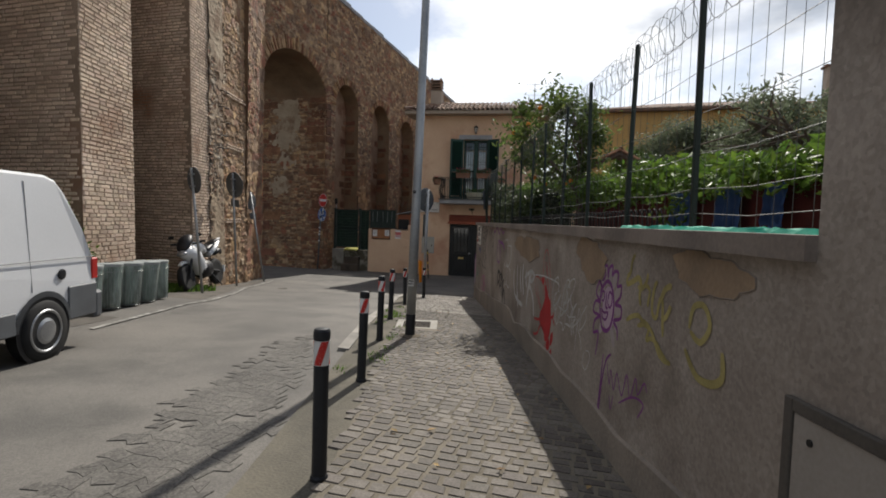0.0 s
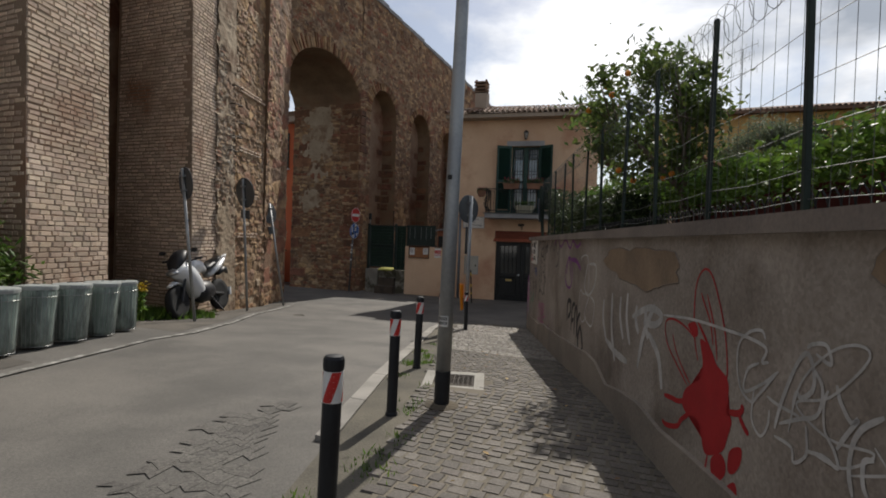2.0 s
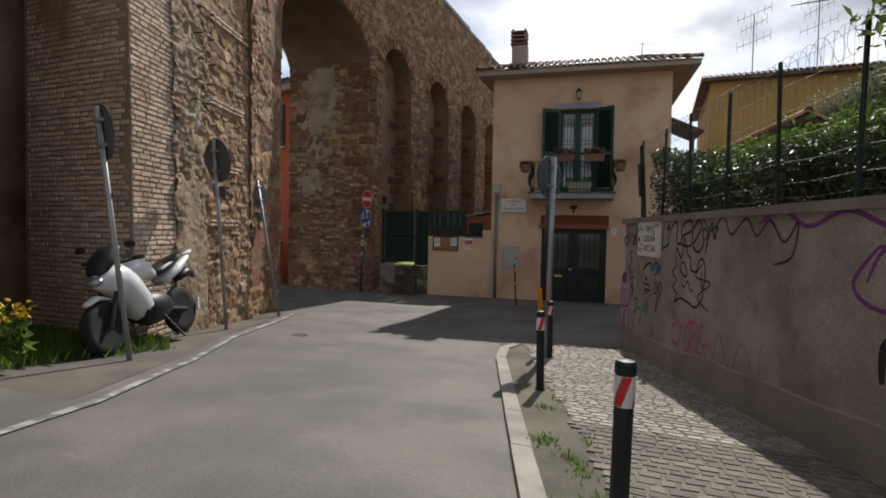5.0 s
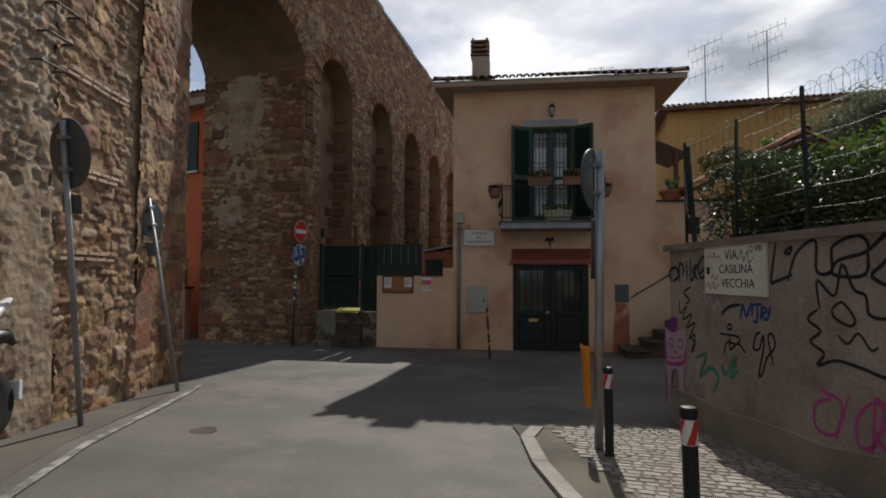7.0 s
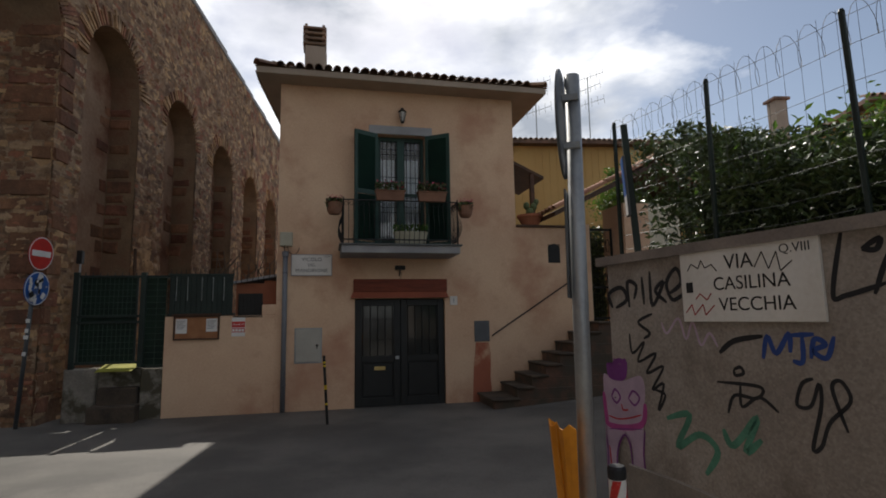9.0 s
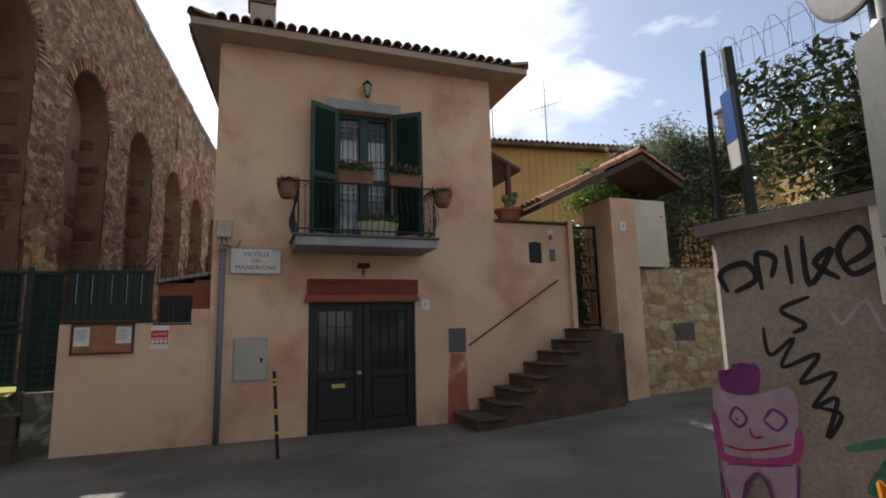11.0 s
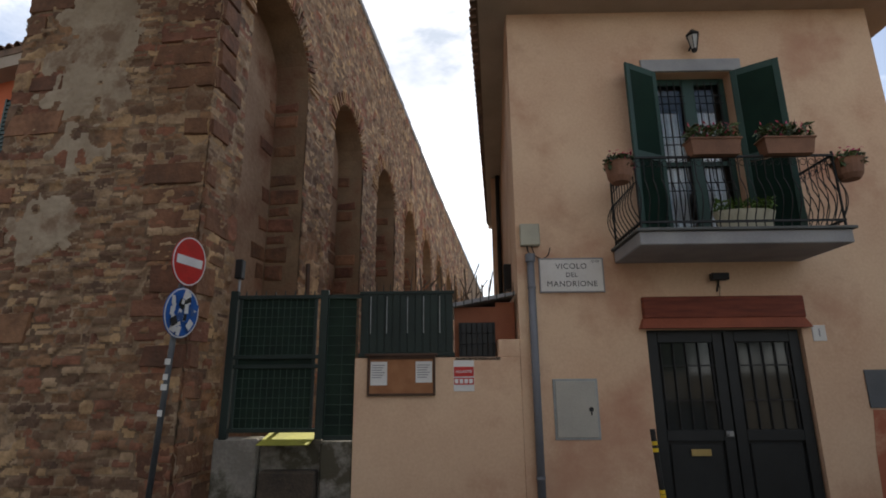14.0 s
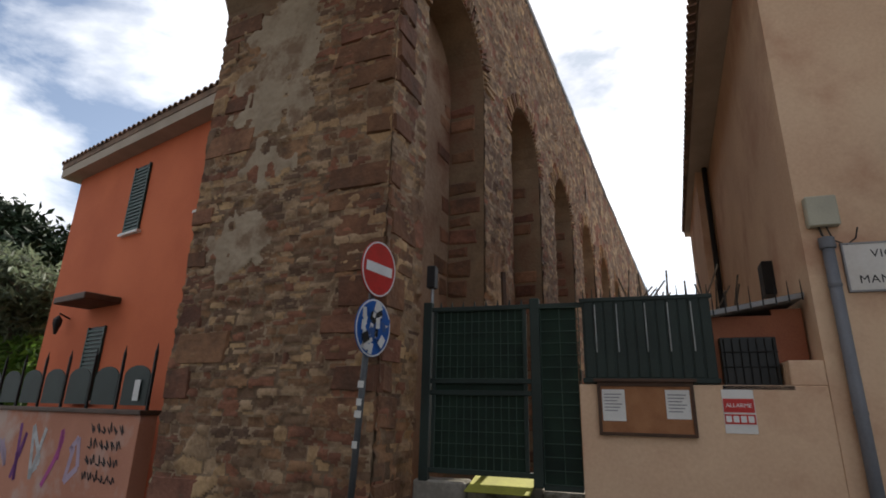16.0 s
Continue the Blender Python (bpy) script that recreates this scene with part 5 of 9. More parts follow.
# no-entry and blue signs at the pier's corner
ne = thing("traffic_signs", Matrix.Translation((-12.02, 19.72, -0.73)) @ pose(0, 0, 0, 0.6, 3.0, 0), "red no-entry sign above a sticker-covered round blue sign", "traffic sign")
part("pole", lathe(B(), [(0.035, -0.1), (0.035, 3.45)], 14), SIGNBACK, ne, smooth=True)
FACE = pose(0, -0.055, 0, 90, 0, 0)
for nm, zc, r, mt, lb in (("no_entry_disc", 3.18, 0.31, RED, "red no-entry disc with white bar"), ("blue_disc", 2.53, 0.31, BLUE, "round blue sign covered with stickers")):
    bm = lathe(B(), [(r - 0.01, -0.008), (r, 0), (r, 0.012), (r - 0.01, 0.014)], 40)
    m = Matrix.Translation((0, 0, zc)) @ pose(0, 0, 0, 0, 0, 86) @ FACE
    bmesh.ops.transform(bm, matrix=m, verts=bm.verts)
    d = part(nm, bm, mt, ne, lb)
    bm = lathe(B(), [(r - 0.004, 0.0135), (r - 0.004, 0.016), (r - 0.02, 0.016), (r - 0.02, 0.0135)], 40)
    bmesh.ops.transform(bm, matrix=m, verts=bm.verts)
    part("rim", bm, WHITE, d, "thin white rim")
    bm = B()
    if mt is RED:
        box(bm, -0.24, 0.24, -0.055, 0.055, 0.014, 0.019, 0.002, m)
        part("white_bar", bm, WHITE, d, "white bar")
    else:
        rnd = random.Random(8)
        for k in range(60):
            x, y = rnd.uniform(-.24, .24), rnd.uniform(-.24, .24)
            if math.hypot(x, y) < 0.24:
                w, h = rnd.uniform(.02, .055), rnd.uniform(.02, .06)
                bm2 = box(B(), -w, w, -h, h, 0.0142 + 0.0004 * k, 0.0148 + 0.0004 * k, 0, m @ Matrix.Translation((x, y, 0)) @ pose(0, 0, 0, 0, 0, rnd.uniform(-40, 40)))
                part("sticker", bm2, rnd.choice((WHITE, PAPER, INK, MATS["blue_plastic"], BLUE, WHITE)), d)
for z, w in ((1.9, .035), (1.72, .03), (1.6, .04), (1.3, .03)):
    part("sticker", box(B(), -w, w, -0.04, -0.033, z, z + 0.07), PAPER, ne)

# wire bins with pale green bags
def street_bin():
    t = thing("litter_bin", at_ground(-6.85, 4.32), "wire litter bin with pale green plastic bag and lid", "bin", "row of bins")
    part("bag", lathe(B(), [(0.15, 0.03), (0.18, 0.10), (0.19, 0.40), (0.205, 0.60), (0.21, 0.70), (0.205, 0.72)], 22), BAG, t, "translucent pale green bag", True)
    part("lid", lathe(B(), [(0.218, 0.70), (0.222, 0.735), (0.218, 0.75), (0.1, 0.765), (0.0, 0.768)], 24), BINLID, t, "flat grey lid")
    bm = B()
    rod(bm, (-0.06, 0, 0.768), (0.06, 0, 0.768), 0.008, seg=5)
    part("lid_handle", bm, IRON, t)
    bm = B()
    for z, r in ((0.04, 0.175), (0.62, 0.214)):
        tube(bm, [(r * math.cos(a), r * math.sin(a), z) for a in np.linspace(0, 6.2832, 25)], 0.004, 4)
    for k in range(26):
        a = k * 2 * math.pi / 26
        rod(bm, (0.178 * math.cos(a), 0.178 * math.sin(a), 0.02), (0.218 * math.cos(a), 0.218 * math.sin(a), 0.68), 0.003, seg=4)
    tagged(part("wire_basket", bm, WIREMAT, t), "wire basket", kind="stuff")
    return t


b0 = street_bin()
for i, (x, y) in enumerate(((-7.03, 4.82), (-7.16, 5.32), (-7.34, 5.83), (-7.62, 6.38), (-6.72, 3.80))):
    copy_thing(b0, at_ground(x, y) @ pose(0, 0, 0, (i * 37 % 5) - 2, (i * 53 % 5) - 2, 70 * i))

# ---- white van ----
VM = at_ground(-4.98, 2.93) @ pose(0, 0, 0, 0, 0, 17.7)
van = thing("van", VM, "white panel van with grey bumper parked at the roadside", "van")
side = [(0.05, 0.36), (0.05, 0.72), (0.0, 0.98), (-0.13, 1.32), (-0.34, 1.70), (-0.47, 1.84), (-0.62, 1.885), (-2.6, 1.90), (-3.1, 1.72), (-3.62, 1.18), (-4.25, 0.92), (-4.4, 0.6), (-4.4, 0.36)]
bm = B()
rings = []
for xo, inset in ((0.0, 0.05), (-0.05, 0.0), (-1.7, 0.0), (-1.75, 0.05)):
    ring = []
    for y, z in side:
        tilt = max(0, z - 1.0) * 0.10
        cx = xo - tilt if xo > -0.9 else xo + tilt
        ring.append(bm.verts.new((cx, y - (inset if y > -2 else -inset), z - (inset * 0.6 if z > 1.6 else 0))))
    rings.append(ring)
for a, b in zip(rings, rings[1:]):
    for k in range(len(side)):
        j = (k + 1) % len(side)
        bm.faces.new((a[k], b[k], b[j], a[j]))
bm.faces.new(rings[0])
bm.faces.new(rings[-1][::-1])
bmesh.ops.recalc_face_normals(bm, faces=bm.faces)
vb = part("body", bm, VANWHITE, van, "glossy white body panels")
bm = B()
box(bm, -1.74, 0.012, -0.02, 0.12, 0.30, 0.62, 0.03)
part("bumper", bm, PLASTIC_GREY, van, "grey plastic bumper")
bm = B()
box(bm, -0.03, 0.016, -0.46, 0.0, 0.36, 0.72, 0.012)
box(bm, -0.03, 0.016, -3.3, -1.16, 0.34, 0.56, 0.012)
part("side_cladding", bm, PLASTIC_GREY, van, "grey lower cladding")
bm = B()
for y0, z0, y1, z1 in ((-0.95, 0.72, -0.95, 1.80), (-0.02, 1.02, -1.9, 1.02), (-1.95, 0.6, -1.95, 1.8)):
    for f in range(1):
        x0, x1 = -max(0, z0 - 1) * .1, -max(0, z1 - 1) * .1
        rod(bm, (x0 + 0.001, y0, z0), (x1 + 0.001, y1, z1), 0.005, seg=4)
part("panel_seam", bm, PLASTIC_GREY, van, "dark panel gaps")
bm = lathe(B(), [(0.055, 0), (0.055, 0.012), (0.04, 0.016), (0.0, 0.016)], 18)
bmesh.ops.transform(bm, matrix=Matrix.Translation((0.0, -0.55, 0.86)) @ pose(0, 0, 0, 0, 90, 0), verts=bm.verts)
part("fuel_cap", bm, BIKEBLACK, van, "round black fuel cap")
bm = B()
box(bm, -0.06, 0.004, -0.07, 0.035, 0.76, 1.0, 0.01)
part("tail_light", bm, RED, van, "red tail light")
wheel_tyre = lathe(B(), [(0.21, -0.09), (0.29, -0.095), (0.315, -0.06), (0.315, 0.06), (0.29, 0.095), (0.21, 0.09)], 30)
rot = pose(0, 0, 0, 0, 90, 0)
WH = Matrix.Translation((-0.062, -0.80, 0.315)) @ rot
bmesh.ops.transform(wheel_tyre, matrix=WH, verts=wheel_tyre.verts)
wheel = part("wheel", wheel_tyre, RUBBER, van, "black tyre", True)
bm = lathe(B(), [(0.222, 0.088), (0.212, 0.098), (0.20, 0.098), (0.185, 0.085), (0.13, 0.09), (0.10, 0.105), (0.06, 0.11), (0.0, 0.112)], 30)
bmesh.ops.transform(bm, matrix=WH, verts=bm.verts)
part("rim", bm, ALLOY, wheel, "silver steel wheel rim")
bm = B()
for k in range(8):
    a = k * math.pi / 4
    rod(bm, (0.158 * math.cos(a), 0.158 * math.sin(a), 0.08), (0.158 * math.cos(a), 0.158 * math.sin(a), 0.0895), 0.016, seg=8)
bmesh.ops.transform(bm, matrix=WH, verts=bm.verts)
part("vent_holes", bm, BIKEBLACK, wheel)
bm = B()
arc = [(-0.80 + 0.40 * math.cos(a), 0.315 + 0.40 * math.sin(a)) for a in np.linspace(0.15, math.pi - 0.1, 14)]
for (a0, z0), (a1, z1) in zip(arc, arc[1:]):
    c = Vector((-0.80, 0.315))
    i0, i1 = [c + (Vector(q) - c) * 0.86 for q in ((a0, z0), (a1, z1))]
    vs = [bm.verts.new(p) for p in ((0.014, a0, z0), (0.014, a1, z1), (0.018, i1.x, i1.y), (0.018, i0.x, i0.y))]
    bm.faces.new(vs)
bmesh.ops.solidify(bm, geom=bm.faces[:], thickness=0.012)
part("wheel_arch", bm, PLASTIC_GREY, van, "grey wheel arch lip")
bm = lathe(B(), [(0.36, 0.0), (0.36, 0.004), (0.0, 0.004)], 24)
bmesh.ops.transform(bm, matrix=Matrix.Translation((0.004, -0.80, 0.33)) @ rot, verts=bm.verts)
part("wheel_well", bm, BIKEBLACK, van, "dark wheel well")

# ---- motorbike ----
bike = thing("motorbike", at_ground(-8.85, 8.50) @ pose(0, 0, 0, -9, 0, 107) @ Matrix.Scale(1.12, 4), "white and black motorbike on its stand below the arches", "motorbike")


def bike_wheel(x, r):
    m = Matrix.Translation((x, 0, r)) @ pose(0, 0, 0, 90, 0, 0)
    bm = lathe(B(), [(r - 0.10, -0.05), (r - 0.03, -0.065), (r, -0.03), (r, 0.03), (r - 0.03, 0.065), (r - 0.10, 0.05)], 28)
    bmesh.ops.transform(bm, matrix=m, verts=bm.verts)
    w = part("wheel", bm, RUBBER, bike, "black tyre", True)
    bm = B()
    for k in range(5):
        a = k * 2 * math.pi / 5
        rod(bm, (0.03 * math.cos(a), 0.03 * math.sin(a), 0), ((r - 0.09) * math.cos(a + .15), (r - 0.09) * math.sin(a + .15), 0), 0.02, 0.014, 6)
    lathe(bm, [(0.06, -0.05), (0.06, 0.05)], 12)
    lathe(bm, [(r - 0.1, -0.04), (r - 0.085, -0.04), (r - 0.085, 0.04), (r - 0.1, 0.04)], 24)
    bmesh.ops.transform(bm, matrix=m, verts=bm.verts)
    part("spokes", bm, BIKEBLACK, w)


bike_wheel(0.0, 0.30)
bike_wheel(1.42, 0.31)
bm = B()
for s in (-1, 1):
    rod(bm, (0.0, s * 0.09, 0.3), (0.27, s * 0.09, 0.92), 0.025)
part("fork", bm, BIKEBLACK, bike)


def loft(sections, seg=12):
    """A rounded body through (x, z, half width, half height) sections."""
    bm = B()
    rings = [[bm.verts.new((x, hw * math.cos(2 * math.pi * k / seg), z + hh * math.sin(2 * math.pi * k / seg))) for k in range(seg)] for x, z, hw, hh in sections]
    for a, b in zip(rings, rings[1:]):
        for k in range(seg):
            j = (k + 1) % seg
            bm.faces.new((a[k], a[j], b[j], b[k]))
    bm.faces.new(rings[0][::-1])
    bm.faces.new(rings[-1])
    bmesh.ops.recalc_face_normals(bm, faces=bm.faces)
    return bm


part("fairing", loft([(-0.06, 0.80, 0.04, 0.05), (0.06, 0.84, 0.15, 0.13), (0.28, 0.80, 0.2, 0.22), (0.48, 0.64, 0.2, 0.30), (0.66, 0.48, 0.17, 0.24), (0.80, 0.36, 0.10, 0.12)]), BIKEWHITE, bike, "white fairing", True)
part("tank", loft([(0.42, 0.90, 0.08, 0.06), (0.52, 0.93, 0.16, 0.12), (0.75, 0.90, 0.15, 0.12), (0.92, 0.82, 0.09, 0.06)]), BIKEWHITE, bike, "white tank", True)
part("seat", loft([(0.84, 0.84, 0.09, 0.05), (1.0, 0.86, 0.14, 0.07), (1.25, 0.94, 0.13, 0.08), (1.55, 1.05, 0.08, 0.04)]), BIKEBLACK, bike, "black seat", True)
part("tail", loft([(1.1, 0.74, 0.12, 0.07), (1.38, 0.86, 0.135, 0.085), (1.62, 0.99, 0.11, 0.06), (1.86, 1.10, 0.03, 0.02)]), BIKEWHITE, bike, "white tail", True)
part("engine", loft([(0.55, 0.42, 0.15, 0.16), (0.75, 0.42, 0.19, 0.22), (1.0, 0.42, 0.17, 0.2), (1.15, 0.42, 0.1, 0.12)]), BIKEBLACK, bike, "dark engine", True)
part("windscreen", loft([(-0.02, 0.90, 0.09, 0.04), (0.06, 0.99, 0.15, 0.11), (0.18, 1.08, 0.16, 0.12), (0.30, 1.17, 0.12, 0.06), (0.36, 1.2, 0.06, 0.02)]), BIKEBLACK, bike, "dark windscreen", True)
part("mudguard", loft([(-0.2, 0.58, 0.05, 0.02), (-0.05, 0.64, 0.07, 0.03), (0.15, 0.6, 0.06, 0.02)]), BIKEWHITE, bike, "white mudguard", True)
bm = B()
rod(bm, (0.30, -0.36, 1.04), (0.27, -0.1, 1.0), 0.016)
rod(bm, (0.30, 0.36, 1.04), (0.27, 0.1, 1.0), 0.016)
rod(bm, (0.30, -0.38, 1.04), (0.30, -0.26, 1.04), 0.022)
rod(bm, (0.30, 0.38, 1.04), (0.30, 0.26, 1.04), 0.022)
part("handlebar", bm, BIKEBLACK, bike)
for s in (-1, 1):
    bm = loft([(0.18, 1.18, 0.02, 0.01), (0.2, 1.19, 0.07, 0.04), (0.22, 1.19, 0.06, 0.035)])
    bmesh.ops.translate(bm, vec=(0, s * 0.3, 0), verts=bm.verts)
    mr = part("mirror", bm, BIKEBLACK, bike)
bm = B()
rod(bm, (1.0, 0.16, 0.35), (1.55, 0.2, 0.5), 0.045, 0.06, 12)
part("exhaust", bm, ALLOY, bike, "metal exhaust")
bm = B()
rod(bm, (1.0, -0.05, 0.38), (1.42, -0.09, 0.31), 0.03)
rod(bm, (0.85, -0.12, 0.35), (0.95, -0.32, 0.0), 0.014)
part("swingarm", bm, BIKEBLACK, bike)
bm = B()
box(bm, 1.62, 1.66, -0.09, 0.09, 0.62, 0.78, 0.004, pose(0, 0, 0, 0, 12, 0))
part("number_plate", bm, WHITE, bike)
part("tail_hugger", loft([(1.45, 0.74, 0.07, 0.05), (1.64, 0.80, 0.08, 0.07), (1.78, 0.80, 0.06, 0.06), (1.84, 0.74, 0.03, 0.03)]), BIKEBLACK, bike, "black plastic under the tail", True)
part("headlight", loft([(-0.10, 0.80, 0.05, 0.02), (-0.075, 0.81, 0.10, 0.05), (-0.03, 0.82, 0.11, 0.06)]), ALLOY, bike, "clear headlight", True)

# ---- marks and small things on the street ----
mh = thing("manhole_cover", at_ground(-8.36, 11.59, 0.004), "small oval iron manhole cover in the road", "manhole cover")
bm = lathe(B(), [(0.14, 0), (0.14, 0.006), (0.12, 0.008), (0.115, 0.004), (0.0, 0.004)], 24)
part("cover", bm, surface("rusty_iron", (0.09, 0.075, 0.062), (0.05, 0.043, 0.037), 6, .7, .5, 60, metal=.3), mh)
gr = thing("drain_grate", at_ground(-2.14, 6.0, PAVE_UP + 0.004) @ pose(0, 0, 0, 1.5, 0, 17) @ Matrix.Scale(0.75, 4), "rusty iron drain grate set in a pale concrete frame", "drain grate")
bm = B()
for x0, x1, y0, y1 in ((-.42, -.28, -.42, .42), (.28, .42, -.42, .42), (-.28, .28, -.42, -.28), (-.28, .28, .28, .42)):
    box(bm, x0, x1, y0, y1, -0.03, 0.012, 0.004)
part("surround", bm, TREADEDGE, gr, "pale concrete surround")
bm = B()
for k in range(9):
    p = -0.26 + k * 0.065
    box(bm, p - 0.008, p + 0.008, -0.28, 0.28, -0.03, 0.004)
    box(bm, -0.28, 0.28, p - 0.008, p + 0.008, -0.028, 0.010)
part("bars", bm, MATS["rusty_iron"], gr, "rusty crossed bars")

# hatch in the tall wall
hatch = thing("wall_hatch", Matrix.Translation(on_wall(-0.16, 0.0, 0.0)) @ pose(0, 0, 0, 0, 0, -72.3), "grey metal hatch with dark frame in the rendered wall", "hatch")
bm = B()
box(bm, -0.40, 0.36, -0.015, 0.02, 0.50, 1.13, 0.004)
part("plate", bm, surface("grey_painted_hatch", (0.34, 0.31, 0.285), (0.27, 0.245, 0.22), 2, .7, .2), hatch)
bm = B()
for x0, x1, z0, z1 in ((-0.44, -0.40, 0.46, 1.17), (0.36, 0.40, 0.46, 1.17), (-0.40, 0.36, 1.13, 1.17), (-0.40, 0.36, 0.46, 0.50)):
    box(bm, x0, x1, -0.022, 0.02, z0, z1, 0.003)
part("frame", bm, surface("dark_hatch_frame", (0.09, 0.08, 0.07), (0.05, 0.045, 0.04), 3, .8, .3), hatch, "dark frame")
bm = B()
for x in (-0.32, 0.0, 0.28):
    for z in (1.06, 0.56):
        rod(bm, (x, -0.02, z), (x, -0.012, z), 0.012)
part("bolts", bm, IRON, hatch)

# bare patches where render has come off
for yc, zc, ry, rz, sd in ((0.80, 1.50, 0.27, 0.10, 1), (2.43, 1.44, 0.36, 0.15, 2), (5.2, 1.38, 0.80, 0.17, 4)):
    n, rnd = 40, random.Random(sd)
    ph = [rnd.uniform(0, 6.28) for _ in range(4)]
    o = []
    for k in range(n):
        a = 2 * math.pi * k / n
        w = 1 + 0.16 * math.sin(2 * a + ph[0]) + 0.1 * math.sin(3 * a + ph[1]) + 0.07 * math.sin(7 * a + ph[2]) + 0.04 * math.sin(13 * a + ph[3])
        o.append((ry * w * math.cos(a), min(rz * w * math.sin(a), 1.595 - zc)))
    bm = B()
    slab(bm, o, lambda u, v, w: on_wall(yc + u, zc + v, 0.001 + w), 0.004)
    bmesh.ops.recalc_face_normals(bm, faces=bm.faces)
    part("bare_patch", bm, BARE_RENDER, garden_wall, "ochre patch where render has fallen away")
    bm = B()
    tube(bm, [on_wall(yc + u * 1.005, zc + v * 1.005, 0.002) for u, v in o + o[:1]], 0.005, 4)
    part("broken_edge", bm, COPING, garden_wall)

# ---- graffiti on the garden wall ----
LAYER = [0]


def stroke(colour, width, pts):
    """A sprayed line on the wall through (y, z) points, smoothed."""
    P = [Vector((a, b)) for a, b in pts]
    fine = []
    for i in range(len(P) - 1):
        p0, p1, p2, p3 = P[max(i - 1, 0)], P[i], P[i + 1], P[min(i + 2, len(P) - 1)]
        for k in range(6):
            t = k / 6
            fine.append(0.5 * ((2 * p1) + (p2 - p0) * t + (2 * p0 - 5 * p1 + 4 * p2 - p3) * t * t + (3 * p1 - p0 - 3 * p2 + p3) * t ** 3))
    fine.append(P[-1])
    LAYER[0] += 1
    lift = 0.0012 + 0.00002 * LAYER[0]
    bm, rows = B(), []
    for i, p in enumerate(fine):
        d = (fine[min(i + 1, len(fine) - 1)] - fine[max(i - 1, 0)])
        d = Vector((d.x / 0.9526, d.y))
        d = d.normalized() if d.length > 1e-6 else Vector((1, 0))
        e = min(1.0, 0.55 + 0.5 * min(i, len(fine) - 1 - i) / 3)
        w = width * 0.5 * e * (1 + 0.12 * noise.noise((p.x * 9, p.y * 9, LAYER[0])))
        rows.append([bm.verts.new(on_wall(p.x - d.y * s * w * 0.9526, p.y + d.x * s * w, lift)) for s in (1, -1)])
    for a, b in zip(rows, rows[1:]):
        bm.faces.new((a[0], a[1], b[1], b[0]))
    ob = part("spray_line", bm, SPRAY[colour], GRAFFITI[colour])
    return ob


GRAFFITI = {k: thing("graffiti", (0, 0, 0), l, "graffiti") for k, l in {
    "purple": "purple sprayed flower and scribbles on the garden wall", "red": "red sprayed blob with thin legs on the wall", "white": "white sprayed scrawl on the grey wall",
    "black": "black sprayed letters and outlines on the grey wall", "yellow": "faded yellow sprayed scrawl on the wall", "blue": "blue sprayed letters on the grey wall",
    "pink": "pink sprayed letters and totem on the wall", "green": "faint green sprayed scrawl on the wall", "lilac": "pale lilac sprayed fill on the wall"}.items()}
stroke("purple", 0.022, [(2.22, 0.77), (2.18, 0.94), (2.29, 0.92), (2.27, 1.01), (2.17, 1.06), (2.31, 1.07), (2.27, 1.15), (2.17, 1.16), (2.26, 1.21), (2.20, 1.30), (2.14, 1.26), (2.23, 1.33), (2.13, 1.32), (2.08, 1.36), (2.10, 1.41), (2.05, 1.42), (2.03, 1.35), (2.01, 1.41), (1.95, 1.43), (1.95, 1.37), (1.90, 1.40), (1.84, 1.39), (1.85, 1.31), (1.78, 1.32), (1.79, 1.25), (1.87, 1.19), (1.77, 1.19), (1.77, 1.12), (1.89, 1.08), (1.82, 1.04), (1.81, 0.97)])
stroke("purple", 0.028, [(2.17, 1.13), (2.16, 1.23), (2.10, 1.29), (2.03, 1.32), (1.96, 1.30), (1.91, 1.23), (1.90, 1.14), (1.94, 1.04), (2.01, 0.99), (2.10, 0.99), (2.15, 1.06), (2.17, 1.13)])
stroke("purple", 0.016, [(2.15, 1.19), (2.12, 1.24), (2.08, 1.23), (2.10, 1.18), (2.14, 1.18)])
stroke("purple", 0.018, [(2.02, 1.18), (1.99, 1.25), (1.94, 1.24), (1.94, 1.18), (1.98, 1.15), (2.02, 1.18)])
stroke("purple", 0.02, [(2.04, 1.25), (2.05, 1.15), (2.01, 1.14)])
stroke("purple", 0.018, [(2.14, 1.12), (2.10, 1.06), (2.04, 1.06), (2.00, 1.11), (2.03, 1.11), (2.08, 1.10), (2.14, 1.12)])
stroke("purple", 0.02, [(2.05, 0.82), (2.10, 0.52), (2.17, 0.16)])
stroke("purple", 0.02, [(1.90, 0.86), (2.00, 0.78), (2.08, 0.53), (2.11, 0.17)])
stroke("purple", 0.012, [(1.97, 0.79), (1.91, 0.66), (1.89, 0.76), (1.83, 0.65), (1.78, 0.77), (1.69, 0.66), (1.62, 0.81), (1.56, 0.69), (1.49, 0.83), (1.45, 0.75), (1.37, 0.84), (1.33, 0.80)])
stroke("purple", 0.012, [(1.90, 0.59), (1.87, 0.51), (1.83, 0.61)])
stroke("purple", 0.014, [(1.73, 0.60), (1.52, 0.71), (1.37, 0.72), (1.44, 0.62)])
stroke("white", 0.03, [(6.89, 1.32), (6.56, 1.31), (6.61, 1.10), (6.91, 0.97), (7.11, 1.06), (6.97, 1.32)])
stroke("white", 0.02, [(6.83, 0.98), (7.06, 0.73), (6.69, 0.66), (6.58, 0.91), (6.78, 0.97)])
stroke("white", 0.014, [(7.40, 1.35), (7.25, 1.40), (6.97, 1.38), (6.90, 1.03), (7.16, 0.96), (7.35, 0.98), (7.40, 0.75), (7.19, 0.63), (6.96, 0.72)])
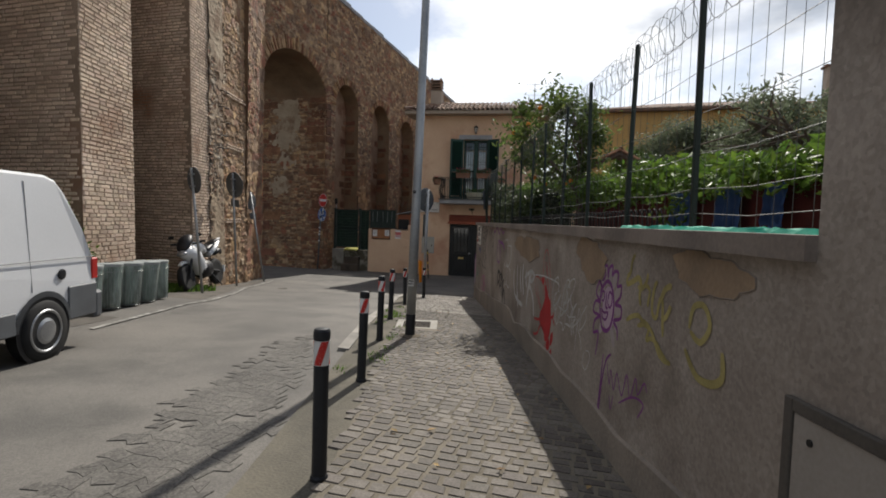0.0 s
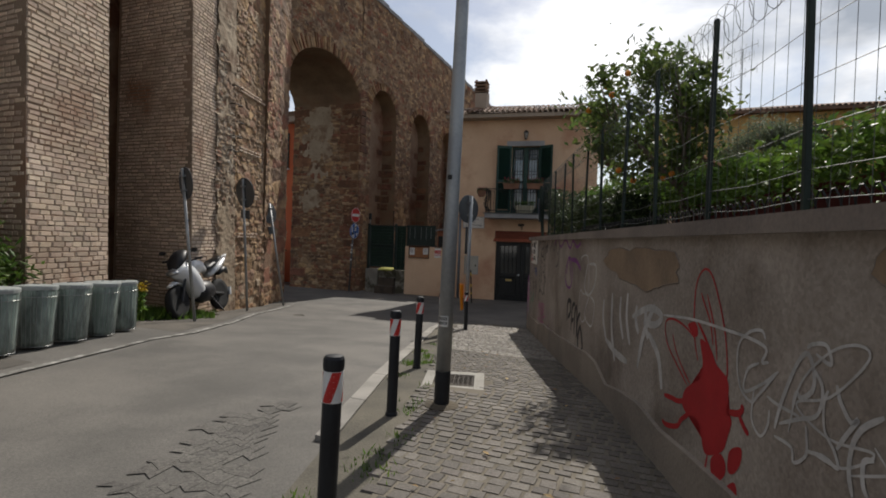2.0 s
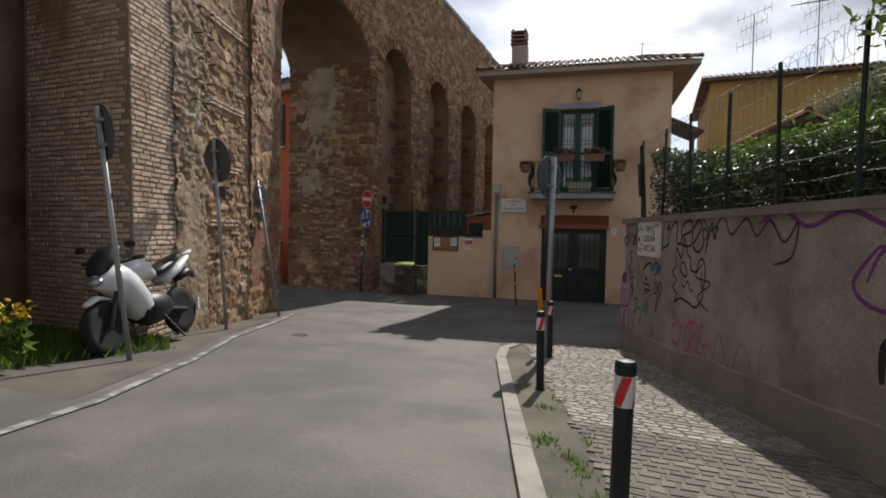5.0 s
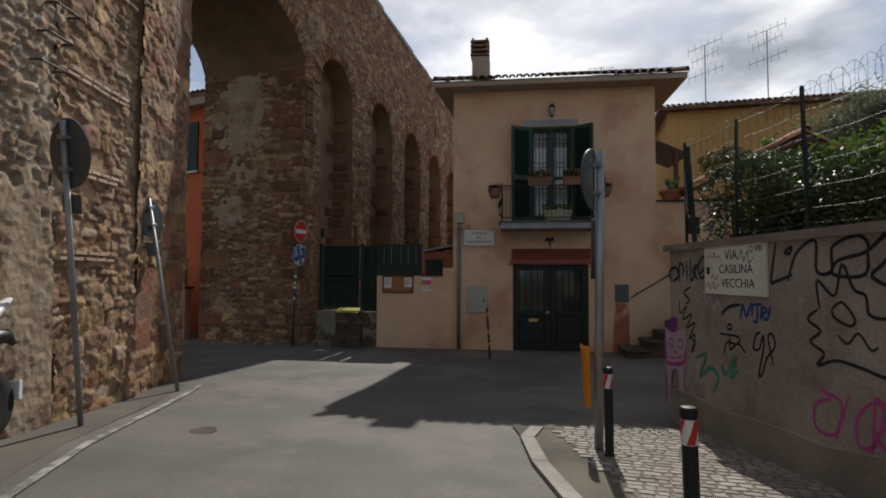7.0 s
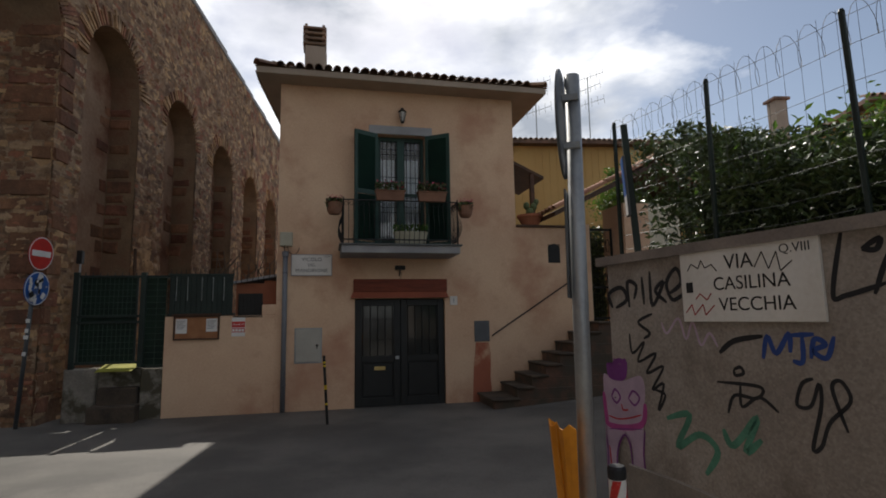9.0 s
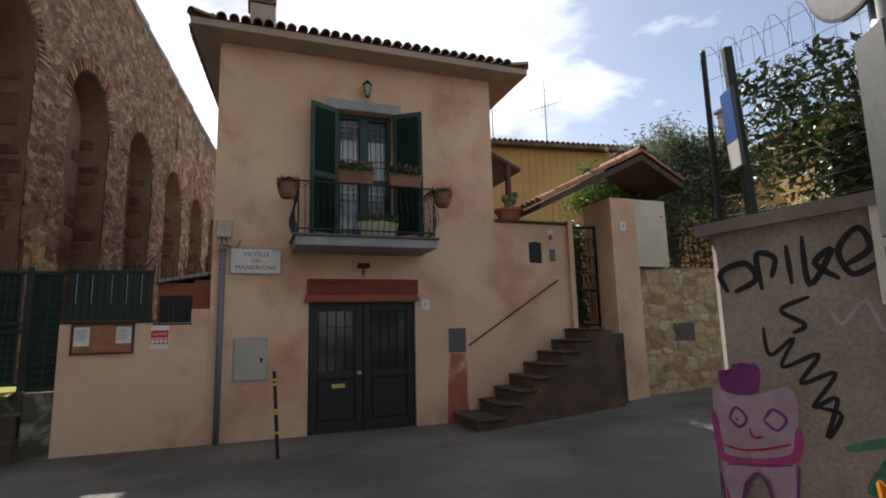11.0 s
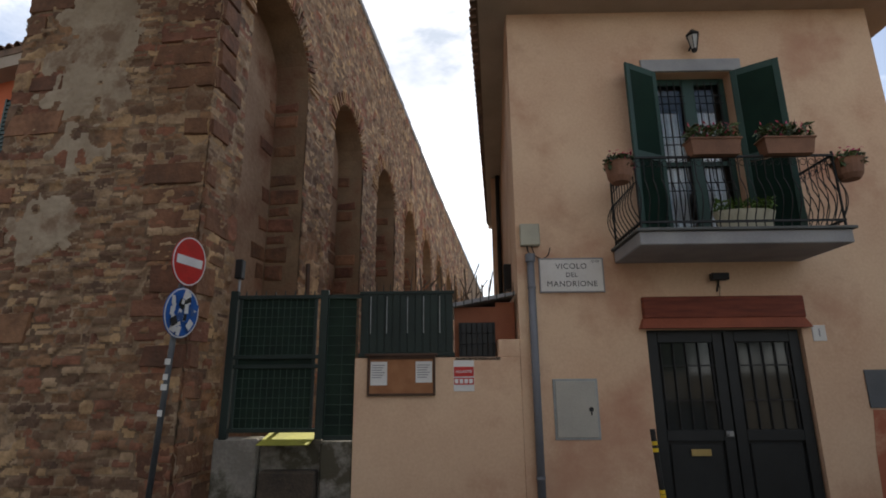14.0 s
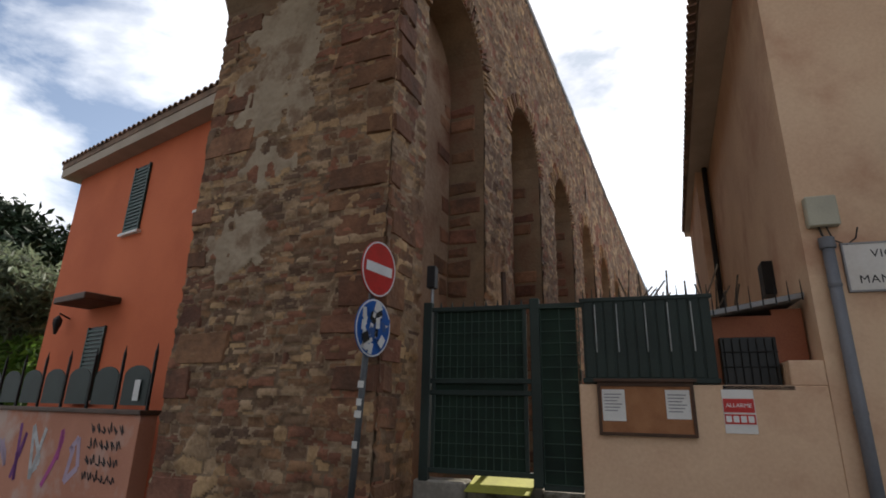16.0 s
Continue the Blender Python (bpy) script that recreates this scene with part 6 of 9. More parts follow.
stroke("black", 0.0675, [(8.21, 0.48), (8.19, 0.74), (7.97, 0.77), (7.97, 0.63), (8.14, 0.54)])
stroke("black", 0.0607, [(7.89, 0.40), (7.83, 0.72), (7.65, 0.78)])
stroke("black", 0.0607, [(7.85, 0.53), (7.72, 0.58)])
stroke("black", 0.0607, [(7.66, 0.38), (7.64, 0.69), (7.52, 0.73), (7.50, 0.38)])
stroke("black", 0.0607, [(7.31, 0.71), (7.45, 0.61), (7.46, 0.44), (7.35, 0.40)])
stroke("black", 0.0675, [(7.30, 0.56), (7.40, 0.41), (7.34, 0.25), (7.12, 0.32), (7.21, 0.50), (7.31, 0.56)])
stroke("purple", 0.04, [(7.42, 1.56), (7.67, 1.50), (7.97, 1.58), (8.18, 1.48), (8.57, 1.60), (8.99, 1.49), (9.34, 1.63), (9.71, 1.52)])
stroke("purple", 0.036, [(8.28, 1.35), (8.49, 1.10), (8.34, 0.96), (8.05, 0.96), (7.93, 1.14), (8.10, 1.33), (8.28, 1.35)])
stroke("purple", 0.032, [(8.37, 1.11), (8.22, 1.33), (8.00, 1.04)])
stroke("purple", 0.06, [(8.05, 1.33), (7.65, 1.32), (7.38, 1.23)])
stroke("black", 0.0245, [(11.14, 1.50), (10.93, 1.62), (10.67, 1.46), (10.39, 1.61), (10.21, 1.42), (9.92, 1.58), (9.73, 1.41), (9.52, 1.55), (9.30, 1.36), (9.12, 1.52), (9.19, 1.24), (9.45, 1.16)])
stroke("black", 0.021, [(10.83, 1.10), (11.03, 0.92), (10.64, 0.87), (10.98, 0.68), (10.66, 0.55)])
stroke("purple", 0.012, [(11.04, -0.08), (10.88, 0.20), (10.59, -0.06), (10.41, 0.36), (10.14, 0.03), (9.93, 0.36), (9.65, 0.07), (9.59, 0.42)])
stroke("black", 0.0315, [(11.98, 1.23), (11.87, 1.48), (11.66, 1.58), (11.65, 1.32), (11.50, 1.32), (11.48, 1.52), (11.24, 1.59), (11.17, 1.47), (11.44, 1.40), (11.48, 1.29), (11.20, 1.29), (11.17, 1.47)])
stroke("black", 0.0315, [(11.16, 1.47), (10.99, 1.59), (10.91, 1.51), (11.05, 1.37), (11.14, 1.28), (10.99, 1.21), (10.85, 1.31), (10.88, 1.46), (10.80, 1.48), (10.75, 1.41), (10.82, 1.35)])
stroke("black", 0.035, [(10.80, 1.20), (10.72, 1.41), (10.65, 1.54), (10.58, 1.37), (10.53, 1.51), (10.50, 1.45)])
stroke("black", 0.028, [(11.63, 1.00), (11.65, 1.24), (11.48, 1.12), (11.40, 1.37), (11.30, 1.18), (11.20, 1.13), (11.17, 0.99), (11.02, 0.98), (10.96, 1.10), (10.85, 1.13), (10.78, 0.98), (10.83, 0.80), (10.88, 0.84), (10.87, 1.00)])
stroke("black", 0.028, [(11.65, 1.00), (11.76, 0.91), (11.63, 0.82), (11.74, 0.72), (11.60, 0.64), (11.67, 0.53), (11.48, 0.60), (11.24, 0.58), (11.02, 0.55), (10.85, 0.67), (10.81, 0.76)])
stroke("black", 0.0245, [(11.51, 1.01), (11.41, 1.07), (11.30, 0.95), (11.34, 0.89), (11.48, 0.94), (11.51, 1.01)])
stroke("black", 0.021, [(11.46, 0.81), (11.37, 0.75), (11.27, 0.84), (11.17, 0.73), (11.11, 0.76)])
stroke("pink", 0.0306, [(11.67, 0.36), (11.55, 0.29), (11.70, 0.20), (11.70, 0.01), (11.51, 0.01), (11.44, 0.26), (11.59, 0.33)])
stroke("pink", 0.0306, [(11.37, 0.35), (11.51, -0.04)])
stroke("pink", 0.0306, [(11.17, 0.35), (11.30, 0.20), (11.30, 0.00), (11.18, 0.02), (11.08, 0.26), (11.14, 0.38), (11.17, 0.09), (11.19, -0.08)])
stroke("pink", 0.0306, [(11.17, 0.33), (10.99, 0.37), (10.99, 0.24), (11.14, 0.12), (11.05, -0.01), (10.94, -0.24), (10.83, -0.15), (10.80, 0.03), (10.94, 0.05), (10.88, 0.31), (10.80, 0.38), (10.83, 0.15), (10.60, 0.20)])
stroke("black", 0.0385, [(14.03, 1.20), (14.07, 1.33), (13.91, 1.38), (13.85, 1.27), (13.99, 1.20)])
stroke("black", 0.0385, [(13.82, 1.20), (13.83, 1.42), (13.73, 1.39), (13.76, 1.27)])
stroke("black", 0.035, [(13.66, 1.46), (13.65, 1.22)])
stroke("black", 0.035, [(13.57, 1.50), (13.56, 1.21), (13.43, 1.40), (13.52, 1.33), (13.41, 1.23)])
stroke("black", 0.035, [(13.38, 1.30), (13.26, 1.38), (13.30, 1.50), (13.40, 1.39), (13.35, 1.25), (13.23, 1.30)])
stroke("black", 0.028, [(13.57, 1.14), (13.73, 1.07), (13.61, 0.98), (13.68, 0.93)])
stroke("lilac", 0.02, [(13.48, 1.07), (13.43, 0.98), (13.31, 1.10), (13.25, 0.94), (13.18, 1.07), (13.12, 0.90), (13.04, 0.99), (12.98, 0.89)])
stroke("black", 0.0385, [(12.97, 0.85), (12.85, 0.94), (12.64, 0.98)])
stroke("blue", 0.035, [(12.65, 0.83), (12.61, 0.98), (12.56, 0.87), (12.47, 1.00), (12.47, 0.88)])
stroke("blue", 0.035, [(12.46, 0.99), (12.32, 1.00)])
stroke("blue", 0.035, [(12.39, 0.99), (12.40, 0.83), (12.46, 0.83)])
stroke("blue", 0.0325, [(12.35, 0.85), (12.32, 0.97), (12.26, 0.94), (12.33, 0.90), (12.26, 0.86), (12.21, 0.99)])
stroke("black", 0.0245, [(13.01, 0.64), (12.69, 0.64), (12.72, 0.56), (12.88, 0.56), (12.94, 0.43)])
stroke("black", 0.0245, [(12.83, 0.64), (12.83, 0.49), (12.70, 0.57), (12.58, 0.49)])
stroke("black", 0.0245, [(12.87, 0.74), (12.82, 0.76), (12.80, 0.72), (12.86, 0.70), (12.87, 0.74)])
stroke("black", 0.0245, [(12.35, 0.73), (12.42, 0.69), (12.46, 0.56), (12.38, 0.56), (12.32, 0.70), (12.32, 0.57), (12.39, 0.31), (12.34, 0.33), (12.28, 0.48), (12.16, 0.62), (12.20, 0.73), (12.25, 0.68), (12.19, 0.44)])
stroke("black", 0.0245, [(13.84, 0.97), (13.82, 0.80), (13.68, 0.90), (13.76, 0.73), (13.56, 0.81), (13.67, 0.64), (13.49, 0.71), (13.62, 0.51), (13.50, 0.57), (13.57, 0.35), (13.49, 0.48), (13.59, 0.51)])
stroke("black", 0.0315, [(12.11, 1.62), (12.19, 1.24), (12.12, 1.23), (11.92, 1.29)])
stroke("black", 0.035, [(12.02, 1.49), (11.93, 1.54), (11.95, 1.48), (12.02, 1.49)])
stroke("pink", 0.0238, [(13.85, 0.43), (13.75, 0.42), (13.80, 0.37), (13.86, 0.39)])
stroke("purple", 0.05, [(14.07, 0.68), (13.99, 0.72), (13.89, 0.70)])
stroke("green", 0.05, [(13.49, 0.30), (13.27, 0.36), (13.40, 0.10), (13.19, 0.23), (13.05, 0.14), (13.16, -0.05)])
stroke("green", 0.05, [(12.99, 0.31), (12.92, 0.21), (12.73, 0.43), (12.83, 0.19), (12.71, 0.29)])

# petals and pale face of the sprayed flower
for k in range(13):
    a = 2 * math.pi * k / 13 + 0.2
    cy, cz = 2.0 + 0.17 * math.cos(a), 1.15 + 0.22 * math.sin(a)
    if k in (9, 10):
        continue
    bm = B()
    slab(bm, [(0.06 * math.cos(q) * math.cos(a) - 0.034 * math.sin(q) * math.sin(a), 0.075 * math.cos(q) * math.sin(a) + 0.034 * math.sin(q) * math.cos(a)) for q in np.linspace(0, 6.0, 12)],
         lambda u, v, w: on_wall(cy + u, cz + v, 0.0002 + w), 0.0005)
    bmesh.ops.recalc_face_normals(bm, faces=bm.faces)
    part("petal", bm, surface("faded_petal_paint", (0.36, 0.31, 0.31), (0.29, 0.25, 0.25), 5, .8, .2) if "faded_petal_paint" not in MATS else MATS["faded_petal_paint"], GRAFFITI["purple"], "pale grey petal")
bm = B()
slab(bm, [(0.115 * math.cos(q), 0.15 * math.sin(q)) for q in np.linspace(0, 6.1, 22)], lambda u, v, w: on_wall(2.0 + u, 1.14 + v, 0.0004 + w), 0.0005)
bmesh.ops.recalc_face_normals(bm, faces=bm.faces)
part("disc", bm, SPRAY["lilac"], GRAFFITI["purple"], "pale lilac disc")

# street name plate on the garden wall
PM = Matrix.Translation(on_wall(12.73, 1.345, 0.0)) @ pose(0, 0, 0, 0, 0, -72.3 + 0.0)
plate = thing("street_name_plate", PM, "white marble street name plate with black letters, scribbled over", "sign")
part("slab", box(B(), -0.53, 0.53, -0.028, 0.0, -0.27, 0.27, 0.004), MARBLE, plate)
UP = pose(0, 0, 0, 90, 0, 0)
for txt, x, z, s in (("VIA", -0.02, 0.15, 0.15), ("CASILINA", 0.05, 0.0, 0.135), ("VECCHIA", 0.08, -0.15, 0.135), ("Q.VIII", 0.38, 0.2, 0.085)):
    lettering("letters", txt, s, PM @ Matrix.Translation((x, -0.029, z)) @ UP, INK, plate, 0.001)
for sy, (c, pts) in enumerate((("black", [(-.46, .12), (-.42, .17), (-.36, .13), (-.33, .19), (-.30, .13), (-.24, .15), (-.2, .1)]), ("black", [(.1, .1), (.16, .2), (.2, .08), (.26, .19), (.28, .06), (.36, .12)]),
                               ("red", [(-.5, -.2), (-.44, -.14), (-.42, -.22), (-.34, -.14), (-.32, -.22), (-.24, -.15)]), ("red", [(-.4, -.1), (-.36, -.06), (-.3, -.11), (-.26, -.06)]))):
    bm = B()
    for (a, b), (c2, d) in zip(pts, pts[1:]):
        rod(bm, (a, -0.029, b), (c2, -0.029, d), 0.004, seg=4)
    part("scribble", bm, SPRAY[c], plate, c + " sprayed scribble")
part("emblem", box(B(), -0.48, -0.42, -0.031, -0.027, -0.05, 0.03), INK, plate, "small dark emblem")


def fill(colour, outline):
    """A sprayed shape filled within a smoothed outline."""
    P = [Vector(p) for p in outline]
    n = len(P)
    fine = []
    for i in range(n):
        p0, p1, p2, p3 = P[i - 1], P[i], P[(i + 1) % n], P[(i + 2) % n]
        for k in range(4):
            t = k / 4
            fine.append(0.5 * ((2 * p1) + (p2 - p0) * t + (2 * p0 - 5 * p1 + 4 * p2 - p3) * t * t + (3 * p1 - p0 - 3 * p2 + p3) * t ** 3))
    LAYER[0] += 1
    bm = B()
    f = bm.faces.new([bm.verts.new(on_wall(p.x, p.y, 0.0012 + 0.00002 * LAYER[0])) for p in fine])
    bmesh.ops.triangulate(bm, faces=[f])
    part("spray_fill", bm, SPRAY[colour], GRAFFITI[colour])


# creature with long ears, yellow scrawl, white scribbles and soft letters
fill("red", [(4.00, 1.04), (3.88, 1.02), (3.80, 0.95), (3.69, 0.91), (3.67, 0.84), (3.69, 0.75), (3.63, 0.73), (3.66, 0.64), (3.71, 0.55), (3.86, 0.47), (3.92, 0.49), (3.95, 0.57), (4.02, 0.61), (4.12, 0.59), (4.20, 0.62), (4.18, 0.71), (4.06, 0.79), (3.98, 0.83), (3.96, 0.93)])
fill("red", [(4.17, 1.09), (4.07, 1.12), (4.03, 1.07), (4.07, 1.04)])
fill("red", [(3.82, 0.47), (3.74, 0.53), (3.68, 0.52), (3.67, 0.46), (3.73, 0.40), (3.81, 0.40)])
fill("red", [(3.64, 0.58), (3.57, 0.63), (3.53, 0.63), (3.54, 0.56), (3.60, 0.49), (3.65, 0.49)])
fill("red", [(3.65, 0.41), (3.58, 0.46), (3.56, 0.40), (3.66, 0.35)])
stroke("red", 0.03, [(4.15, 0.66), (4.27, 0.62), (4.36, 0.61), (4.49, 0.59)])
stroke("red", 0.03, [(4.09, 0.61), (4.21, 0.53), (4.27, 0.47), (4.43, 0.42), (4.51, 0.42)])
stroke("red", 0.03, [(3.66, 0.76), (3.58, 0.78), (3.54, 0.81), (3.55, 0.83)])
stroke("red", 0.028, [(3.57, 0.78), (3.52, 0.74), (3.48, 0.72)])
stroke("red", 0.012, [(4.15, 0.75), (4.33, 0.84), (4.47, 0.92), (4.52, 1.01), (4.49, 1.07), (4.36, 1.09), (4.19, 1.07), (4.06, 1.03)])
stroke("red", 0.012, [(4.11, 0.77), (4.24, 0.84), (4.34, 0.92), (4.39, 1.00)])
stroke("red", 0.012, [(4.02, 0.92), (4.08, 1.06), (4.09, 1.25), (4.06, 1.36), (3.98, 1.42), (3.89, 1.39), (3.79, 1.25), (3.72, 1.10), (3.69, 0.94), (3.71, 0.90)])
stroke("red", 0.012, [(3.85, 1.04), (3.89, 1.15), (3.96, 1.23), (4.01, 1.29)])
stroke("red", 0.012, [(3.80, 0.97), (3.83, 1.10), (3.87, 1.18), (3.94, 1.29)])
stroke("red", 0.02, [(4.00, 1.04), (3.88, 0.95), (3.83, 0.96), (3.93, 1.05), (4.04, 1.13)])
stroke("red", 0.018, [(3.86, 0.47), (3.88, 0.39), (3.89, 0.31), (3.93, 0.21)])
stroke("yellow", 0.03, [(1.58, 1.53), (1.62, 1.49), (1.64, 1.42), (1.68, 1.39), (1.69, 1.34)])
stroke("yellow", 0.035, [(1.69, 1.34), (1.60, 1.37), (1.52, 1.40), (1.48, 1.37), (1.49, 1.30), (1.47, 1.25)])
stroke("yellow", 0.03, [(1.39, 1.44), (1.41, 1.39), (1.46, 1.35), (1.52, 1.35)])
stroke("yellow", 0.028, [(1.49, 1.34), (1.41, 1.37), (1.36, 1.35), (1.37, 1.30), (1.38, 1.26)])
stroke("yellow", 0.028, [(1.27, 1.41), (1.30, 1.38), (1.32, 1.31), (1.32, 1.25), (1.29, 1.22), (1.26, 1.23), (1.24, 1.30), (1.22, 1.33), (1.20, 1.31), (1.19, 1.22), (1.18, 1.14)])
stroke("yellow", 0.035, [(1.22, 1.32), (1.19, 1.37), (1.14, 1.40), (1.11, 1.40)])
stroke("yellow", 0.03, [(1.20, 1.22), (1.15, 1.25), (1.12, 1.29), (1.11, 1.31)])
stroke("yellow", 0.03, [(1.67, 1.13), (1.58, 1.17), (1.49, 1.19), (1.44, 1.17), (1.42, 1.16), (1.50, 1.13)])
stroke("yellow", 0.026, [(1.42, 1.15), (1.35, 1.15), (1.36, 1.11), (1.37, 1.08), (1.31, 1.10), (1.24, 1.09), (1.19, 1.06), (1.13, 1.04)])
stroke("white", 0.016, [(4.56, 1.09), (4.12, 1.13), (3.73, 1.14), (3.49, 1.14), (3.37, 1.12), (3.40, 1.06), (3.35, 1.07)])
stroke("white", 0.014, [(3.38, 1.16), (3.41, 1.19), (3.50, 1.17), (3.59, 1.10), (3.60, 0.99), (3.56, 0.90), (3.47, 0.87), (3.41, 0.92), (3.29, 1.04)])
stroke("white", 0.014, [(3.42, 1.05), (3.51, 1.00), (3.53, 0.90), (3.39, 0.97), (3.28, 1.05)])
stroke("white", 0.014, [(3.45, 0.93), (3.46, 0.80), (3.39, 0.75), (3.34, 0.81), (3.33, 0.88)])
stroke("white", 0.014, [(3.35, 0.93), (3.28, 0.92), (3.14, 0.92)])
stroke("white", 0.02, [(3.29, 0.82), (3.25, 0.94), (3.17, 1.10), (3.11, 1.16), (3.07, 1.11), (3.07, 1.04), (3.13, 0.99), (3.16, 1.00), (3.18, 0.94)])
stroke("white", 0.016, [(3.11, 1.18), (3.08, 1.20), (3.01, 1.21), (2.98, 1.16), (3.00, 1.15), (3.06, 1.17)])
stroke("white", 0.016, [(3.08, 1.12), (3.02, 1.06), (3.04, 0.96), (3.14, 0.91), (3.26, 0.85)])
stroke("white", 0.014, [(3.29, 0.79), (3.18, 0.79), (3.16, 0.74), (3.09, 0.80), (3.10, 0.90)])
stroke("white", 0.014, [(3.09, 0.81), (3.00, 0.83), (2.93, 0.82), (2.95, 0.87), (3.00, 0.92), (3.01, 1.01), (2.99, 1.06)])
stroke("white", 0.018, [(2.95, 1.09), (2.93, 1.04), (2.88, 0.99), (2.85, 1.01), (2.90, 0.94), (2.94, 0.88)])
stroke("white", 0.02, [(2.75, 1.05), (2.83, 0.99), (2.87, 0.92), (2.88, 0.83), (2.86, 0.76)])
stroke("white", 0.018, [(2.78, 0.91), (2.82, 0.89), (2.82, 0.82), (2.80, 0.79)])
stroke("white", 0.07, [(5.85, 1.10), (5.84, 0.79), (5.70, 0.52)])
stroke("white", 0.06, [(5.57, 1.10), (5.57, 0.92), (5.46, 0.76)])
stroke("white", 0.06, [(5.37, 1.15), (5.38, 0.94), (5.27, 0.75)])
stroke("white", 0.06, [(5.12, 1.08), (5.14, 0.97), (5.06, 0.88)])
stroke("white", 0.06, [(6.15, 1.01), (6.16, 0.82), (6.02, 0.65)])
stroke("white", 0.06, [(4.90, 1.09), (4.91, 0.98), (4.84, 0.88)])
stroke("white", 0.06, [(4.73, 1.13), (4.94, 0.90), (5.06, 0.62)])
stroke("white", 0.06, [(4.84, 0.92), (4.63, 0.81), (4.54, 0.61)])
stroke("white", 0.05, [(5.23, 0.98), (4.84, 1.10), (4.59, 1.08), (4.71, 1.00), (4.95, 0.98)])
stroke("white", 0.06, [(6.05, 0.65), (5.67, 0.60), (5.33, 0.60)])
stroke("white", 0.01, [(3.20, 0.84), (3.14, 1.04), (2.99, 1.19), (2.86, 1.24), (2.82, 1.20), (2.98, 1.04), (3.16, 0.96), (2.98, 0.90), (2.78, 0.93), (2.91, 0.83), (3.08, 0.82)])
stroke("white", 0.01, [(2.88, 0.82), (2.69, 0.91), (2.63, 0.98), (2.68, 1.02), (2.70, 0.90), (2.74, 0.76), (2.75, 0.66)])
stroke("white", 0.01, [(2.78, 0.95), (2.64, 0.83), (2.55, 0.72)])
stroke("white", 0.01, [(2.47, 1.08), (2.61, 0.96), (2.62, 0.86), (2.49, 0.95), (2.47, 1.02)])
stroke("white", 0.008, [(2.48, 0.73), (2.52, 0.62), (2.43, 0.60), (2.34, 0.70), (2.37, 0.75), (2.45, 0.74)])
# striped totem figure at the end of the wall
fill("lilac", [(14.19, 0.59), (14.09, 0.54), (13.93, 0.55), (13.75, 0.61), (13.70, 0.51), (13.73, 0.31), (13.75, 0.20), (13.76, -0.02), (13.76, -0.30), (13.89, -0.35), (13.88, -0.09), (13.90, 0.06), (13.98, 0.08), (14.05, 0.01), (14.09, -0.14), (14.12, -0.39), (14.22, -0.43), (14.19, -0.11), (14.18, 0.12), (14.20, 0.26), (14.21, 0.45)])
fill("purple", [(14.14, 0.57), (14.15, 0.69), (14.08, 0.66), (14.05, 0.74), (13.99, 0.68), (13.92, 0.75), (13.89, 0.67), (13.93, 0.56), (14.04, 0.54)])
stroke("pink", 0.051, [(14.21, 0.42), (14.19, 0.21), (14.16, 0.13), (13.95, 0.14), (13.75, 0.21), (13.71, 0.38)])
stroke("purple", 0.02, [(14.11, 0.39), (14.06, 0.46), (14.00, 0.40), (14.05, 0.34), (14.11, 0.39)])
stroke("purple", 0.02, [(13.90, 0.40), (13.84, 0.47), (13.77, 0.42), (13.83, 0.35), (13.90, 0.40)])
stroke("black", 0.021, [(14.06, 0.39), (14.06, 0.38)])
stroke("black", 0.021, [(13.83, 0.41), (13.83, 0.41)])
stroke("red", 0.016, [(13.99, 0.34), (13.97, 0.29), (13.91, 0.30)])
stroke("red", 0.014, [(14.16, 0.21), (14.04, 0.20), (13.90, 0.23), (13.76, 0.28)])
stroke("red", 0.02, [(14.17, -0.06), (14.16, -0.24), (14.18, -0.41)])
stroke("red", 0.02, [(13.83, -0.25), (13.76, -0.29), (13.86, -0.38)])
stroke("purple", 0.018, [(14.20, 0.03), (14.19, -0.16), (14.22, -0.43)])
stroke("purple", 0.018, [(13.73, 0.16), (13.76, -0.06), (13.74, -0.28)])
stroke("purple", 0.018, [(14.09, -0.32), (14.07, -0.09), (13.98, 0.07), (13.91, -0.01), (13.89, -0.27)])
stroke("purple", 0.012, [(14.16, 0.09), (13.76, 0.16)])
stroke("yellow", 0.035, [(0.95, 1.14), (0.84, 1.05), (0.72, 1.05), (0.64, 1.10), (0.65, 1.20)])
stroke("yellow", 0.03, [(0.92, 1.24), (0.89, 1.34), (0.80, 1.36), (0.75, 1.28), (0.82, 1.20), (0.91, 1.23)])
stroke("yellow", 0.03, [(1.43, 1.18), (1.31, 1.14), (1.20, 1.04), (1.08, 1.03)])

# ---- things on the house front ----


def on_house(name, label, category, group=""):
    return thing(name, HM, label, category, group)


pl = on_house("street_name_plate", "white marble street name plate on the house front", "sign")
part("slab", box(B(), 0.30, 1.12, -0.025, 0.0, 2.07, 2.50, 0.004), MARBLE, pl)
bm = B()
for x0, x1, z0, z1 in ((0.285, 1.135, 2.055, 2.07), (0.285, 1.135, 2.50, 2.515), (0.285, 0.30, 2.07, 2.50), (1.12, 1.135, 2.07, 2.50)):
    box(bm, x0, x1, -0.03, 0.0, z0, z1)
part("rim", bm, GREYSTONE, pl)
for txt, z, s in (("VICOLO", 2.40, 0.105), ("DEL", 2.285, 0.085), ("MANDRIONE", 2.165, 0.105)):
    lettering("letters", txt, s, HM @ Matrix.Translation((0.71, -0.0262, z)) @ UP, INK, pl, 0.001, spacing=1.1)
lettering("letters", "Q.VIII", 0.045, HM @ Matrix.Translation((1.03, -0.0262, 2.465)) @ UP, INK, pl, 0.001)

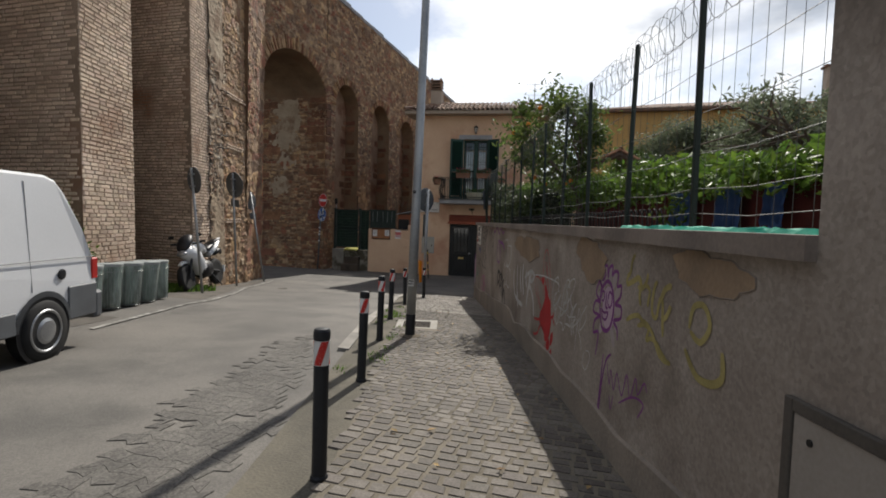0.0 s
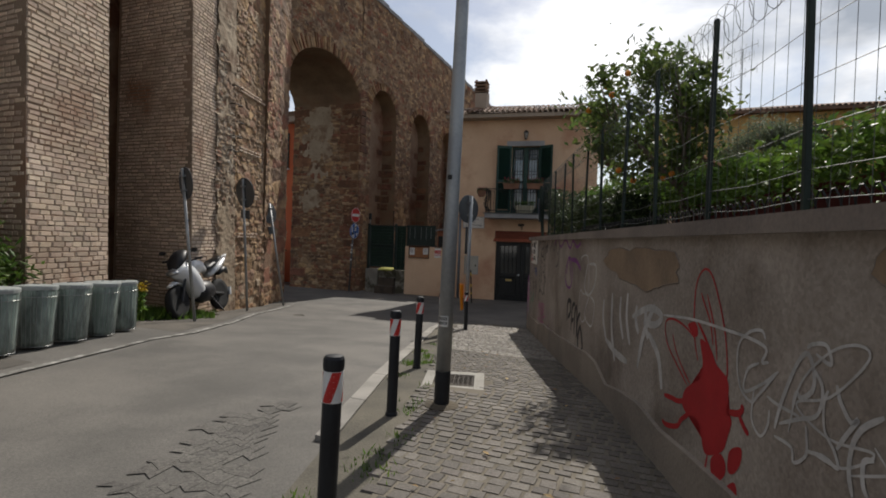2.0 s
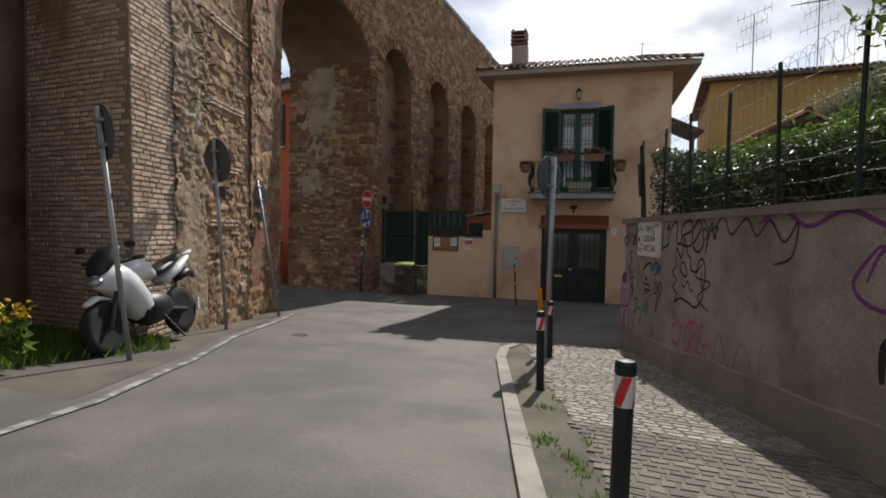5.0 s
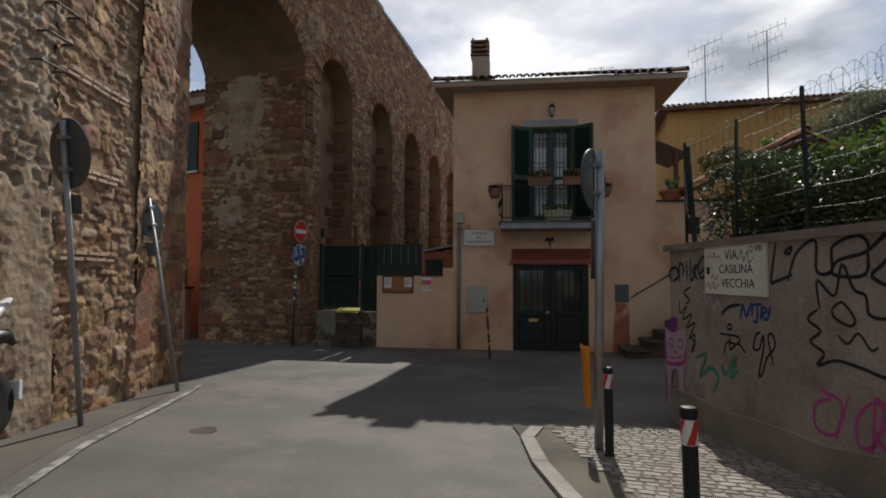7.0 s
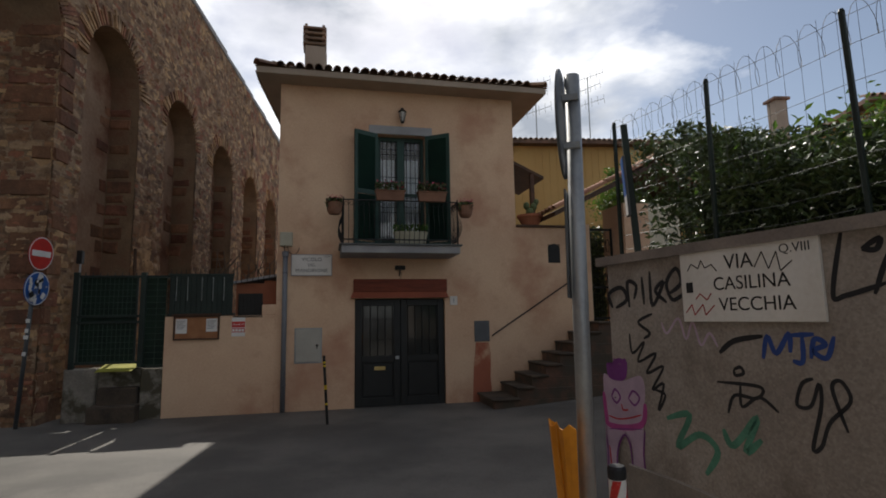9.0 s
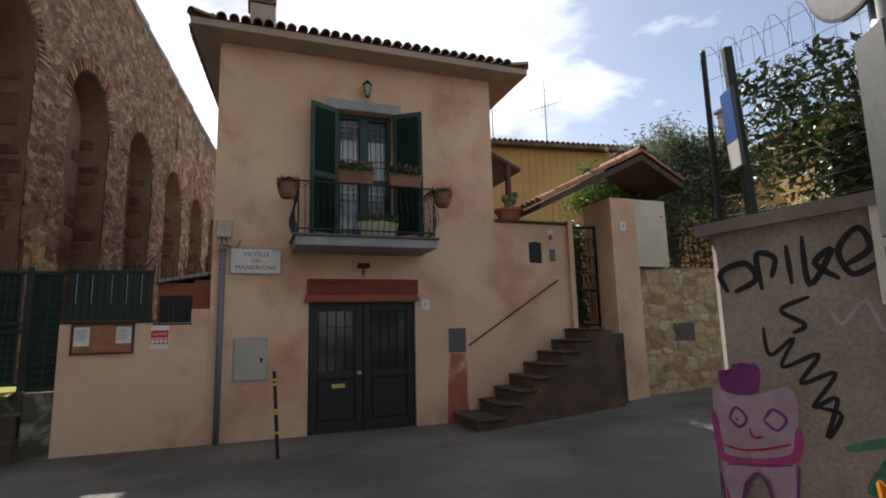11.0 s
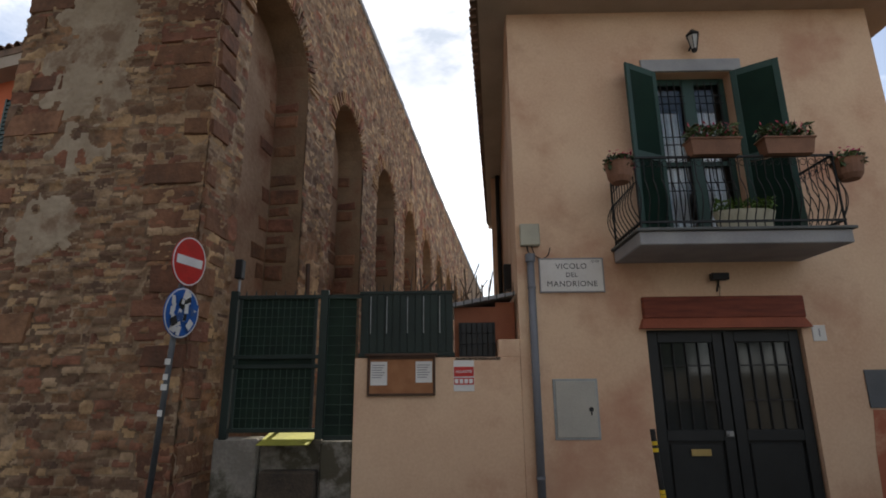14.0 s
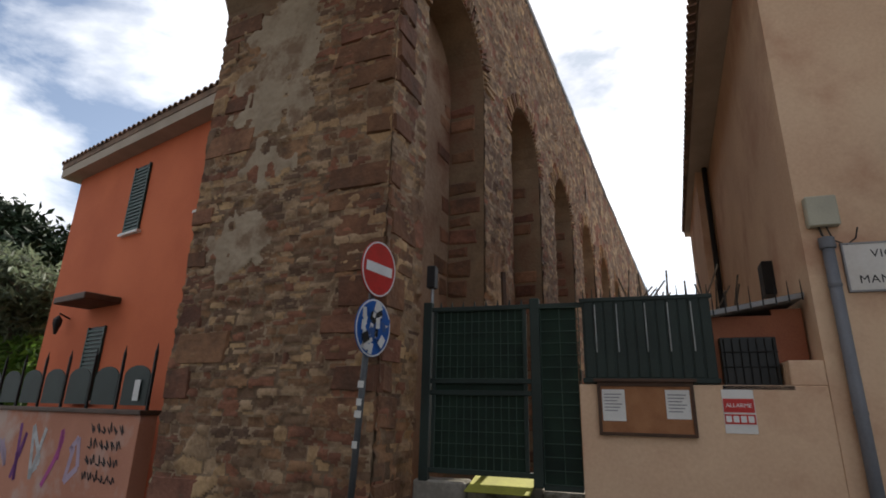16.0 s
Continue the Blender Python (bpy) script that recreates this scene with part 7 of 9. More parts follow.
ub = on_house("utility_box", "pale grey metal utility box door set in the house wall", "utility box")
part("frame", box(B(), 0.38, 0.94, -0.012, 0.0, 0.23, 0.96, 0.003), MATS["grey_bin_lid"], ub)
bd = part("door", box(B(), 0.41, 0.91, -0.024, -0.012, 0.26, 0.93, 0.003), surface("cream_metal", (0.44, 0.42, 0.36), (0.36, 0.345, 0.3), 2, .5, .15), ub, "cream painted door")
bm = B()
rod(bm, (0.84, -0.03, 0.59), (0.84, -0.022, 0.59), 0.03, seg=12)
box(bm, 0.832, 0.848, -0.034, -0.022, 0.52, 0.59)
part("lock", bm, IRON, bd, "black lock")
mb = on_house("meter_box", "small grey metal meter door on the house wall", "meter box")
part("door", box(B(), 4.27, 4.62, -0.018, 0.0, 0.58, 1.04, 0.004), surface("slate_grey_metal", (0.12, 0.125, 0.135), (0.09, 0.095, 0.1), 2, .6, .2), mb)
bm = B()
slab(bm, [(4.2, -0.75), (4.66, -0.75), (4.62, -0.2), (4.64, 0.3), (4.6, 0.55), (4.3, 0.56), (4.24, 0.1)], lambda u, v, w: Vector((u, -0.001 - w, v)), 0.003)
bmesh.ops.recalc_face_normals(bm, faces=bm.faces)
part("plaster_repair", bm, surface("red_plaster_repair", (0.44, 0.15, 0.085), (0.36, 0.12, 0.07), 1.5, .9, .3, stain=(0.6, 0.38, 0.24), stain_scale=1.6, stain_at=(.55, .7)), house, "reddish repaired plaster patch")
for nm, x, z, txt in (("house_number", 3.72, 1.40, "1"),):
    hn = on_house(nm, "small white square house number tile", "house number")
    part("tile", box(B(), x, x + 0.17, -0.015, 0.0, z, z + 0.2, 0.003), MARBLE, hn)
    lettering("digit", txt, 0.14, HM @ Matrix.Translation((x + 0.085, -0.0162, z + 0.1)) @ UP, surface("grey_digit", (0.25, 0.25, 0.27), (0.2, 0.2, 0.2), 3, .6, 0), hn, 0.001)
# lantern over the window and spotlight over the door
ln = on_house("wall_lantern", "small black iron wall lantern over the window", "lantern")
bm = B()
rod(bm, (2.66, 0.0, 5.62), (2.66, -0.16, 5.70), 0.012)
rod(bm, (2.66, -0.16, 5.70), (2.66, -0.16, 5.80), 0.010)
lathe(bm, [(0.02, 5.86), (0.10, 5.77), (0.085, 5.75)], 6, (2.66, -0.16, 0))
lathe(bm, [(0.03, 5.50), (0.045, 5.53), (0.04, 5.545)], 6, (2.66, -0.16, 0))
for k in range(6):
    a = k * math.pi / 3
    rod(bm, (2.66 + .04 * math.cos(a), -.16 + .04 * math.sin(a), 5.54), (2.66 + .083 * math.cos(a), -.16 + .083 * math.sin(a), 5.755), 0.006, seg=4)
part("cage", bm, IRON, ln)
part("glass", lathe(B(), [(0.036, 5.545), (0.078, 5.75)], 6, (2.66, -0.16, 0)), surface("frosted_lamp_glass", (0.45, 0.44, 0.4), (0.36, 0.35, 0.32), 4, .3, 0), ln, "frosted glass")
sp = on_house("floodlight", "small black floodlight above the door lintel", "floodlight")
part("head", box(B(), 2.48, 2.70, -0.16, -0.06, 2.18, 2.27, 0.01), IRON, sp)
bm = B()
rod(bm, (2.59, -0.08, 2.18), (2.59, 0.0, 2.05), 0.012)
tube(bm, [(2.60, -0.01, 2.2), (2.63, -0.01, 2.1), (2.61, -0.01, 1.98)], 0.006, 5)
part("bracket", bm, IRON, sp)
# downpipe and junction box
dp = on_house("drainpipe", "grey metal drainpipe at the house corner", "drainpipe")
part("pipe", rod(B(), (0.17, -0.07, -0.72), (0.17, -0.07, 2.52), 0.05, seg=16), surface("grey_pipe_paint", (0.17, 0.18, 0.20), (0.13, 0.135, 0.15), 2, .5, .1), dp, smooth=True)
for z in (-0.2, 1.0, 2.1):
    bm = lathe(B(), [(0.055, z), (0.055, z + 0.03)], 16, (0.17, -0.07, 0))
    box(bm, 0.15, 0.19, -0.07, 0.0, z, z + 0.03)
    part("clip", bm, MATS["grey_pipe_paint"], dp)
part("socket", lathe(B(), [(0.065, 2.46), (0.065, 2.56), (0.04, 2.57)], 16, (0.17, -0.07, 0)), MATS["grey_pipe_paint"], dp)
jb = on_house("junction_box", "cream plastic junction box with loose cables", "junction box")
part("case", box(B(), 0.05, 0.31, -0.09, 0.0, 2.68, 2.98, 0.012), surface("cream_plastic", (0.44, 0.42, 0.32), (0.37, 0.35, 0.27), 3, .5, .1), jb)
bm = B()
tube(bm, [(0.2, -0.04, 2.68), (0.24, -0.03, 2.55), (0.34, -0.02, 2.5), (0.42, -0.02, 2.56), (0.45, -0.02, 2.66)], 0.007, 5)
tube(bm, [(0.14, -0.04, 2.68), (0.15, -0.05, 2.6), (0.17, -0.06, 2.56)], 0.01, 5)
part("cable", bm, IRON, jb, "dark loose cable")
# balcony planters
def flower_box(name, m, w, label, material, hang=False):
    t = thing(name, m, label, "planter", "balcony flowers")
    bm = B()
    if hang:
        lathe(bm, [(0.10, 0.0), (0.14, 0.06), (0.165, 0.22), (0.175, 0.24), (0.15, 0.24), (0.14, 0.2)], 16)
    else:
        vs = [bm.verts.new(p) for p in ((-w + .03, -.07, 0), (w - .03, -.07, 0), (w - .03, .07, 0), (-w + .03, .07, 0), (-w, -.1, .2), (w, -.1, .2), (w, .1, .2), (-w, .1, .2))]
        for f in ((3, 2, 1, 0), (0, 1, 5, 4), (1, 2, 6, 5), (2, 3, 7, 6), (3, 0, 4, 7), (4, 5, 6, 7)):
            bm.faces.new([vs[q] for q in f])
        box(bm, -w - .012, w + .012, -.112, .112, .18, .205, 0.006)
    part("pot", bm, material, t)
    rnd = random.Random(int(w * 100) + len(label))
    for nm, mt, n, zz, s in (("leaves", HEDGE, 260, 0.16, 0.03), ("blossoms", PINKFLOWER, 70, 0.22, 0.02)):
        vs, fs = [], []
        for k in range(n):
            c = Vector((rnd.uniform(-w, w) * (0.9 if hang else 1), rnd.uniform(-.13, .12), 0.2 + rnd.uniform(0, zz) - (0.05 if hang else 0)))
            leaf_quad(vs, fs, c, s * rnd.uniform(.7, 1.4), rnd)
        raw(nm, vs, fs, mt, t, "stuff", nm + " of a potted plant")
    return t


def leaf_quad(vs, fs, c, s, rnd, long=1.5):
    a, b = rnd.uniform(0, 6.283), rnd.uniform(-1.0, 1.0)
    u = Vector((math.cos(a) * math.cos(b), math.sin(a) * math.cos(b), math.sin(b)))
    v = u.cross(Vector((rnd.uniform(-1, 1), rnd.uniform(-1, 1), rnd.uniform(-1, 1)))).normalized()
    k = len(vs)
    n = u.cross(v) * s * 0.25
    vs += [tuple(c - u * s * long), tuple(c + v * s * 0.6 + n), tuple(c + u * s * long), tuple(c - v * s * 0.6 + n)]
    fs.append((k, k + 1, k + 2, k + 3))


flower_box("flower_box", HM @ Matrix.Translation((2.28, -0.98, 3.52)), 0.30, "long terracotta flower box with red geraniums on the railing", BOXPOT)
flower_box("flower_box", HM @ Matrix.Translation((3.15, -0.98, 3.52)), 0.30, "long terracotta flower box with red geraniums on the railing", BOXPOT)
flower_box("hanging_pot", HM @ Matrix.Translation((1.16, -0.92, 3.22)), 0.17, "round clay pot of pink flowers hung on the railing", BOXPOT, True)
flower_box("hanging_pot", HM @ Matrix.Translation((3.88, -0.92, 3.22)), 0.17, "round clay pot of pink flowers hung on the railing", BOXPOT, True)
pt = thing("stone_planter", HM @ Matrix.Translation((2.75, -0.6, 2.635)), "wide cast stone planter with green leaves on the balcony floor", "planter")
bm = lathe(B(), [(0.14, 0), (0.2, 0.06), (0.22, 0.2), (0.24, 0.3), (0.2, 0.3)], 20)
bmesh.ops.scale(bm, vec=(1.6, 0.7, 1), verts=bm.verts)
part("pot", bm, STONEPOT, pt)
rnd = random.Random(4)
vs, fs = [], []
for k in range(220):
    leaf_quad(vs, fs, Vector((rnd.uniform(-.36, .36), rnd.uniform(-.12, .12), .3 + rnd.uniform(0, .16))), .03, rnd)
raw("leaves", vs, fs, IVY, pt, "stuff", "leaves of a potted plant")
# striped pole before the house
sp = thing("striped_pole", Matrix.Translation((-6.42, 19.1, -0.73)) @ pose(0, 0, 0, 0, -3.5, 0), "thin black and yellow striped pole leaning before the house", "pole")
part("pole", rod(B(), (0, 0, -0.05), (0, 0, 1.22), 0.025, seg=10), IRON, sp)
for z in (0.35, 0.62, 0.66, 1.02, 1.08):
    part("yellow_band", lathe(B(), [(0.0265, z), (0.0265, z + 0.035)], 10), YELLOW, sp, "yellow band")

# ---- gate and screens beside the house ----
def lattice(bm, x0, x1, z0, z1, y, nx, nz, r=0.004):
    for i in range(nx + 1):
        rod(bm, (x0 + (x1 - x0) * i / nx, y, z0), (x0 + (x1 - x0) * i / nx, y, z1), r, seg=4, caps=False)
    for i in range(nz + 1):
        rod(bm, (x0, y - 0.008, z0 + (z1 - z0) * i / nz), (x1, y - 0.008, z0 + (z1 - z0) * i / nz), r, seg=4, caps=False)


gate = on_house("garden_gate", "dark green metal gate with wire mesh and privacy sheet", "gate")
bm = B()
bm.free()
for x0, x1 in ((-3.80, -3.70), (-2.60, -2.50)):
    part("post", box(B(), x0, x1, 0.02, 0.10, 0.26, 2.13, 0.006), GATEGREEN, gate)
bm = B()
for z in (0.34, 1.12, 1.24, 2.02):
    box(bm, -3.70, -2.60, 0.03, 0.07, z, z + 0.05, 0.004)
for x in (-3.66, -2.66):
    box(bm, x - 0.02, x + 0.02, 0.035, 0.065, 0.39, 2.02, 0.003)
leaf = part("gate_leaf", bm, GATEGREEN, gate)
bm = B()
lattice(bm, -3.64, -2.68, 0.39, 1.12, 0.05, 12, 6)
lattice(bm, -3.64, -2.68, 1.29, 2.02, 0.05, 12, 6)
part("wire_mesh", bm, surface("green_coated_wire", (0.05, 0.085, 0.062), (0.032, 0.056, 0.04), 6, .5, 0), leaf, "green wire mesh")
part("privacy_sheet", box(B(), -3.66, -2.66, 0.075, 0.083, 0.36, 2.04), MESHGREEN, leaf, "dark green privacy sheet")
bm = B()
bm.free()
for k in range(8):
    part("spike", rod(B(), (-3.6 + k * 0.13, 0.05, 2.07), (-3.6 + k * 0.13, 0.05, 2.13), 0.012, 0.004, 5), GATEGREEN, leaf)
side_p = on_house("mesh_fence", "dark green mesh fence beside the gate", "fence")
part("top_rail", box(B(), -2.50, -2.06, 0.04, 0.07, 2.02, 2.07), GATEGREEN, side_p)
part("bottom_rail", box(B(), -2.50, -2.13, 0.04, 0.07, 0.24, 0.30), GATEGREEN, side_p)
bm = B()
lattice(bm, -2.49, -2.1, 0.3, 2.02, 0.045, 2, 14)
part("wire_mesh", bm, MATS["green_coated_wire"], side_p)
part("privacy_sheet", box(B(), -2.50, -2.13, 0.075, 0.083, 0.24, 2.05), MESHGREEN, side_p)
scr = on_house("metal_screen", "dark green ribbed metal screen above the low wall", "screen")
bm = B()
for k in range(12):
    x = -2.04 + k * 0.099
    box(bm, x, x + 0.085, 0.0, 0.02, 1.30, 2.08, 0.006)
box(bm, -2.06, -0.86, 0.012, 0.018, 1.29, 2.07)
part("rib_sheet", bm, GATEGREEN, scr)
bm = B()
for x in (-1.93, -1.72, -1.45, -1.24, -1.03):
    part("wire", rod(B(), (x, -0.006, 1.55), (x, -0.006, 2.03), 0.006, seg=4), WIREMAT, scr)
part("sill_rail", box(B(), -2.08, -0.84, -0.01, 0.24, 1.25, 1.30, 0.006), GATEGREEN, scr)
part("top_rail", box(B(), -2.08, -0.84, -0.01, 0.05, 2.06, 2.10, 0.004), GATEGREEN, scr)
for k in range(14):
    part("spike", rod(B(), (-2.04 + k * 0.09, 0.02, 2.1), (-2.04 + k * 0.09, 0.02, 2.2), 0.007, 0.003, 4), GATEGREEN, scr)
hut = on_house("garden_hut", "small brick-red hut with sloping roof and barred window", "hut")
bm = B()
box(bm, -0.84, -0.28, 0.3, 0.34, 1.24, 1.92)
box(bm, -0.28, -0.02, 0.3, 0.34, 1.46, 1.98)
box(bm, -0.8, -0.02, 0.34, 1.6, 1.0, 1.9)
part("wall", bm, surface("brick_red_plaster", (0.34, 0.13, 0.07), (0.25, 0.09, 0.05), 2, .9, .3), hut)
bm = B()
slab(bm, [(-0.9, 1.90), (-0.02, 2.06), (-0.02, 2.11), (-0.9, 1.95)], lambda u, v, w: Vector((u, 0.15 + w, v)), 1.6)
bmesh.ops.recalc_face_normals(bm, faces=bm.faces)
part("roof", bm, GREYSTONE, hut)
bm = B()
box(bm, -0.78, -0.30, 0.20, 0.30, 1.22, 1.70, 0.004)
part("window", bm, DOORPAINT, hut, "dark barred window")
for k in range(7):
    part("bar", rod(B(), (-0.75 + k * 0.07, 0.19, 1.26), (-0.75 + k * 0.07, 0.19, 1.68), 0.006, seg=4), IRON, hut)
for z in (1.42, 1.56):
    part("bar", rod(B(), (-0.78, 0.19, z), (-0.30, 0.19, z), 0.006, seg=4), IRON, hut)
part("ledge", box(B(), -0.84, -0.26, 0.0, 0.28, 1.2, 1.235), IRON, hut)
for k in range(8):
    part("roof_spike", rod(B(), (-0.82 + k * 0.11, 0.1, 1.9 + k * .018), (-0.82 + k * 0.11, 0.1, 2.14 + k * 0.012), 0.008, 0.003, 5), IRON, hut)
cb = on_house("notice_board", "cork notice board in a dark wooden frame with two papers", "notice board")
part("cork", box(B(), -1.92, -1.12, -0.03, 0.0, 0.80, 1.22), CORK, cb)
bm = B()
for x0, x1, z0, z1 in ((-1.95, -1.09, 0.77, 0.80), (-1.95, -1.09, 1.22, 1.26), (-1.95, -1.92, 0.80, 1.22), (-1.12, -1.09, 0.80, 1.22)):
    box(bm, x0, x1, -0.045, 0.0, z0, z1, 0.003)
box(bm, -1.98, -1.06, -0.08, 0.0, 1.26, 1.29, 0.003)
part("frame", bm, BROWNWOOD, cb)
for x0, x1, z0, z1 in ((-1.91, -1.70, 0.90, 1.19), (-1.34, -1.13, 0.93, 1.19)):
    p = part("paper", box(B(), x0, x1, -0.034, -0.031, z0, z1), PAPER, cb)
    bm = B()
    for k in range(6):
        box(bm, x0 + 0.02, x1 - 0.03 - 0.02 * (k % 3), -0.0352, -0.0342, z1 - 0.05 - k * 0.03, z1 - 0.04 - k * 0.03)
    part("print_lines", bm, MATS["grey_digit"], p)
al = on_house("warning_sign", "small red and white alarm warning sign", "sign")
part("plate", box(B(), -0.86, -0.60, -0.006, 0.0, 0.82, 1.20), PAPER, al)
part("red_field", box(B(), -0.855, -0.605, -0.009, -0.006, 1.0, 1.12), RED, al)
lettering("letters", "ALLARME", 0.05, HM @ Matrix.Translation((-0.73, -0.0098, 1.06)) @ UP, WHITE, al, 0.0008)
part("red_field", box(B(), -0.855, -0.605, -0.009, -0.006, 0.90, 0.985), RED, al)
bm = B()
for k in range(4):
    box(bm, -0.845 + k * 0.06, -0.80 + k * 0.06, -0.0105, -0.009, 0.915, 0.97)
part("symbols", bm, WHITE, al)
ym = on_house("plastic_mat", "yellow-green plastic mat on the step below the gate", "mat")
part("sheet", box(B(), -3.24, -2.60, -0.22, 0.32, 0.258, 0.268, 0.003, pose(0, 0, 0.02, 0, 0, 0) @ Matrix.Translation((0, 0.1, 0.26)) @ pose(0, 0, 0, 12, 0, 0) @ Matrix.Translation((0, -0.1, -0.26))), YELLOWPAINT, ym)
# bits in the yard behind the gate
for x, z1, lab in ((-3.72, 2.48, "black floodlight on a gate post"), (0.0, 0, "")):
    if lab:
        yb = on_house("gate_lamp", lab, "floodlight")
        bm = B()
        rod(bm, (x, 0.08, 2.1), (x, 0.08, 2.35), 0.02)
        part("arm", bm, STEEL, yb)
        part("head", box(B(), x - 0.05, x + 0.05, 0.0, 0.12, 2.30, 2.56, 0.01), IRON, yb)
pipe = on_house("dark_stake", "dark leaning wooden stake behind the gate", "stake")
part("stake", rod(B(), (-3.05, 1.2, 0.2), (-3.12, 1.2, 2.75), 0.035, seg=8), BROWNWOOD, pipe)
vine = on_house("bare_vine", "tangled bare branches above the small hut", "plant")
rnd = random.Random(21)
for k in range(26):
    x = rnd.uniform(-1.6, -0.3)
    part("branch", tube(B(), [(x, 2.0, 1.6), (x + rnd.uniform(-.1, .1), 2.0 + rnd.uniform(-.2, .2), 2.2), (x + rnd.uniform(-.35, .35), 2.0 + rnd.uniform(-.3, .3), rnd.uniform(2.4, 2.9))], 0.012, 4), BARK, vine)

# ---- stair, side wall and portal to the right of the house ----
bm = B()
box(bm, HW, 7.05, 0.0, 0.35, -1.2, 2.40)
box(bm, HW, 6.12, 0.0, 0.35, 2.40, 3.20)
box(bm, 6.42, 7.05, 0.0, 0.35, 2.40, 3.20)
box(bm, 6.12, 6.42, 0.0, 0.35, 2.80, 3.20)
box(bm, 6.12, 6.42, 0.14, 0.35, 2.40, 2.80)
sw = part("wall_side", bm, HOUSE)
tagged(sw, "peach plaster garden wall joined to the house", "wall", kind="structure").matrix_world = HM
bm = B()
box(bm, HW + 0.002, 7.1, -0.06, 0.4, 3.20, 3.255, 0.01)
sc = part("coping", bm, BROWNWOOD)
tagged(sc, "thin dark coping of the side wall", "coping", kind="structure").matrix_world = HM
ni = on_house("wall_niche", "dark arched iron letter niche in the wall", "letter box")
bm = B()
slab(bm, [(6.12, 2.36), (6.42, 2.36), (6.42, 2.72), (6.37, 2.79), (6.27, 2.82), (6.17, 2.79), (6.12, 2.72)], lambda u, v, w: Vector((u, -0.004 + w, v)), 0.03)
bmesh.ops.recalc_face_normals(bm, faces=bm.faces)
part("door", bm, IRON, ni)
ic = on_house("intercom", "small grey intercom panel on the wall", "intercom")
part("case", box(B(), 6.62, 6.74, -0.03, 0.0, 2.42, 2.66, 0.006), PLASTIC_GREY, ic)
tg = on_house("tile_picture", "small red and white tile fixed to the wall", "tile")
part("tile", box(B(), 6.58, 6.72, -0.015, 0.0, 2.84, 3.08, 0.003), MARBLE, tg)
part("picture", box(B(), 6.60, 6.70, -0.017, -0.014, 2.86, 2.98), RED, tg)
potm = thing("clay_pot", HM @ Matrix.Translation((5.75, 0.12, 3.255)), "wide clay pot with a cactus on the wall", "plant pot")
part("pot", lathe(B(), [(0.2, 0), (0.27, 0.16), (0.31, 0.2), (0.31, 0.25), (0.27, 0.25), (0.25, 0.2)], 20), POT, potm)
bm = B()
for x, z, r in ((0, .33, .1), (.1, .46, .09), (-.08, .48, .08), (.17, .58, .07)):
    b2 = lathe(bm, [(0.01, -r * 1.2), (r * .8, -r * .6), (r, 0), (r * .8, r * .8), (0.01, r * 1.2)], 10, (x, 0, z))
part("cactus", bm, surface("cactus_green", (0.13, 0.17, 0.07), (0.08, 0.11, 0.05), 4, .7, .3), potm)
# awning roof behind the wall
aw = on_house("awning_roof", "small dark timber lean-to roof behind the wall", "lean-to")
bm = B()
slab(bm, [(5.36, 5.0), (6.35, 4.55), (6.35, 4.62), (5.36, 5.08)], lambda u, v, w: Vector((u, 0.6 + w, v)), 1.8)
bmesh.ops.recalc_face_normals(bm, faces=bm.faces)
part("roof", bm, BROWNWOOD, aw)
part("beam", box(B(), 6.0, 6.1, 0.62, 0.72, 3.2, 4.68), BROWNWOOD, aw)
# handrail
hr = on_house("handrail", "thin dark iron handrail rising along the wall", "handrail")
bm = B()
tube(bm, [(4.68, -0.02, 0.70), (4.72, -0.07, 0.74), (6.72, -0.07, 1.98), (6.76, -0.02, 2.0)], 0.016, 8)
part("rail", bm, IRON, hr)
# stairs
stair = on_house("stone_stairs", "worn dark stone stairs rising along the wall", "stairs")
for k in range(8):
    x0 = 4.50 + k * 0.335
    z1 = -0.52 + k * 0.215
    depth = 1.15 - 0.04 * k
    bm = B()
    box(bm, x0 + (0.03 if k else -0.15), 7.45, -depth + 0.05, 0.0, -1.1, z1 - 0.05)
    r = part("riser", bm, surface("step_plaster", (0.20, 0.105, 0.068), (0.09, 0.056, 0.040), 2.2, .92, .6, 40, stain=(.075, .062, .046), stain_scale=1.8, stain_at=(0.36, 0.56)) if "step_plaster" not in MATS else MATS["step_plaster"], stair, "stained plaster riser")
    bm = B()
    box(bm, x0 - (0.0 if k else 0.2), x0 + 0.40, -depth, -0.005, z1 - 0.05, z1, 0.015)
    part("tread", bm, STEP, stair, "worn stone tread")
# portal
por = on_house("gate_portal", "plastered gate portal with little tiled roof", "portal")
bm = B()
box(bm, 7.05, 7.16, -0.10, 0.30, 0.7, 3.28)
box(bm, 7.78, 8.42, -0.62, 0.35, -1.0, 3.72)
part("pillar", bm, HOUSE, por, "peach plaster pillars")
bm = B()
box(bm, 8.42, 9.25, -0.60, 0.35, 2.25, 3.72)
part("side_block", bm, surface("cream_plaster", (0.62, 0.55, 0.42), (0.52, 0.46, 0.35), 1.5, .9, .2), por, "cream plaster block")
part("landing", box(B(), 7.05, 7.78, -0.75, 0.3, -1.0, 0.86, 0.01), STEP, por)
gm = on_house("iron_gate", "black wrought-iron gate at the top of the stairs", "gate")
bm = B()
for x in (7.18, 7.75):
    box(bm, x - 0.02, x + 0.02, -0.06, -0.02, 0.92, 3.2)
for z in (0.92, 1.02, 1.75, 3.14):
    box(bm, 7.2, 7.73, -0.055, -0.025, z, z + 0.05)
part("frame", bm, IRON, gm)
bm = B()
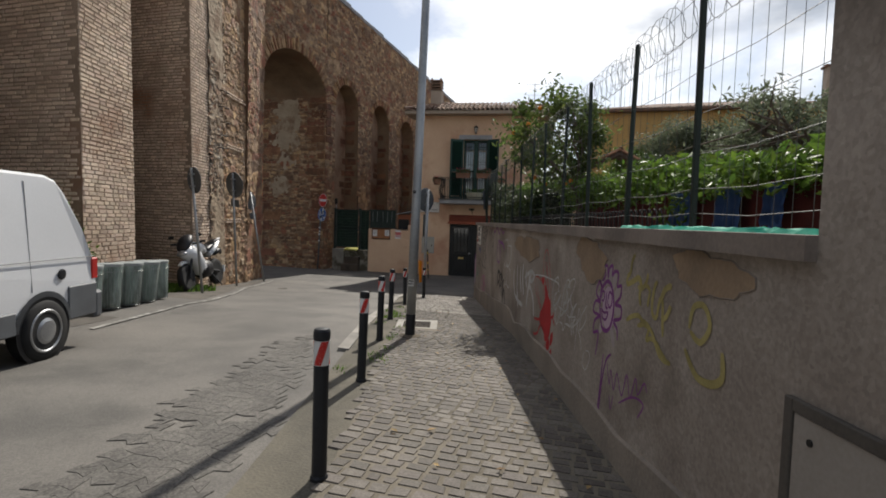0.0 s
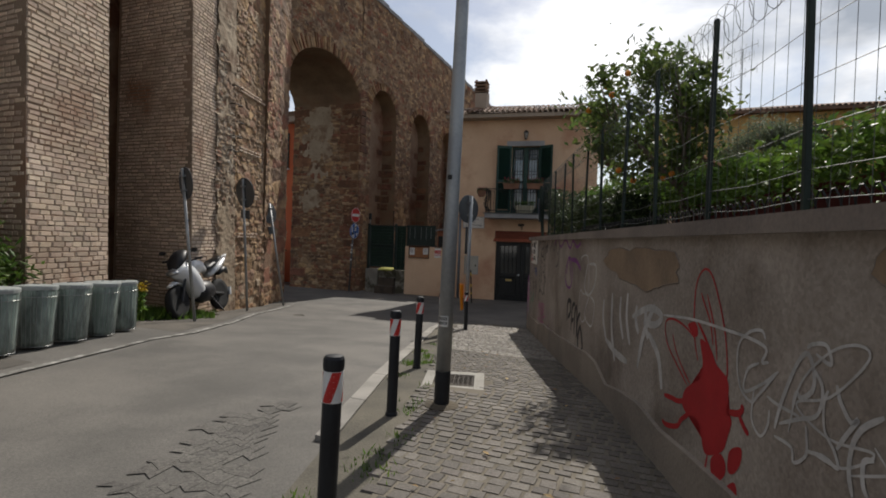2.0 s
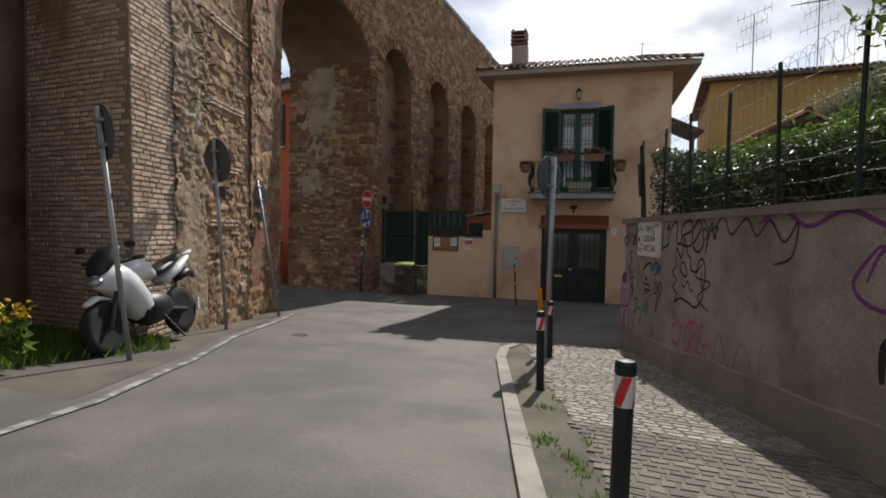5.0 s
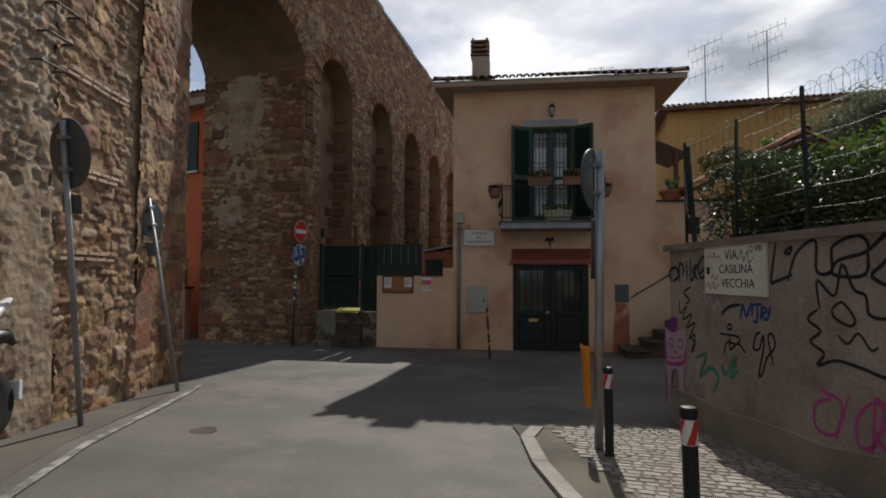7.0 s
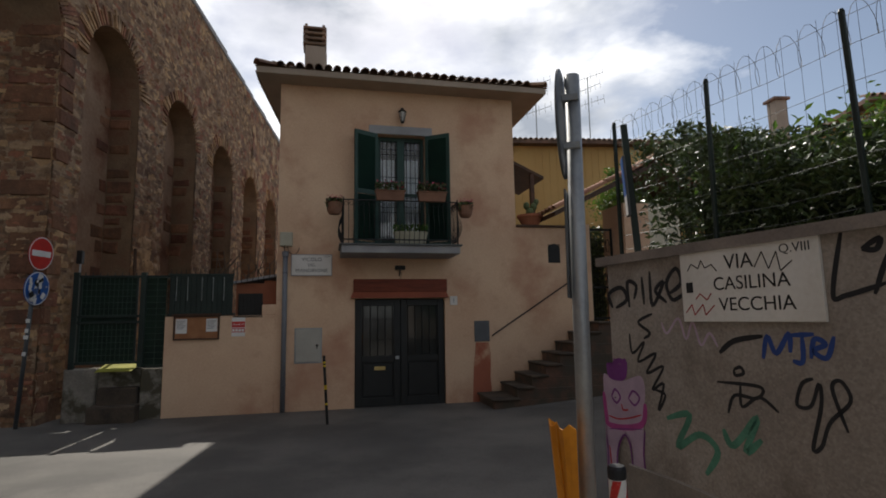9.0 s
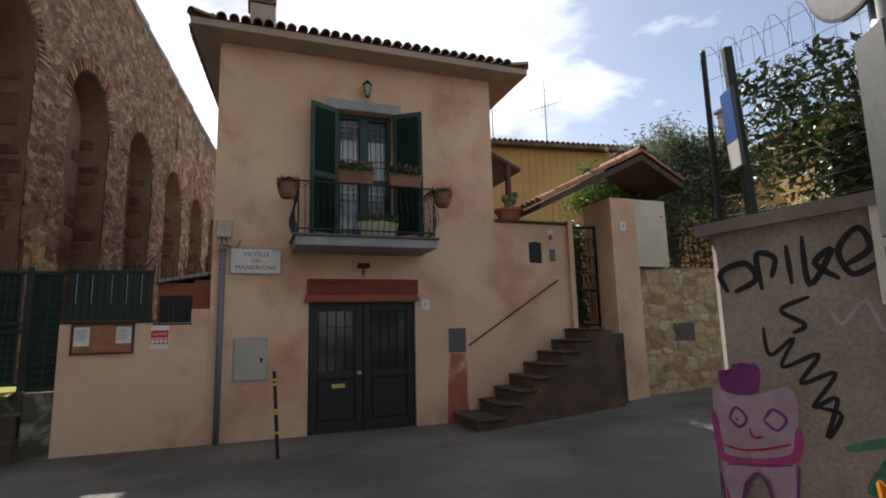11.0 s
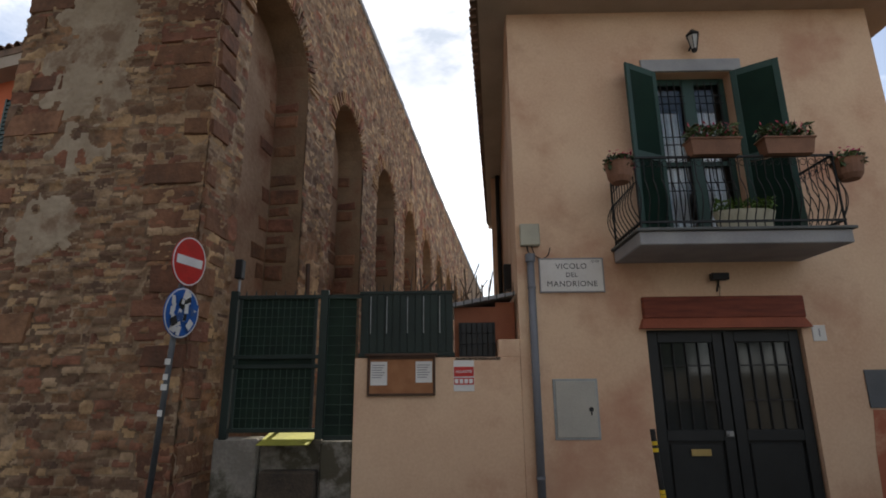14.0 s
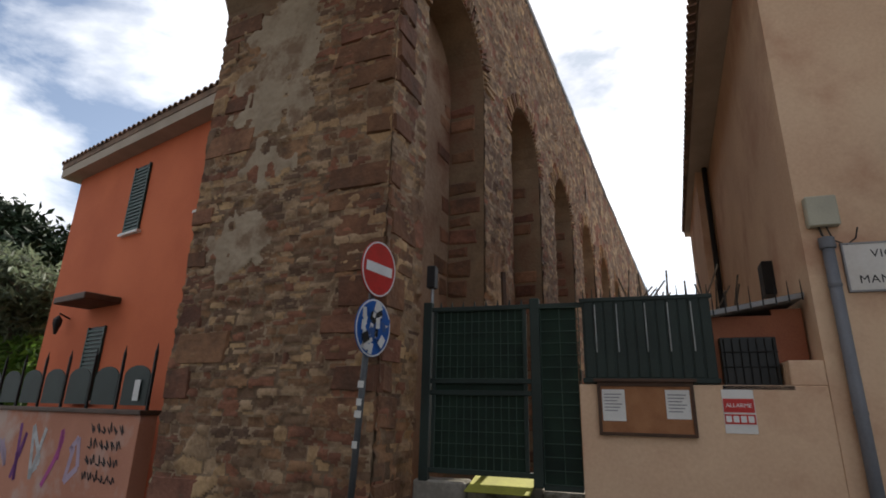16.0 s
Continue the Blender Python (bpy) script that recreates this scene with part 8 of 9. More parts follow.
for k in range(8):
    part("bar", rod(B(), (7.24 + k * 0.068, -0.04, 0.95), (7.24 + k * 0.068, -0.04, 1.78), 0.008, seg=5), IRON, gm)
for k in range(4):
    for j in range(3):
        cx, cz = 7.29 + k * 0.12, 1.98 + j * 0.4
        part("scroll", tube(B(), [(cx + .06 * math.cos(q) * (1 - q / 14), -.04, cz + .16 * math.sin(q)) for q in np.linspace(0, 7.5, 14)], 0.007, 4), IRON, gm)
for k in range(5):
    part("bar", rod(B(), (7.24 + k * 0.12, -0.04, 1.8), (7.24 + k * 0.12, -0.04, 3.15), 0.006, seg=4), IRON, gm)
bm.free()
num = on_house("house_number", "small cream square house number tile on the pillar", "house number")
part("tile", box(B(), 7.98, 8.14, -0.636, -0.62, 3.0, 3.2, 0.003), MARBLE, num)
lettering("digit", "3", 0.14, HM @ Matrix.Translation((8.06, -0.6375, 3.1)) @ UP, MATS["grey_digit"], num, 0.001)
# tiled portal roof: gable ridge runs away from the street
rf = on_house("portal_roof", "small pitched roof of red half-round tiles", "roof")
RX, RZ, LX, LZ, RX2, RZ2 = 8.62, 4.74, 6.0, 3.46, 9.7, 4.15
bm = B()
slab(bm, [(LX, LZ - .02), (RX, RZ - .02), (RX2, RZ2 - .02), (RX2, RZ2 - .14), (RX, RZ - .16), (LX, LZ - .12)], lambda u, v, w: Vector((u, -0.75 + w, v)), 1.35)
bmesh.ops.recalc_face_normals(bm, faces=bm.faces)
part("deck", bm, BROWNWOOD, rf, "dark timber deck")
rnd = random.Random(3)
for col in range(7):
    y = -0.70 + col * 0.2
    for k in range(6):
        f0, f1 = k / 6, k / 6 + 0.21
        p = lambda f: Vector((LX + (RX - LX) * min(f, 1.02), y + rnd.uniform(-.01, .01), LZ + (RZ - LZ) * min(f, 1.02) + 0.03 + 0.012 * (k % 2)))
        bm = B()
        half_tile(bm, p(f0), p(f1), 0.105, 0.085, (0, 0, 1))
        part("tile", bm, TERRA, rf)
    for k in range(3):
        f0, f1 = k / 3, k / 3 + 0.38
        p = lambda f: Vector((RX2 + (RX - RX2) * min(f, 1.0), y, RZ2 + (RZ - RZ2) * min(f, 1.0) + 0.03))
        bm = B()
        half_tile(bm, p(f0), p(f1), 0.105, 0.085, (0, 0, 1))
        part("tile", bm, TERRA, rf)
for k in range(5):
    bm = B()
    half_tile(bm, (RX, -0.80 + k * 0.28, RZ + 0.05), (RX, -0.80 + k * 0.28 + 0.33, RZ + 0.07), 0.12, 0.1, (0, 0, 1))
    part("ridge_tile", bm, TERRA, rf)
# honey stone wall further right
SWM = Matrix.Translation((0.5, 21.25, 0)) @ pose(0, 0, 0, 0, 0, -4)
bm = B()
box(bm, 0, 16.0, 0, 0.4, -1.2, 2.22)
stone_wall = part("wall_stone", bm, surface("pale_mortar", (0.40, 0.33, 0.23), (0.3, 0.245, 0.17), 2, .95, .5, 40))
tagged(stone_wall, "low retaining wall of honey-coloured stone", "wall", kind="structure").matrix_world = SWM
part("edge_pole", rod(B(), (8.19, -0.41, -0.75), (8.07, -0.41, 2.6), 0.035, seg=10), BROWNWOOD, por)
vn = thing("vent_plate", SWM, "dark metal vent plate in the stone wall", "vent")
part("plate", box(B(), 1.05, 1.52, -0.04, 0.0, 0.66, 1.04, 0.006), surface("dark_vent_metal", (0.12, 0.105, 0.09), (0.085, 0.075, 0.065), 3, .6, .2), vn)
fn = thing("iron_railing", SWM, "dark iron railing on top of the stone wall", "railing")
for k in range(40):
    part("bar", rod(B(), (0.95 + k * 0.13, 0.2, 2.22), (0.95 + k * 0.13, 0.2, 3.3), 0.01, seg=5), IRON, fn)
for z in (2.35, 3.2):
    part("rail", box(B(), 0.9, 6.2, 0.185, 0.215, z, z + 0.03), IRON, fn)
strip("road_line_right", [(0.0 + k * 0.9, 17.55 + k * 0.02, 0.0 + k * 0.9, 17.67 + k * 0.02) for k in range(4)], ROADPAINT, "short white line on the side road", "road marking", 0.006)

# ---- garden behind the wall ----


def leaves(name, material, parent, n, shape, size, seed, label, long=1.5):
    rnd = random.Random(seed)
    vs, fs = [], []
    for _ in range(n):
        c = shape(rnd)
        if c is not None:
            leaf_quad(vs, fs, Vector(c), size * rnd.uniform(0.6, 1.4), rnd, long)
    return raw(name, vs, fs, material, parent, "stuff", label)


def blob(c, r, clumps, seed, hollow=0.55):
    """Uneven crown made of many small clumps round a centre, with gaps."""
    rnd = random.Random(seed)
    cl = []
    for _ in range(clumps):
        d = Vector((rnd.gauss(0, 1), rnd.gauss(0, 1), rnd.gauss(0, 1))).normalized() * rnd.uniform(hollow, 1.0)
        cl.append((Vector((c[0] + d.x * r[0], c[1] + d.y * r[1], c[2] + d.z * r[2])), rnd.uniform(0.5, 1.0)))

    def pick(q):
        o, s = q.choice(cl)
        k = min(r) * 0.26 * s
        return o + Vector((q.gauss(0, k), q.gauss(0, k), q.gauss(0, k * 0.8)))
    return pick


def back_of_wall(y, d):
    return Vector((wall_x(y) - WN.x * d, y - WN.y * d, 0))


hedge = thing("hedge", tuple(back_of_wall(11.5, 1.2) + Vector((0, 0, 1.1))), "dense dark green hedge behind the garden fence", "hedge")
hedge.matrix_world = Matrix.Identity(4)


def hedge_shape(q):
    y = q.uniform(9.0, 14.1)
    d = 0.42 + 1.6 * q.random() ** 1.6
    p = back_of_wall(y, d)
    top = 2.30 + 0.3 * min(d - 0.42, 1.0) + 0.22 * noise.noise((y * 1.1, d, 2.0)) + 0.5 * max(0.0, min(1.0, (y - 12.5) / 0.6)) * max(0.0, 1.25 - 0.5 * d)
    z = 1.3 + (top - 1.3) * (q.random() ** 0.6)
    if noise.noise((y * 2.3, z * 2.3, d * 2)) < -0.34:
        return None
    return (p.x, p.y, z)


leaves("leaves", HEDGE, hedge, 26000, hedge_shape, 0.026, 1, "small dark hedge leaves")
# dark block in place of the shade between the hedge leaves
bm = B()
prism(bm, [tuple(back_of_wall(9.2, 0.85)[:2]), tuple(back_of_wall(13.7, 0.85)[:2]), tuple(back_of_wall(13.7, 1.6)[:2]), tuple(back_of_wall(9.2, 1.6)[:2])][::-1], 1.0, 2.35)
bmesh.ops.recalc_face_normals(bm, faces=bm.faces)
part("inner_mass", bm, PINE, hedge, "dark block painted for the shade inside the hedge")


# hedge top in a brighter leaf colour: the sunlight on it is painted in
def sunlit_top(q):
    y = q.uniform(8.9, 14.1)
    d = q.uniform(1.0, 2.6)
    p = back_of_wall(y, d)
    return (p.x, p.y, 2.58 + 0.2 * noise.noise((y, d, 0)) + q.gauss(0, 0.09))


leaves("young_leaves", IVY, hedge, 6000, sunlit_top, 0.03, 2, "brighter leaves painted as the sunlit hedge top")
screen = thing("ivy_screen", (0, 0, 0), "dark red screen topped with bright green ivy", "screen")
bm = B()
prism(bm, [tuple(back_of_wall(0.4, 1.62)[:2]), tuple(back_of_wall(8.9, 1.62)[:2]), tuple(back_of_wall(8.9, 1.68)[:2]), tuple(back_of_wall(0.4, 1.68)[:2])][::-1], 1.05, 2.12)
bmesh.ops.recalc_face_normals(bm, faces=bm.faces)
part("panel", bm, REDFENCE, screen, "dark red woven panel")


def ivy_band(q):
    y = q.uniform(0.4, 9.2)
    d = 1.65 + q.gauss(0, 0.18)
    p = back_of_wall(y, d)
    low = 2.05 - (0.55 if noise.noise((y * 0.8, 0, 0)) > 0.25 else 0.1)
    top = 2.38 + 0.12 * noise.noise((y * 1.7, 4, 0)) + (0.12 if y > 4 else -0.05)
    return (p.x, p.y, low + (top - low) * q.random() ** 0.6)


leaves("ivy", IVY, screen, 11000, ivy_band, 0.032, 3, "bright green ivy leaves")


def tree(name, base, trunk, crown, clumps, n, leafmat, size, seed, label, group="", long=1.5, hollow=0.45):
    """base; trunk: radius and fork height; crown: centre and radii."""
    t = thing(name, base, label, "tree", group)
    t.matrix_world = Matrix.Identity(4)
    rnd = random.Random(seed)
    c, r = crown
    b = Vector(base)
    fork = b + Vector((rnd.uniform(-.1, .1), rnd.uniform(-.1, .1), trunk[1]))
    bm = B()
    tube(bm, [b + Vector((0, 0, -0.1)), b.lerp(fork, 0.5) + Vector((0.04, 0.02, 0)), fork], lambda f: trunk[0] * (1 - 0.35 * f), 9)
    part("trunk", bm, BARK, t, "rough bark trunk", True)
    for k in range(9):
        bm = B()
        d = Vector((rnd.gauss(0, 1), rnd.gauss(0, 1), rnd.uniform(-.1, 1))).normalized()
        e = Vector((c[0] + d.x * r[0] * .8, c[1] + d.y * r[1] * .8, c[2] + d.z * r[2] * .8))
        mid = fork.lerp(e, 0.5) + Vector((rnd.uniform(-.12, .12), rnd.uniform(-.12, .12), rnd.uniform(0, .15)))
        tube(bm, [fork, mid, e], lambda f: trunk[0] * (0.5 - 0.42 * f), 6)
        for j in range(3):
            e2 = e + Vector((rnd.gauss(0, .3) * r[0], rnd.gauss(0, .3) * r[1], rnd.gauss(0, .3) * r[2]))
            tube(bm, [mid.lerp(e, 0.4 + 0.2 * j), e2], lambda f: trunk[0] * (0.16 - 0.12 * f), 4)
        part("limb", bm, BARK, t)
    leaves("crown", leafmat, t, n, blob(c, r, clumps, seed + 1, hollow), size, seed + 2, "uneven leafy crown", long)
    return t


ot = tree("orange_tree", (0.16, 8.65, 1.1), (0.085, 1.2), ((-0.42, 8.6, 3.3), (0.85, 0.8, 0.92)), 42, 5600, LEAF, 0.038, 31, "orange tree with glossy leaves and a few fruits", hollow=0.6)
rnd = random.Random(17)
for k in range(9):
    d = Vector((rnd.gauss(0, 1), rnd.gauss(0, 1), rnd.gauss(0, .7))).normalized() * 0.95
    bm = B()
    bmesh.ops.create_icosphere(bm, subdivisions=2, radius=0.042)
    bmesh.ops.translate(bm, vec=(-0.42 + d.x * .85, 8.6 + d.y * .8, 3.2 + d.z * .8), verts=bm.verts)
    part("orange", bm, FRUIT, ot, "ripe orange fruit", True)
tree("olive_tree", (3.9, 8.2, 1.1), (0.16, 1.3), ((3.9, 8.3, 3.15), (2.3, 1.7, 0.85)), 110, 18000, OLIVE, 0.027, 41, "spreading grey-green olive tree in the garden", "olive trees", 2.2, 0.3)
tree("olive_tree", (6.8, 5.5, 1.1), (0.16, 1.3), ((6.6, 5.6, 3.1), (2.2, 2.0, 0.9)), 90, 14000, OLIVE, 0.028, 51, "spreading grey-green olive tree in the garden", "olive trees", 2.2, 0.3)
tree("garden_tree", (3.4, 16.5, 1.1), (0.1, 1.0), ((2.6, 16.4, 3.0), (1.7, 1.4, 0.9)), 60, 12000, HEDGE, 0.034, 61, "leafy garden tree behind the hedge")
tree("garden_tree", (1.7, 23.3, 1.2), (0.1, 1.2), ((1.6, 23.2, 4.4), (1.1, 1.0, 0.85)), 55, 10000, IVY, 0.034, 71, "bright leafy tree behind the portal roof")
tree("garden_tree", (4.9, 23.3, 1.2), (0.11, 1.2), ((4.85, 23.2, 5.2), (1.25, 1.1, 1.05)), 65, 13000, HEDGE, 0.034, 76, "dense dark green tree above the stone wall")
tree("olive_tree", (3.3, 23.2, 1.2), (0.12, 1.2), ((3.2, 23.2, 5.0), (1.5, 1.2, 1.3)), 80, 15000, OLIVE, 0.032, 81, "grey-green olive tree above the stone wall", "olive trees", 2.2)
rail_plants = thing("railing_shrub", SWM, "green shrub growing through the iron railing", "shrub")
leaves("leaves", HEDGE, rail_plants, 6000, lambda q: (q.uniform(0.9, 6.0), 0.55 + q.gauss(0, .2), 2.2 + 1.5 * q.random() ** .8), 0.034, 5, "leaves of the railing shrub")
gs = thing("gate_shrub", HM, "dark leafy shrub behind the iron gate", "shrub")
leaves("leaves", HEDGE, gs, 5000, lambda q: (q.uniform(6.9, 8.1), 0.9 + q.gauss(0, .22), 0.9 + 2.5 * q.random()), 0.04, 15, "leaves of the gate shrub")
# flat dark block painted as the shade deep behind the shrub's leaves
part("inner_mass", box(B(), 6.9, 8.2, 1.2, 1.4, 0.5, 3.1), PINE, gs, "dark block painted for the shade inside the shrub")
# blue tarp and turquoise netting
for y, w, h in ((4.25, 0.5, 0.38), (3.35, 0.42, 0.42), (2.7, 0.3, 0.36)):
    cloth = thing("hanging_cloth", Matrix.Translation(back_of_wall(y, 1.52) + Vector((0, 0, 2.08))) @ pose(0, 0, 0, 0, 0, -72.3), "blue cloth hung over a line before the red screen", "cloth", "washing on the line")
    bm = B()
    grid = [[bm.verts.new((-w / 2 + w * i / 12 + 0.01 * math.sin(j), 0.025 * math.sin(i * 1.3 + y) * (0.2 + j / 6) + 0.01 * math.sin(j * 2 + i), -h * j / 6 - 0.02 * math.sin(i * 0.8 + y) * (j == 6))) for i in range(13)] for j in range(7)]
    for r0, r1 in zip(grid, grid[1:]):
        for i in range(12):
            bm.faces.new((r0[i], r0[i + 1], r1[i + 1], r1[i]))
    bmesh.ops.solidify(bm, geom=bm.faces[:], thickness=0.004)
    part("fabric", bm, BLUETARP, cloth, smooth=True)
fs_ = thing("fence_sign", Matrix.Translation(on_wall(13.98, 1.66, -0.3)) @ pose(0, 0, 0, 2, -3, -19), "blue and white sign board on a dark leaning post", "sign")
part("post", box(B(), -0.03, 0.03, -0.03, 0.03, 0, 1.32, 0.004), GATEGREEN, fs_)
part("board", box(B(), -0.055, -0.031, -0.09, 0.09, 0.42, 1.0, 0.003), SIGNBACK, fs_)
part("blue_field", box(B(), -0.059, -0.055, -0.085, 0.085, 0.62, 0.99), BLUE, fs_, "blue printed field")
part("white_field", box(B(), -0.059, -0.055, -0.085, 0.085, 0.43, 0.615), WHITE, fs_, "white printed field")
net = thing("garden_net", tuple(on_wall(1.0, 1.68, -0.2)), "crumpled turquoise netting lying along the wall top", "netting")
net.matrix_world = Matrix.Identity(4)
bm = B()
rows = []
for k in range(44):
    y = 0.22 + k * 0.04
    rows.append([bm.verts.new(on_wall(y, 1.682 + (0 if abs(a) > .9 else 0.015 + 0.013 * noise.noise((y * 12, a * 3, 1))), -0.05 + 0.022 * a)) for a in (-1, -.5, 0, .5, 1)])
for a, b in zip(rows, rows[1:]):
    for k in range(4):
        bm.faces.new((a[k], b[k], b[k + 1], a[k + 1]))
part("net", bm, NETGREEN, net)
# low edging of bent wire hoops along the wall top
hoops = thing("hoop_edging", (0, 0, 0), "low edging of dark bent wire hoops on the wall", "edging")
y = 2.1
while y < 9.4:
    part("hoop", tube(B(), [on_wall(y + 0.05 * math.cos(a) + 0.02 * math.sin(a), 1.67 + 0.15 * math.sin(a), -0.36) for a in np.linspace(0, math.pi, 8)], 0.005, 4), IRON, hoops)
    y += 0.085
# fence with wire
fence = thing("wire_fence", (0, 0, 0), "tall green fence posts with wire and barbed coils", "fence")
bmw, bmv, bmc = B(), B(), B()
FY = [0.55 + 1.052 * k for k in range(14)]
pb = B()
box(pb, -0.016, 0.016, -0.016, 0.016, 0, 1.42, 0.004)
rod(pb, (0, 0, 1.42), (0, 0, 1.44), 0.022, 0.014, 8)
post_mesh = mesh_of("post", pb, GATEGREEN)
for y in FY:
    o = new("post", post_mesh)
    o.parent = fence
    o.matrix_world = Matrix.Translation(on_wall(y, 1.66, -0.33)) @ pose(0, 0, 0, 0.8 * math.sin(y * 5), 0.8 * math.sin(y * 3), 17.7)
for z in (1.78, 1.92, 2.12, 2.35, 2.6, 2.85, 3.05):
    for ya, yb in zip(FY, FY[1:]):
        tube(bmw, [on_wall(ya, z, -0.33), on_wall((ya + yb) / 2, z - 0.02, -0.33), on_wall(yb, z, -0.33)], 0.0022, 4)
y = 0.3
while y < FY[-1]:
    tube(bmv, [on_wall(y, 2.2 if y > 6 else 1.7, -0.33), on_wall(y, 3.12, -0.33)], 0.0016, 3)
    y += 0.12
o = part("line_wire", bmw, FENCEWIRE, fence)
o["kind"] = "stuff"
o = part("mesh_wire", bmv, FENCEWIRE, fence)
o["kind"] = "stuff"
for zc, r, pitch in ((2.98, 0.14, 0.16),):
    pts = [on_wall(0.3 + pitch * a / 6.283 * 0.95, zc + r * math.sin(a), -0.33 - r * math.cos(a) * 0.5) for a in np.arange(0, 6.283 * (FY[-1] - 0.3) / pitch / 0.95, 0.55)]
    tube(bmc, pts, 0.0022, 3)
o = part("barbed_coil", bmc, FENCEWIRE, fence)
o["kind"] = "stuff"

# ---- buildings behind ----
def simple_house(name, m, w, d, h, wallmat, label, windows=(), rise=0.9, over=0.4):
    t = thing(name, m, label, "building")
    part("wall", box(B(), 0, w, 0, d, -1.5, h), wallmat, t)
    bm = B()
    a = [bm.verts.new(p) for p in ((-over, -over, h), (w + over, -over, h), (w + over, d + over, h), (-over, d + over, h))]
    b = [bm.verts.new(p) for p in ((-over, -over, h + .14), (w + over, -over, h + .14), (w + over, d + over, h + .14), (-over, d + over, h + .14))]
    c = [bm.verts.new(p) for p in ((w * .3, d / 2, h + rise), (w * .7, d / 2, h + rise))]
    bm.faces.new(a[::-1])
    for i in range(4):
        bm.faces.new((a[i], a[(i + 1) % 4], b[(i + 1) % 4], b[i]))
    bm.faces.new((b[0], b[1], c[1], c[0]))
    bm.faces.new((b[2], b[3], c[0], c[1]))
    bm.faces.new((b[1], b[2], c[1]))
    bm.faces.new((b[3], b[0], c[0]))
    rf = part("roof", bm, OLDTILE, t, "brown tiled roof")
    bm = B()
    n = int((w + 2 * over) / 0.22)
    for i in range(n):
        x = -over + (i + .5) * (w + 2 * over) / n
        half_tile(bm, (x, -over - .04, h + .13), (x, -over + .5, h + .13 + .5 * (rise - .14) / (d / 2 + over)), 0.09, 0.09, (0, 0, 1), 5)
    o = part("edge_tiles", bm, OLDTILE, rf)
    o["kind"] = "stuff"
    for x0, x1, z0, z1 in windows:
        wn = part("window", box(B(), x0, x1, -0.02, 0.02, z0, z1), DOORPAINT, t, "dark green louvred shutter")
        bm = B()
        for k in range(int((z1 - z0) / 0.09)):
            box(bm, x0 + .05, x1 - .05, -0.05, -0.02, z0 + .04 + k * .09, z0 + .095 + k * .09)
        for xa, xb in ((x0, x0 + .05), (x1 - .05, x1)):
            box(bm, xa, xb, -0.055, -0.02, z0, z1)
        part("louvres", bm, GREENPAINT, wn)
        part("sill", box(B(), x0 - .08, x1 + .08, -0.1, 0.0, z0 - .06, z0), MARBLE, wn)
    return t


och = simple_house("ochre_house", Matrix.Translation((-0.7, 30, 0)), 13.5, 8, 8.1, OCHRE, "long ochre plastered house behind the gardens", (), 1.3)
for k in range(45):
    part("panel_rib", box(B(), 0.1 + k * 0.3, 0.13 + k * 0.3, -0.02, 0.0, 4.0, 8.08), OCHRE, och)
simple_house("far_house", Matrix.Translation((10.0, 24, 0)) @ pose(0, 0, 0, 0, 0, -12), 7, 7, 7.6, OCHRE, "pale ochre house with brown roof beyond the gardens", (), 1.3)
ch = thing("chimney_stack", (10.7, 29.0, 8.9), "small plastered chimney with cap on the ochre house", "chimney")
part("shaft", box(B(), -0.25, 0.25, -0.25, 0.25, -1.0, 0.9), SOFFIT, ch)
part("cap", box(B(), -0.35, 0.35, -0.35, 0.35, 0.9, 1.0), OLDTILE, ch)
for ax, ay, h in ((3.4, 31, 11.6), (1.0, 31, 11.2)):
    an = thing("roof_antenna", (ax, ay, 8.9), "tall thin television antenna on a roof", "antenna", "antennas")
    bm = B()
    rod(bm, (0, 0, -0.4), (0, 0, h - 8.9), 0.025)
    for z, w in ((h - 9.0, .6), (h - 9.5, .45), (h - 10.2, .6)):
        rod(bm, (-w, 0.3, z), (w, -0.3, z + 0.25), 0.012, seg=5)
        for k in range(6):
            f = -1 + k * 0.4
            rod(bm, (f * w, -f * .3 - .02, z + .125 * (1 + f) - .22), (f * w, -f * .3 + .02, z + .125 * (1 + f) + .22), 0.008, seg=4)
    part("mast", bm, WIREMAT, an)

OM = Matrix.Translation((-23.7, 22.8, 0)) @ pose(0, 0, 0, 0, 0, -8.8)
oh = simple_house("orange_house", OM, 9.0, 8.0, 7.15, ORANGE, "two-storey orange plastered house with green shutters", ((3.15, 3.85, 4.75, 6.45), (2.5, 3.3, 1.0, 2.6), (6.2, 6.9, 4.75, 6.45)), 1.2)
part("cornice", box(B(), -0.38, 9.38, -0.38, 8.3, 6.9, 7.149), SOFFIT, oh, "pale eaves cornice")
hd = part("door_hood", box(B(), 2.2, 3.7, -0.75, 0.0, 3.05, 3.2, 0.02), BROWNWOOD, oh, "small dark tiled hood")
bm = B()
rod(bm, (1.3, 0, 2.9), (1.3, -0.25, 3.0), 0.02)
lathe(bm, [(0.03, 2.5), (0.1, 2.75), (0.1, 2.85), (0.02, 2.95)], 8, (1.3, -0.25, 0))
part("lantern", bm, IRON, oh, "black wall lantern")
OWM = Matrix.Translation((-15.9, 20.15, 0)) @ pose(0, 0, 0, 0, 0, 173)
bm = B()
box(bm, 0, 22, -0.25, 0.0, -1.2, 0.80)
ow = part("wall_orange", bm, surface("pinkish_old_plaster", (0.55, 0.25, 0.16), (0.44, 0.19, 0.12), 1.0, .9, .3, stain=(.5, .36, .3), stain_scale=.9))
tagged(ow, "peeling pink-orange street wall with graffiti", "wall", kind="structure").matrix_world = OWM
bm = B()
box(bm, -0.05, 22, -0.32, 0.05, 0.80, 0.87, 0.01)
o = part("wall_orange_coping", bm, BROWNWOOD)
